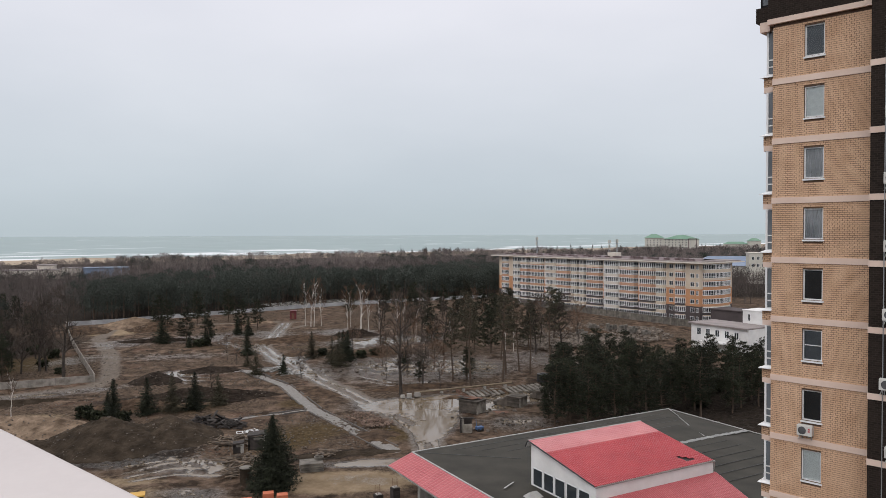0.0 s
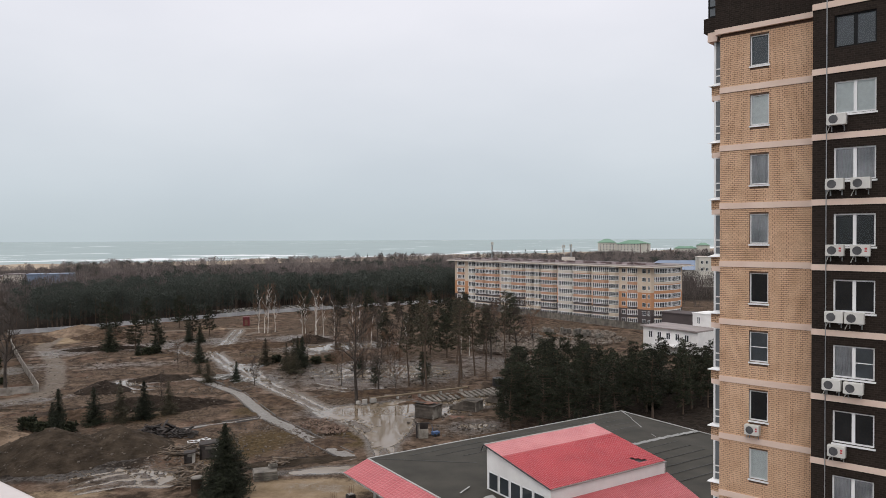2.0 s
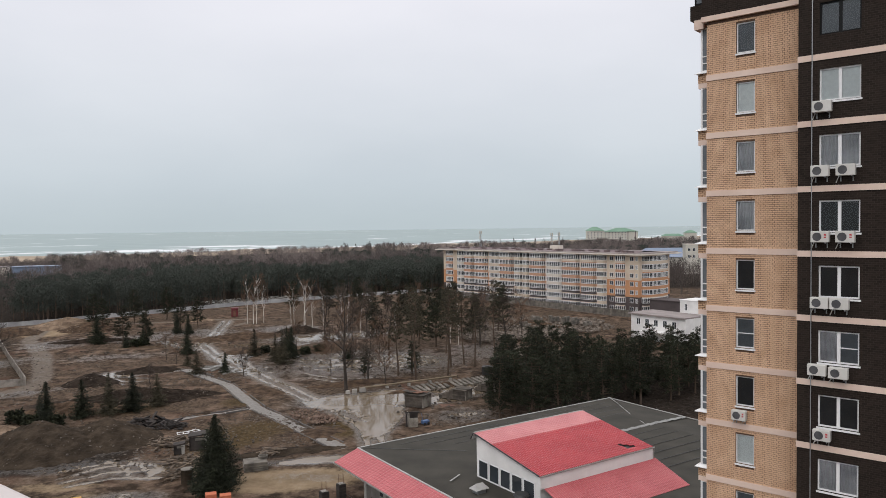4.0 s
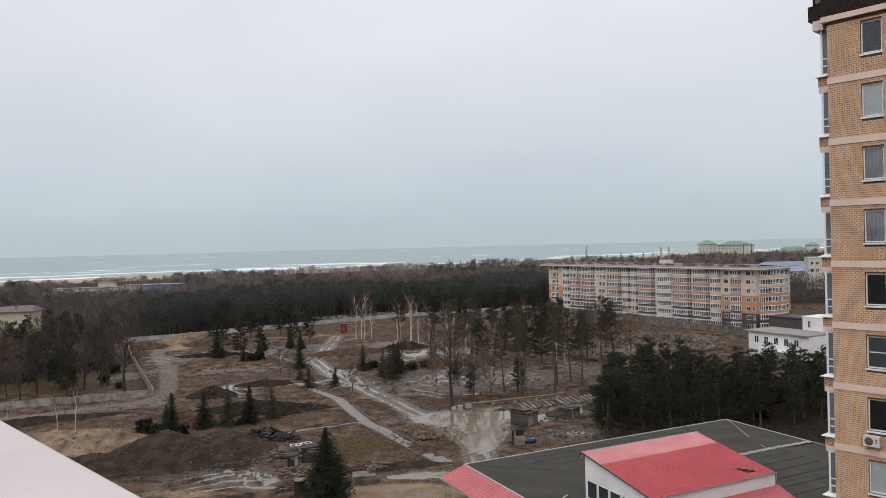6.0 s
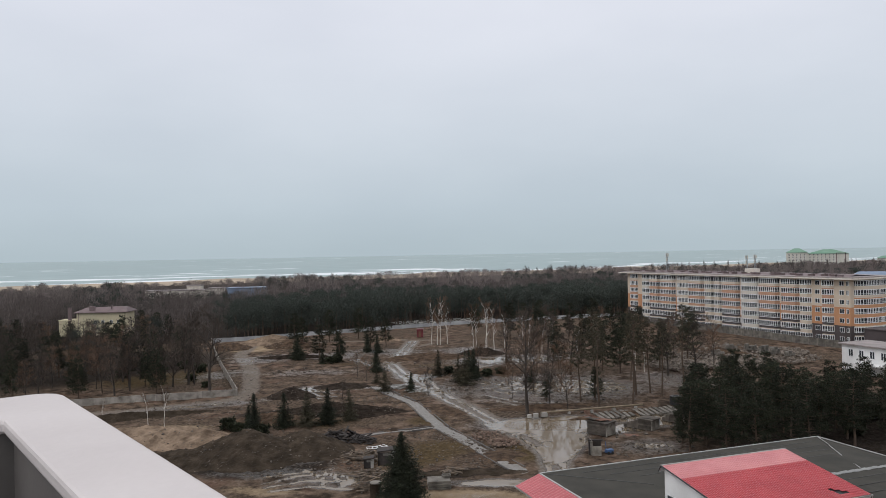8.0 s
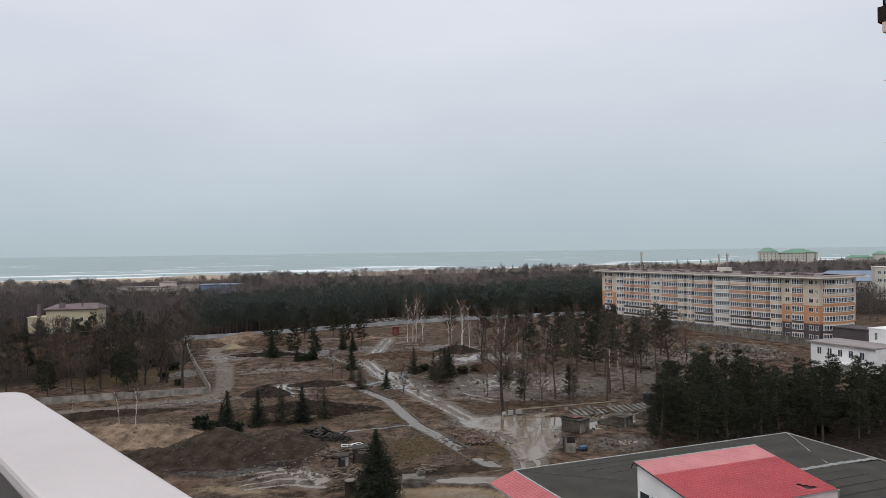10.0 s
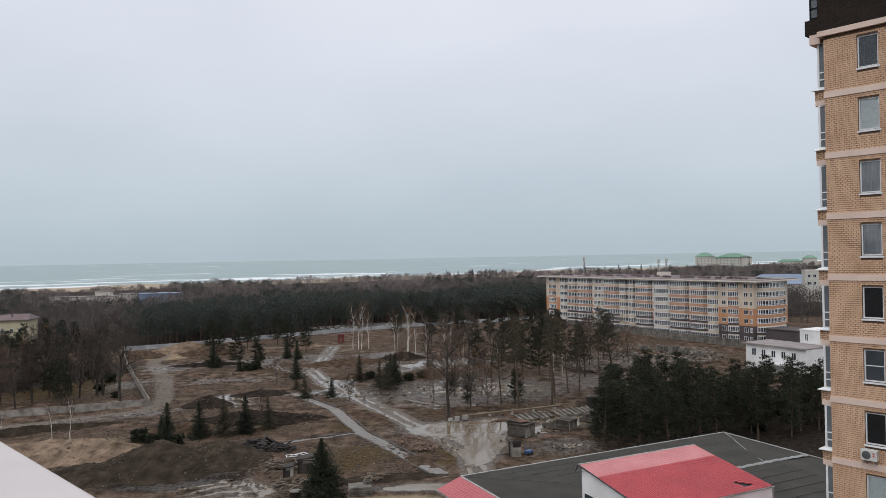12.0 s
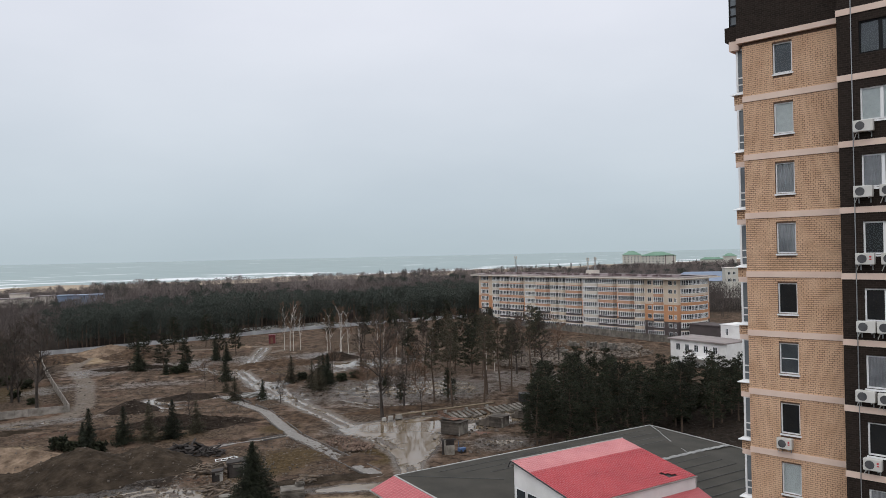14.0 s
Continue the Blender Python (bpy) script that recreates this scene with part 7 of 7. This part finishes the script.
br = thing("concrete_ring", pose(-24.6, 90.4, 0), "upright grey concrete well ring beside planks", "well ring")
part("ring", Geo().tube((0, 0, 0), (0, 0, 1.7), 0.7, 0.7, 20), M_DARKSOIL, br)
part("lid", Geo().tube((0, 0, 1.7), (0, 0, 1.8), 0.72, 0.72, 20, cap=True), M_OLDCONC, br)
for x, y, n in ((-19.9, 82.4, 4), (-18.2, 81.9, 4), (-22.3, 82.3, 2)):
    pb = thing("brick_pallet", pose(x, y, 0, 0, 0, 15), "pallet of orange-red hollow bricks", "brick pallet", "brick pallets")
    part("pallet", Geo().box(-0.6, 0.6, -0.5, 0.5, 0, 0.14), M_WOOD, pb)
    for k in range(n):
        part("brick_layer", Geo().box(-0.6 + 0.02 * (k % 2), 0.6, -0.5, 0.5 - 0.02 * (k % 2), 0.15 + 0.34 * k, 0.47 + 0.34 * k), M_BRICKRED, pb)
yv = thing("site_loader", pose(-34.1, 80.0, 0, 0, 0, 20), "yellow roof of a small site machine", "site machine")
part("cab_roof", Geo().box(-1.2, 1.2, -0.7, 0.7, 2.0, 2.2), M_YELLOWP, yv, bevel=0.05)
part("cab", Geo().box(-1.0, 1.0, -0.55, 0.55, 0.5, 2.0), M_ROOM, yv)
part("body", Geo().box(-1.6, 1.4, -0.75, 0.75, 0.4, 0.9), M_YELLOWP, yv)
for sx in (-1, 1):
    for sy in (-0.85, 0.65):
        part("wheel", Geo().tube((sx * 0.95, sy, 0.42), (sx * 0.95, sy + 0.22, 0.42), 0.42, 0.42, 14, cap=True), M_BLACK, yv)
# unfinished brick posts with rebar beside the low building
for x, y in ((-7.2, 79.8), (-5.5, 82.0)):
    po = thing("unfinished_post", pose(x, y, 0, 0, 0, 29), "unfinished dark block post with bare rebar", "post", "unfinished posts")
    for k in range(6):
        part("block", Geo().box(-0.42, 0.42, -0.42, 0.42, 0.36 * k + 0.01, 0.36 * k + 0.35), M_DARKWOOD, po)
    for sx in (-0.2, 0.2):
        for sy in (-0.2, 0.2):
            part("rebar", Geo().tube((sx, sy, 2.1), (sx * 1.2, sy, 3.2), 0.02, 0.02, 4), M_RUST, po)
    part("cap", Geo().box(-0.3, 0.3, -0.3, 0.3, 2.17, 2.24), M_CONC, po)
# shrubs near the spruces and in the wood
rs = random.Random(9)
sh_geo = Geo()
for k in range(60):
    a = rs.uniform(0, 6.28)
    tuft(sh_geo, Vector((1.0 * math.cos(a) * rs.random(), 1.0 * math.sin(a) * rs.random(), rs.uniform(0.2, 1.3))), rs.uniform(0.35, 0.6), 12, rs, 0.7, 0.2)
SHM = sh_geo.mesh("foliage", M_SHRUB)
for k, (x, y, s) in enumerate(((-60, 122, 1.4), (-56.5, 119.5, 1.2), (-58.5, 121, 1.1), (-52, 118.5, 1.3), (-64.5, 199, 1.5), (-66, 197, 1.4), (-96, 180, 1.6), (-104, 186, 1.6), (-84, 160, 1.0), (-112, 170, 1.6), (-92, 168, 1.2), (-120, 190, 1.6), (-130, 178, 1.5), (-24, 181, 1.4), (-20, 179, 1.3), (-17, 182, 1.3), (-30, 182, 1.3), (45, 128, 1.5), (52, 140, 1.6))):
    shb = thing("evergreen_shrub", pose(x, y, -0.05, 0, 0, rs.uniform(0, 360)), "round dark evergreen shrub", "shrub", "shrubs")
    shb.scale = (s, s, s)
    part("foliage", SHM, None, shb)

# ---- bricks of the tan front: those level with the eye are parts, the rest one sheet ----
BL, BH, JO = 0.22, 0.1, 0.016
solid, full = Geo(), {}


def brick_mesh(w):
    key = round(w, 3)
    if key not in full:
        full[key] = Geo().box(0, w, -0.0, 0.03, 0, BH - JO).mesh("brick", M_TAN_BRICK)
    return full[key]


count = 0
for r in range(int(41.3 / BH)):
    z = r * BH
    if z < 9.0:
        continue
    x = -0.125 if r % 2 else 0.0
    while x < 4.85:
        a, b = max(0.0, x), min(4.95, x + BL - JO)
        x += BL
        if b - a < 0.06:
            continue
        pieces = [(a, b)]
        if any(h[2] - 0.12 < z + BH and z < h[3] + 0.005 for h in holes):
            pieces = [(a, min(b, 1.50)), (max(a, 2.44), b)]
        for a, b in pieces:
            if b - a < 0.03:
                continue
            if 29.6 < z < 31.2 and count < 300:
                o = part("brick", brick_mesh(b - a), None, tower)
                o.location = (a, 0, z)
                count += 1
            else:
                solid.box(a, b, 0.0, 0.03, z, z + BH - JO)
tagged(part("brick_facing", solid, M_TAN_BRICK, tower), kind="stuff")
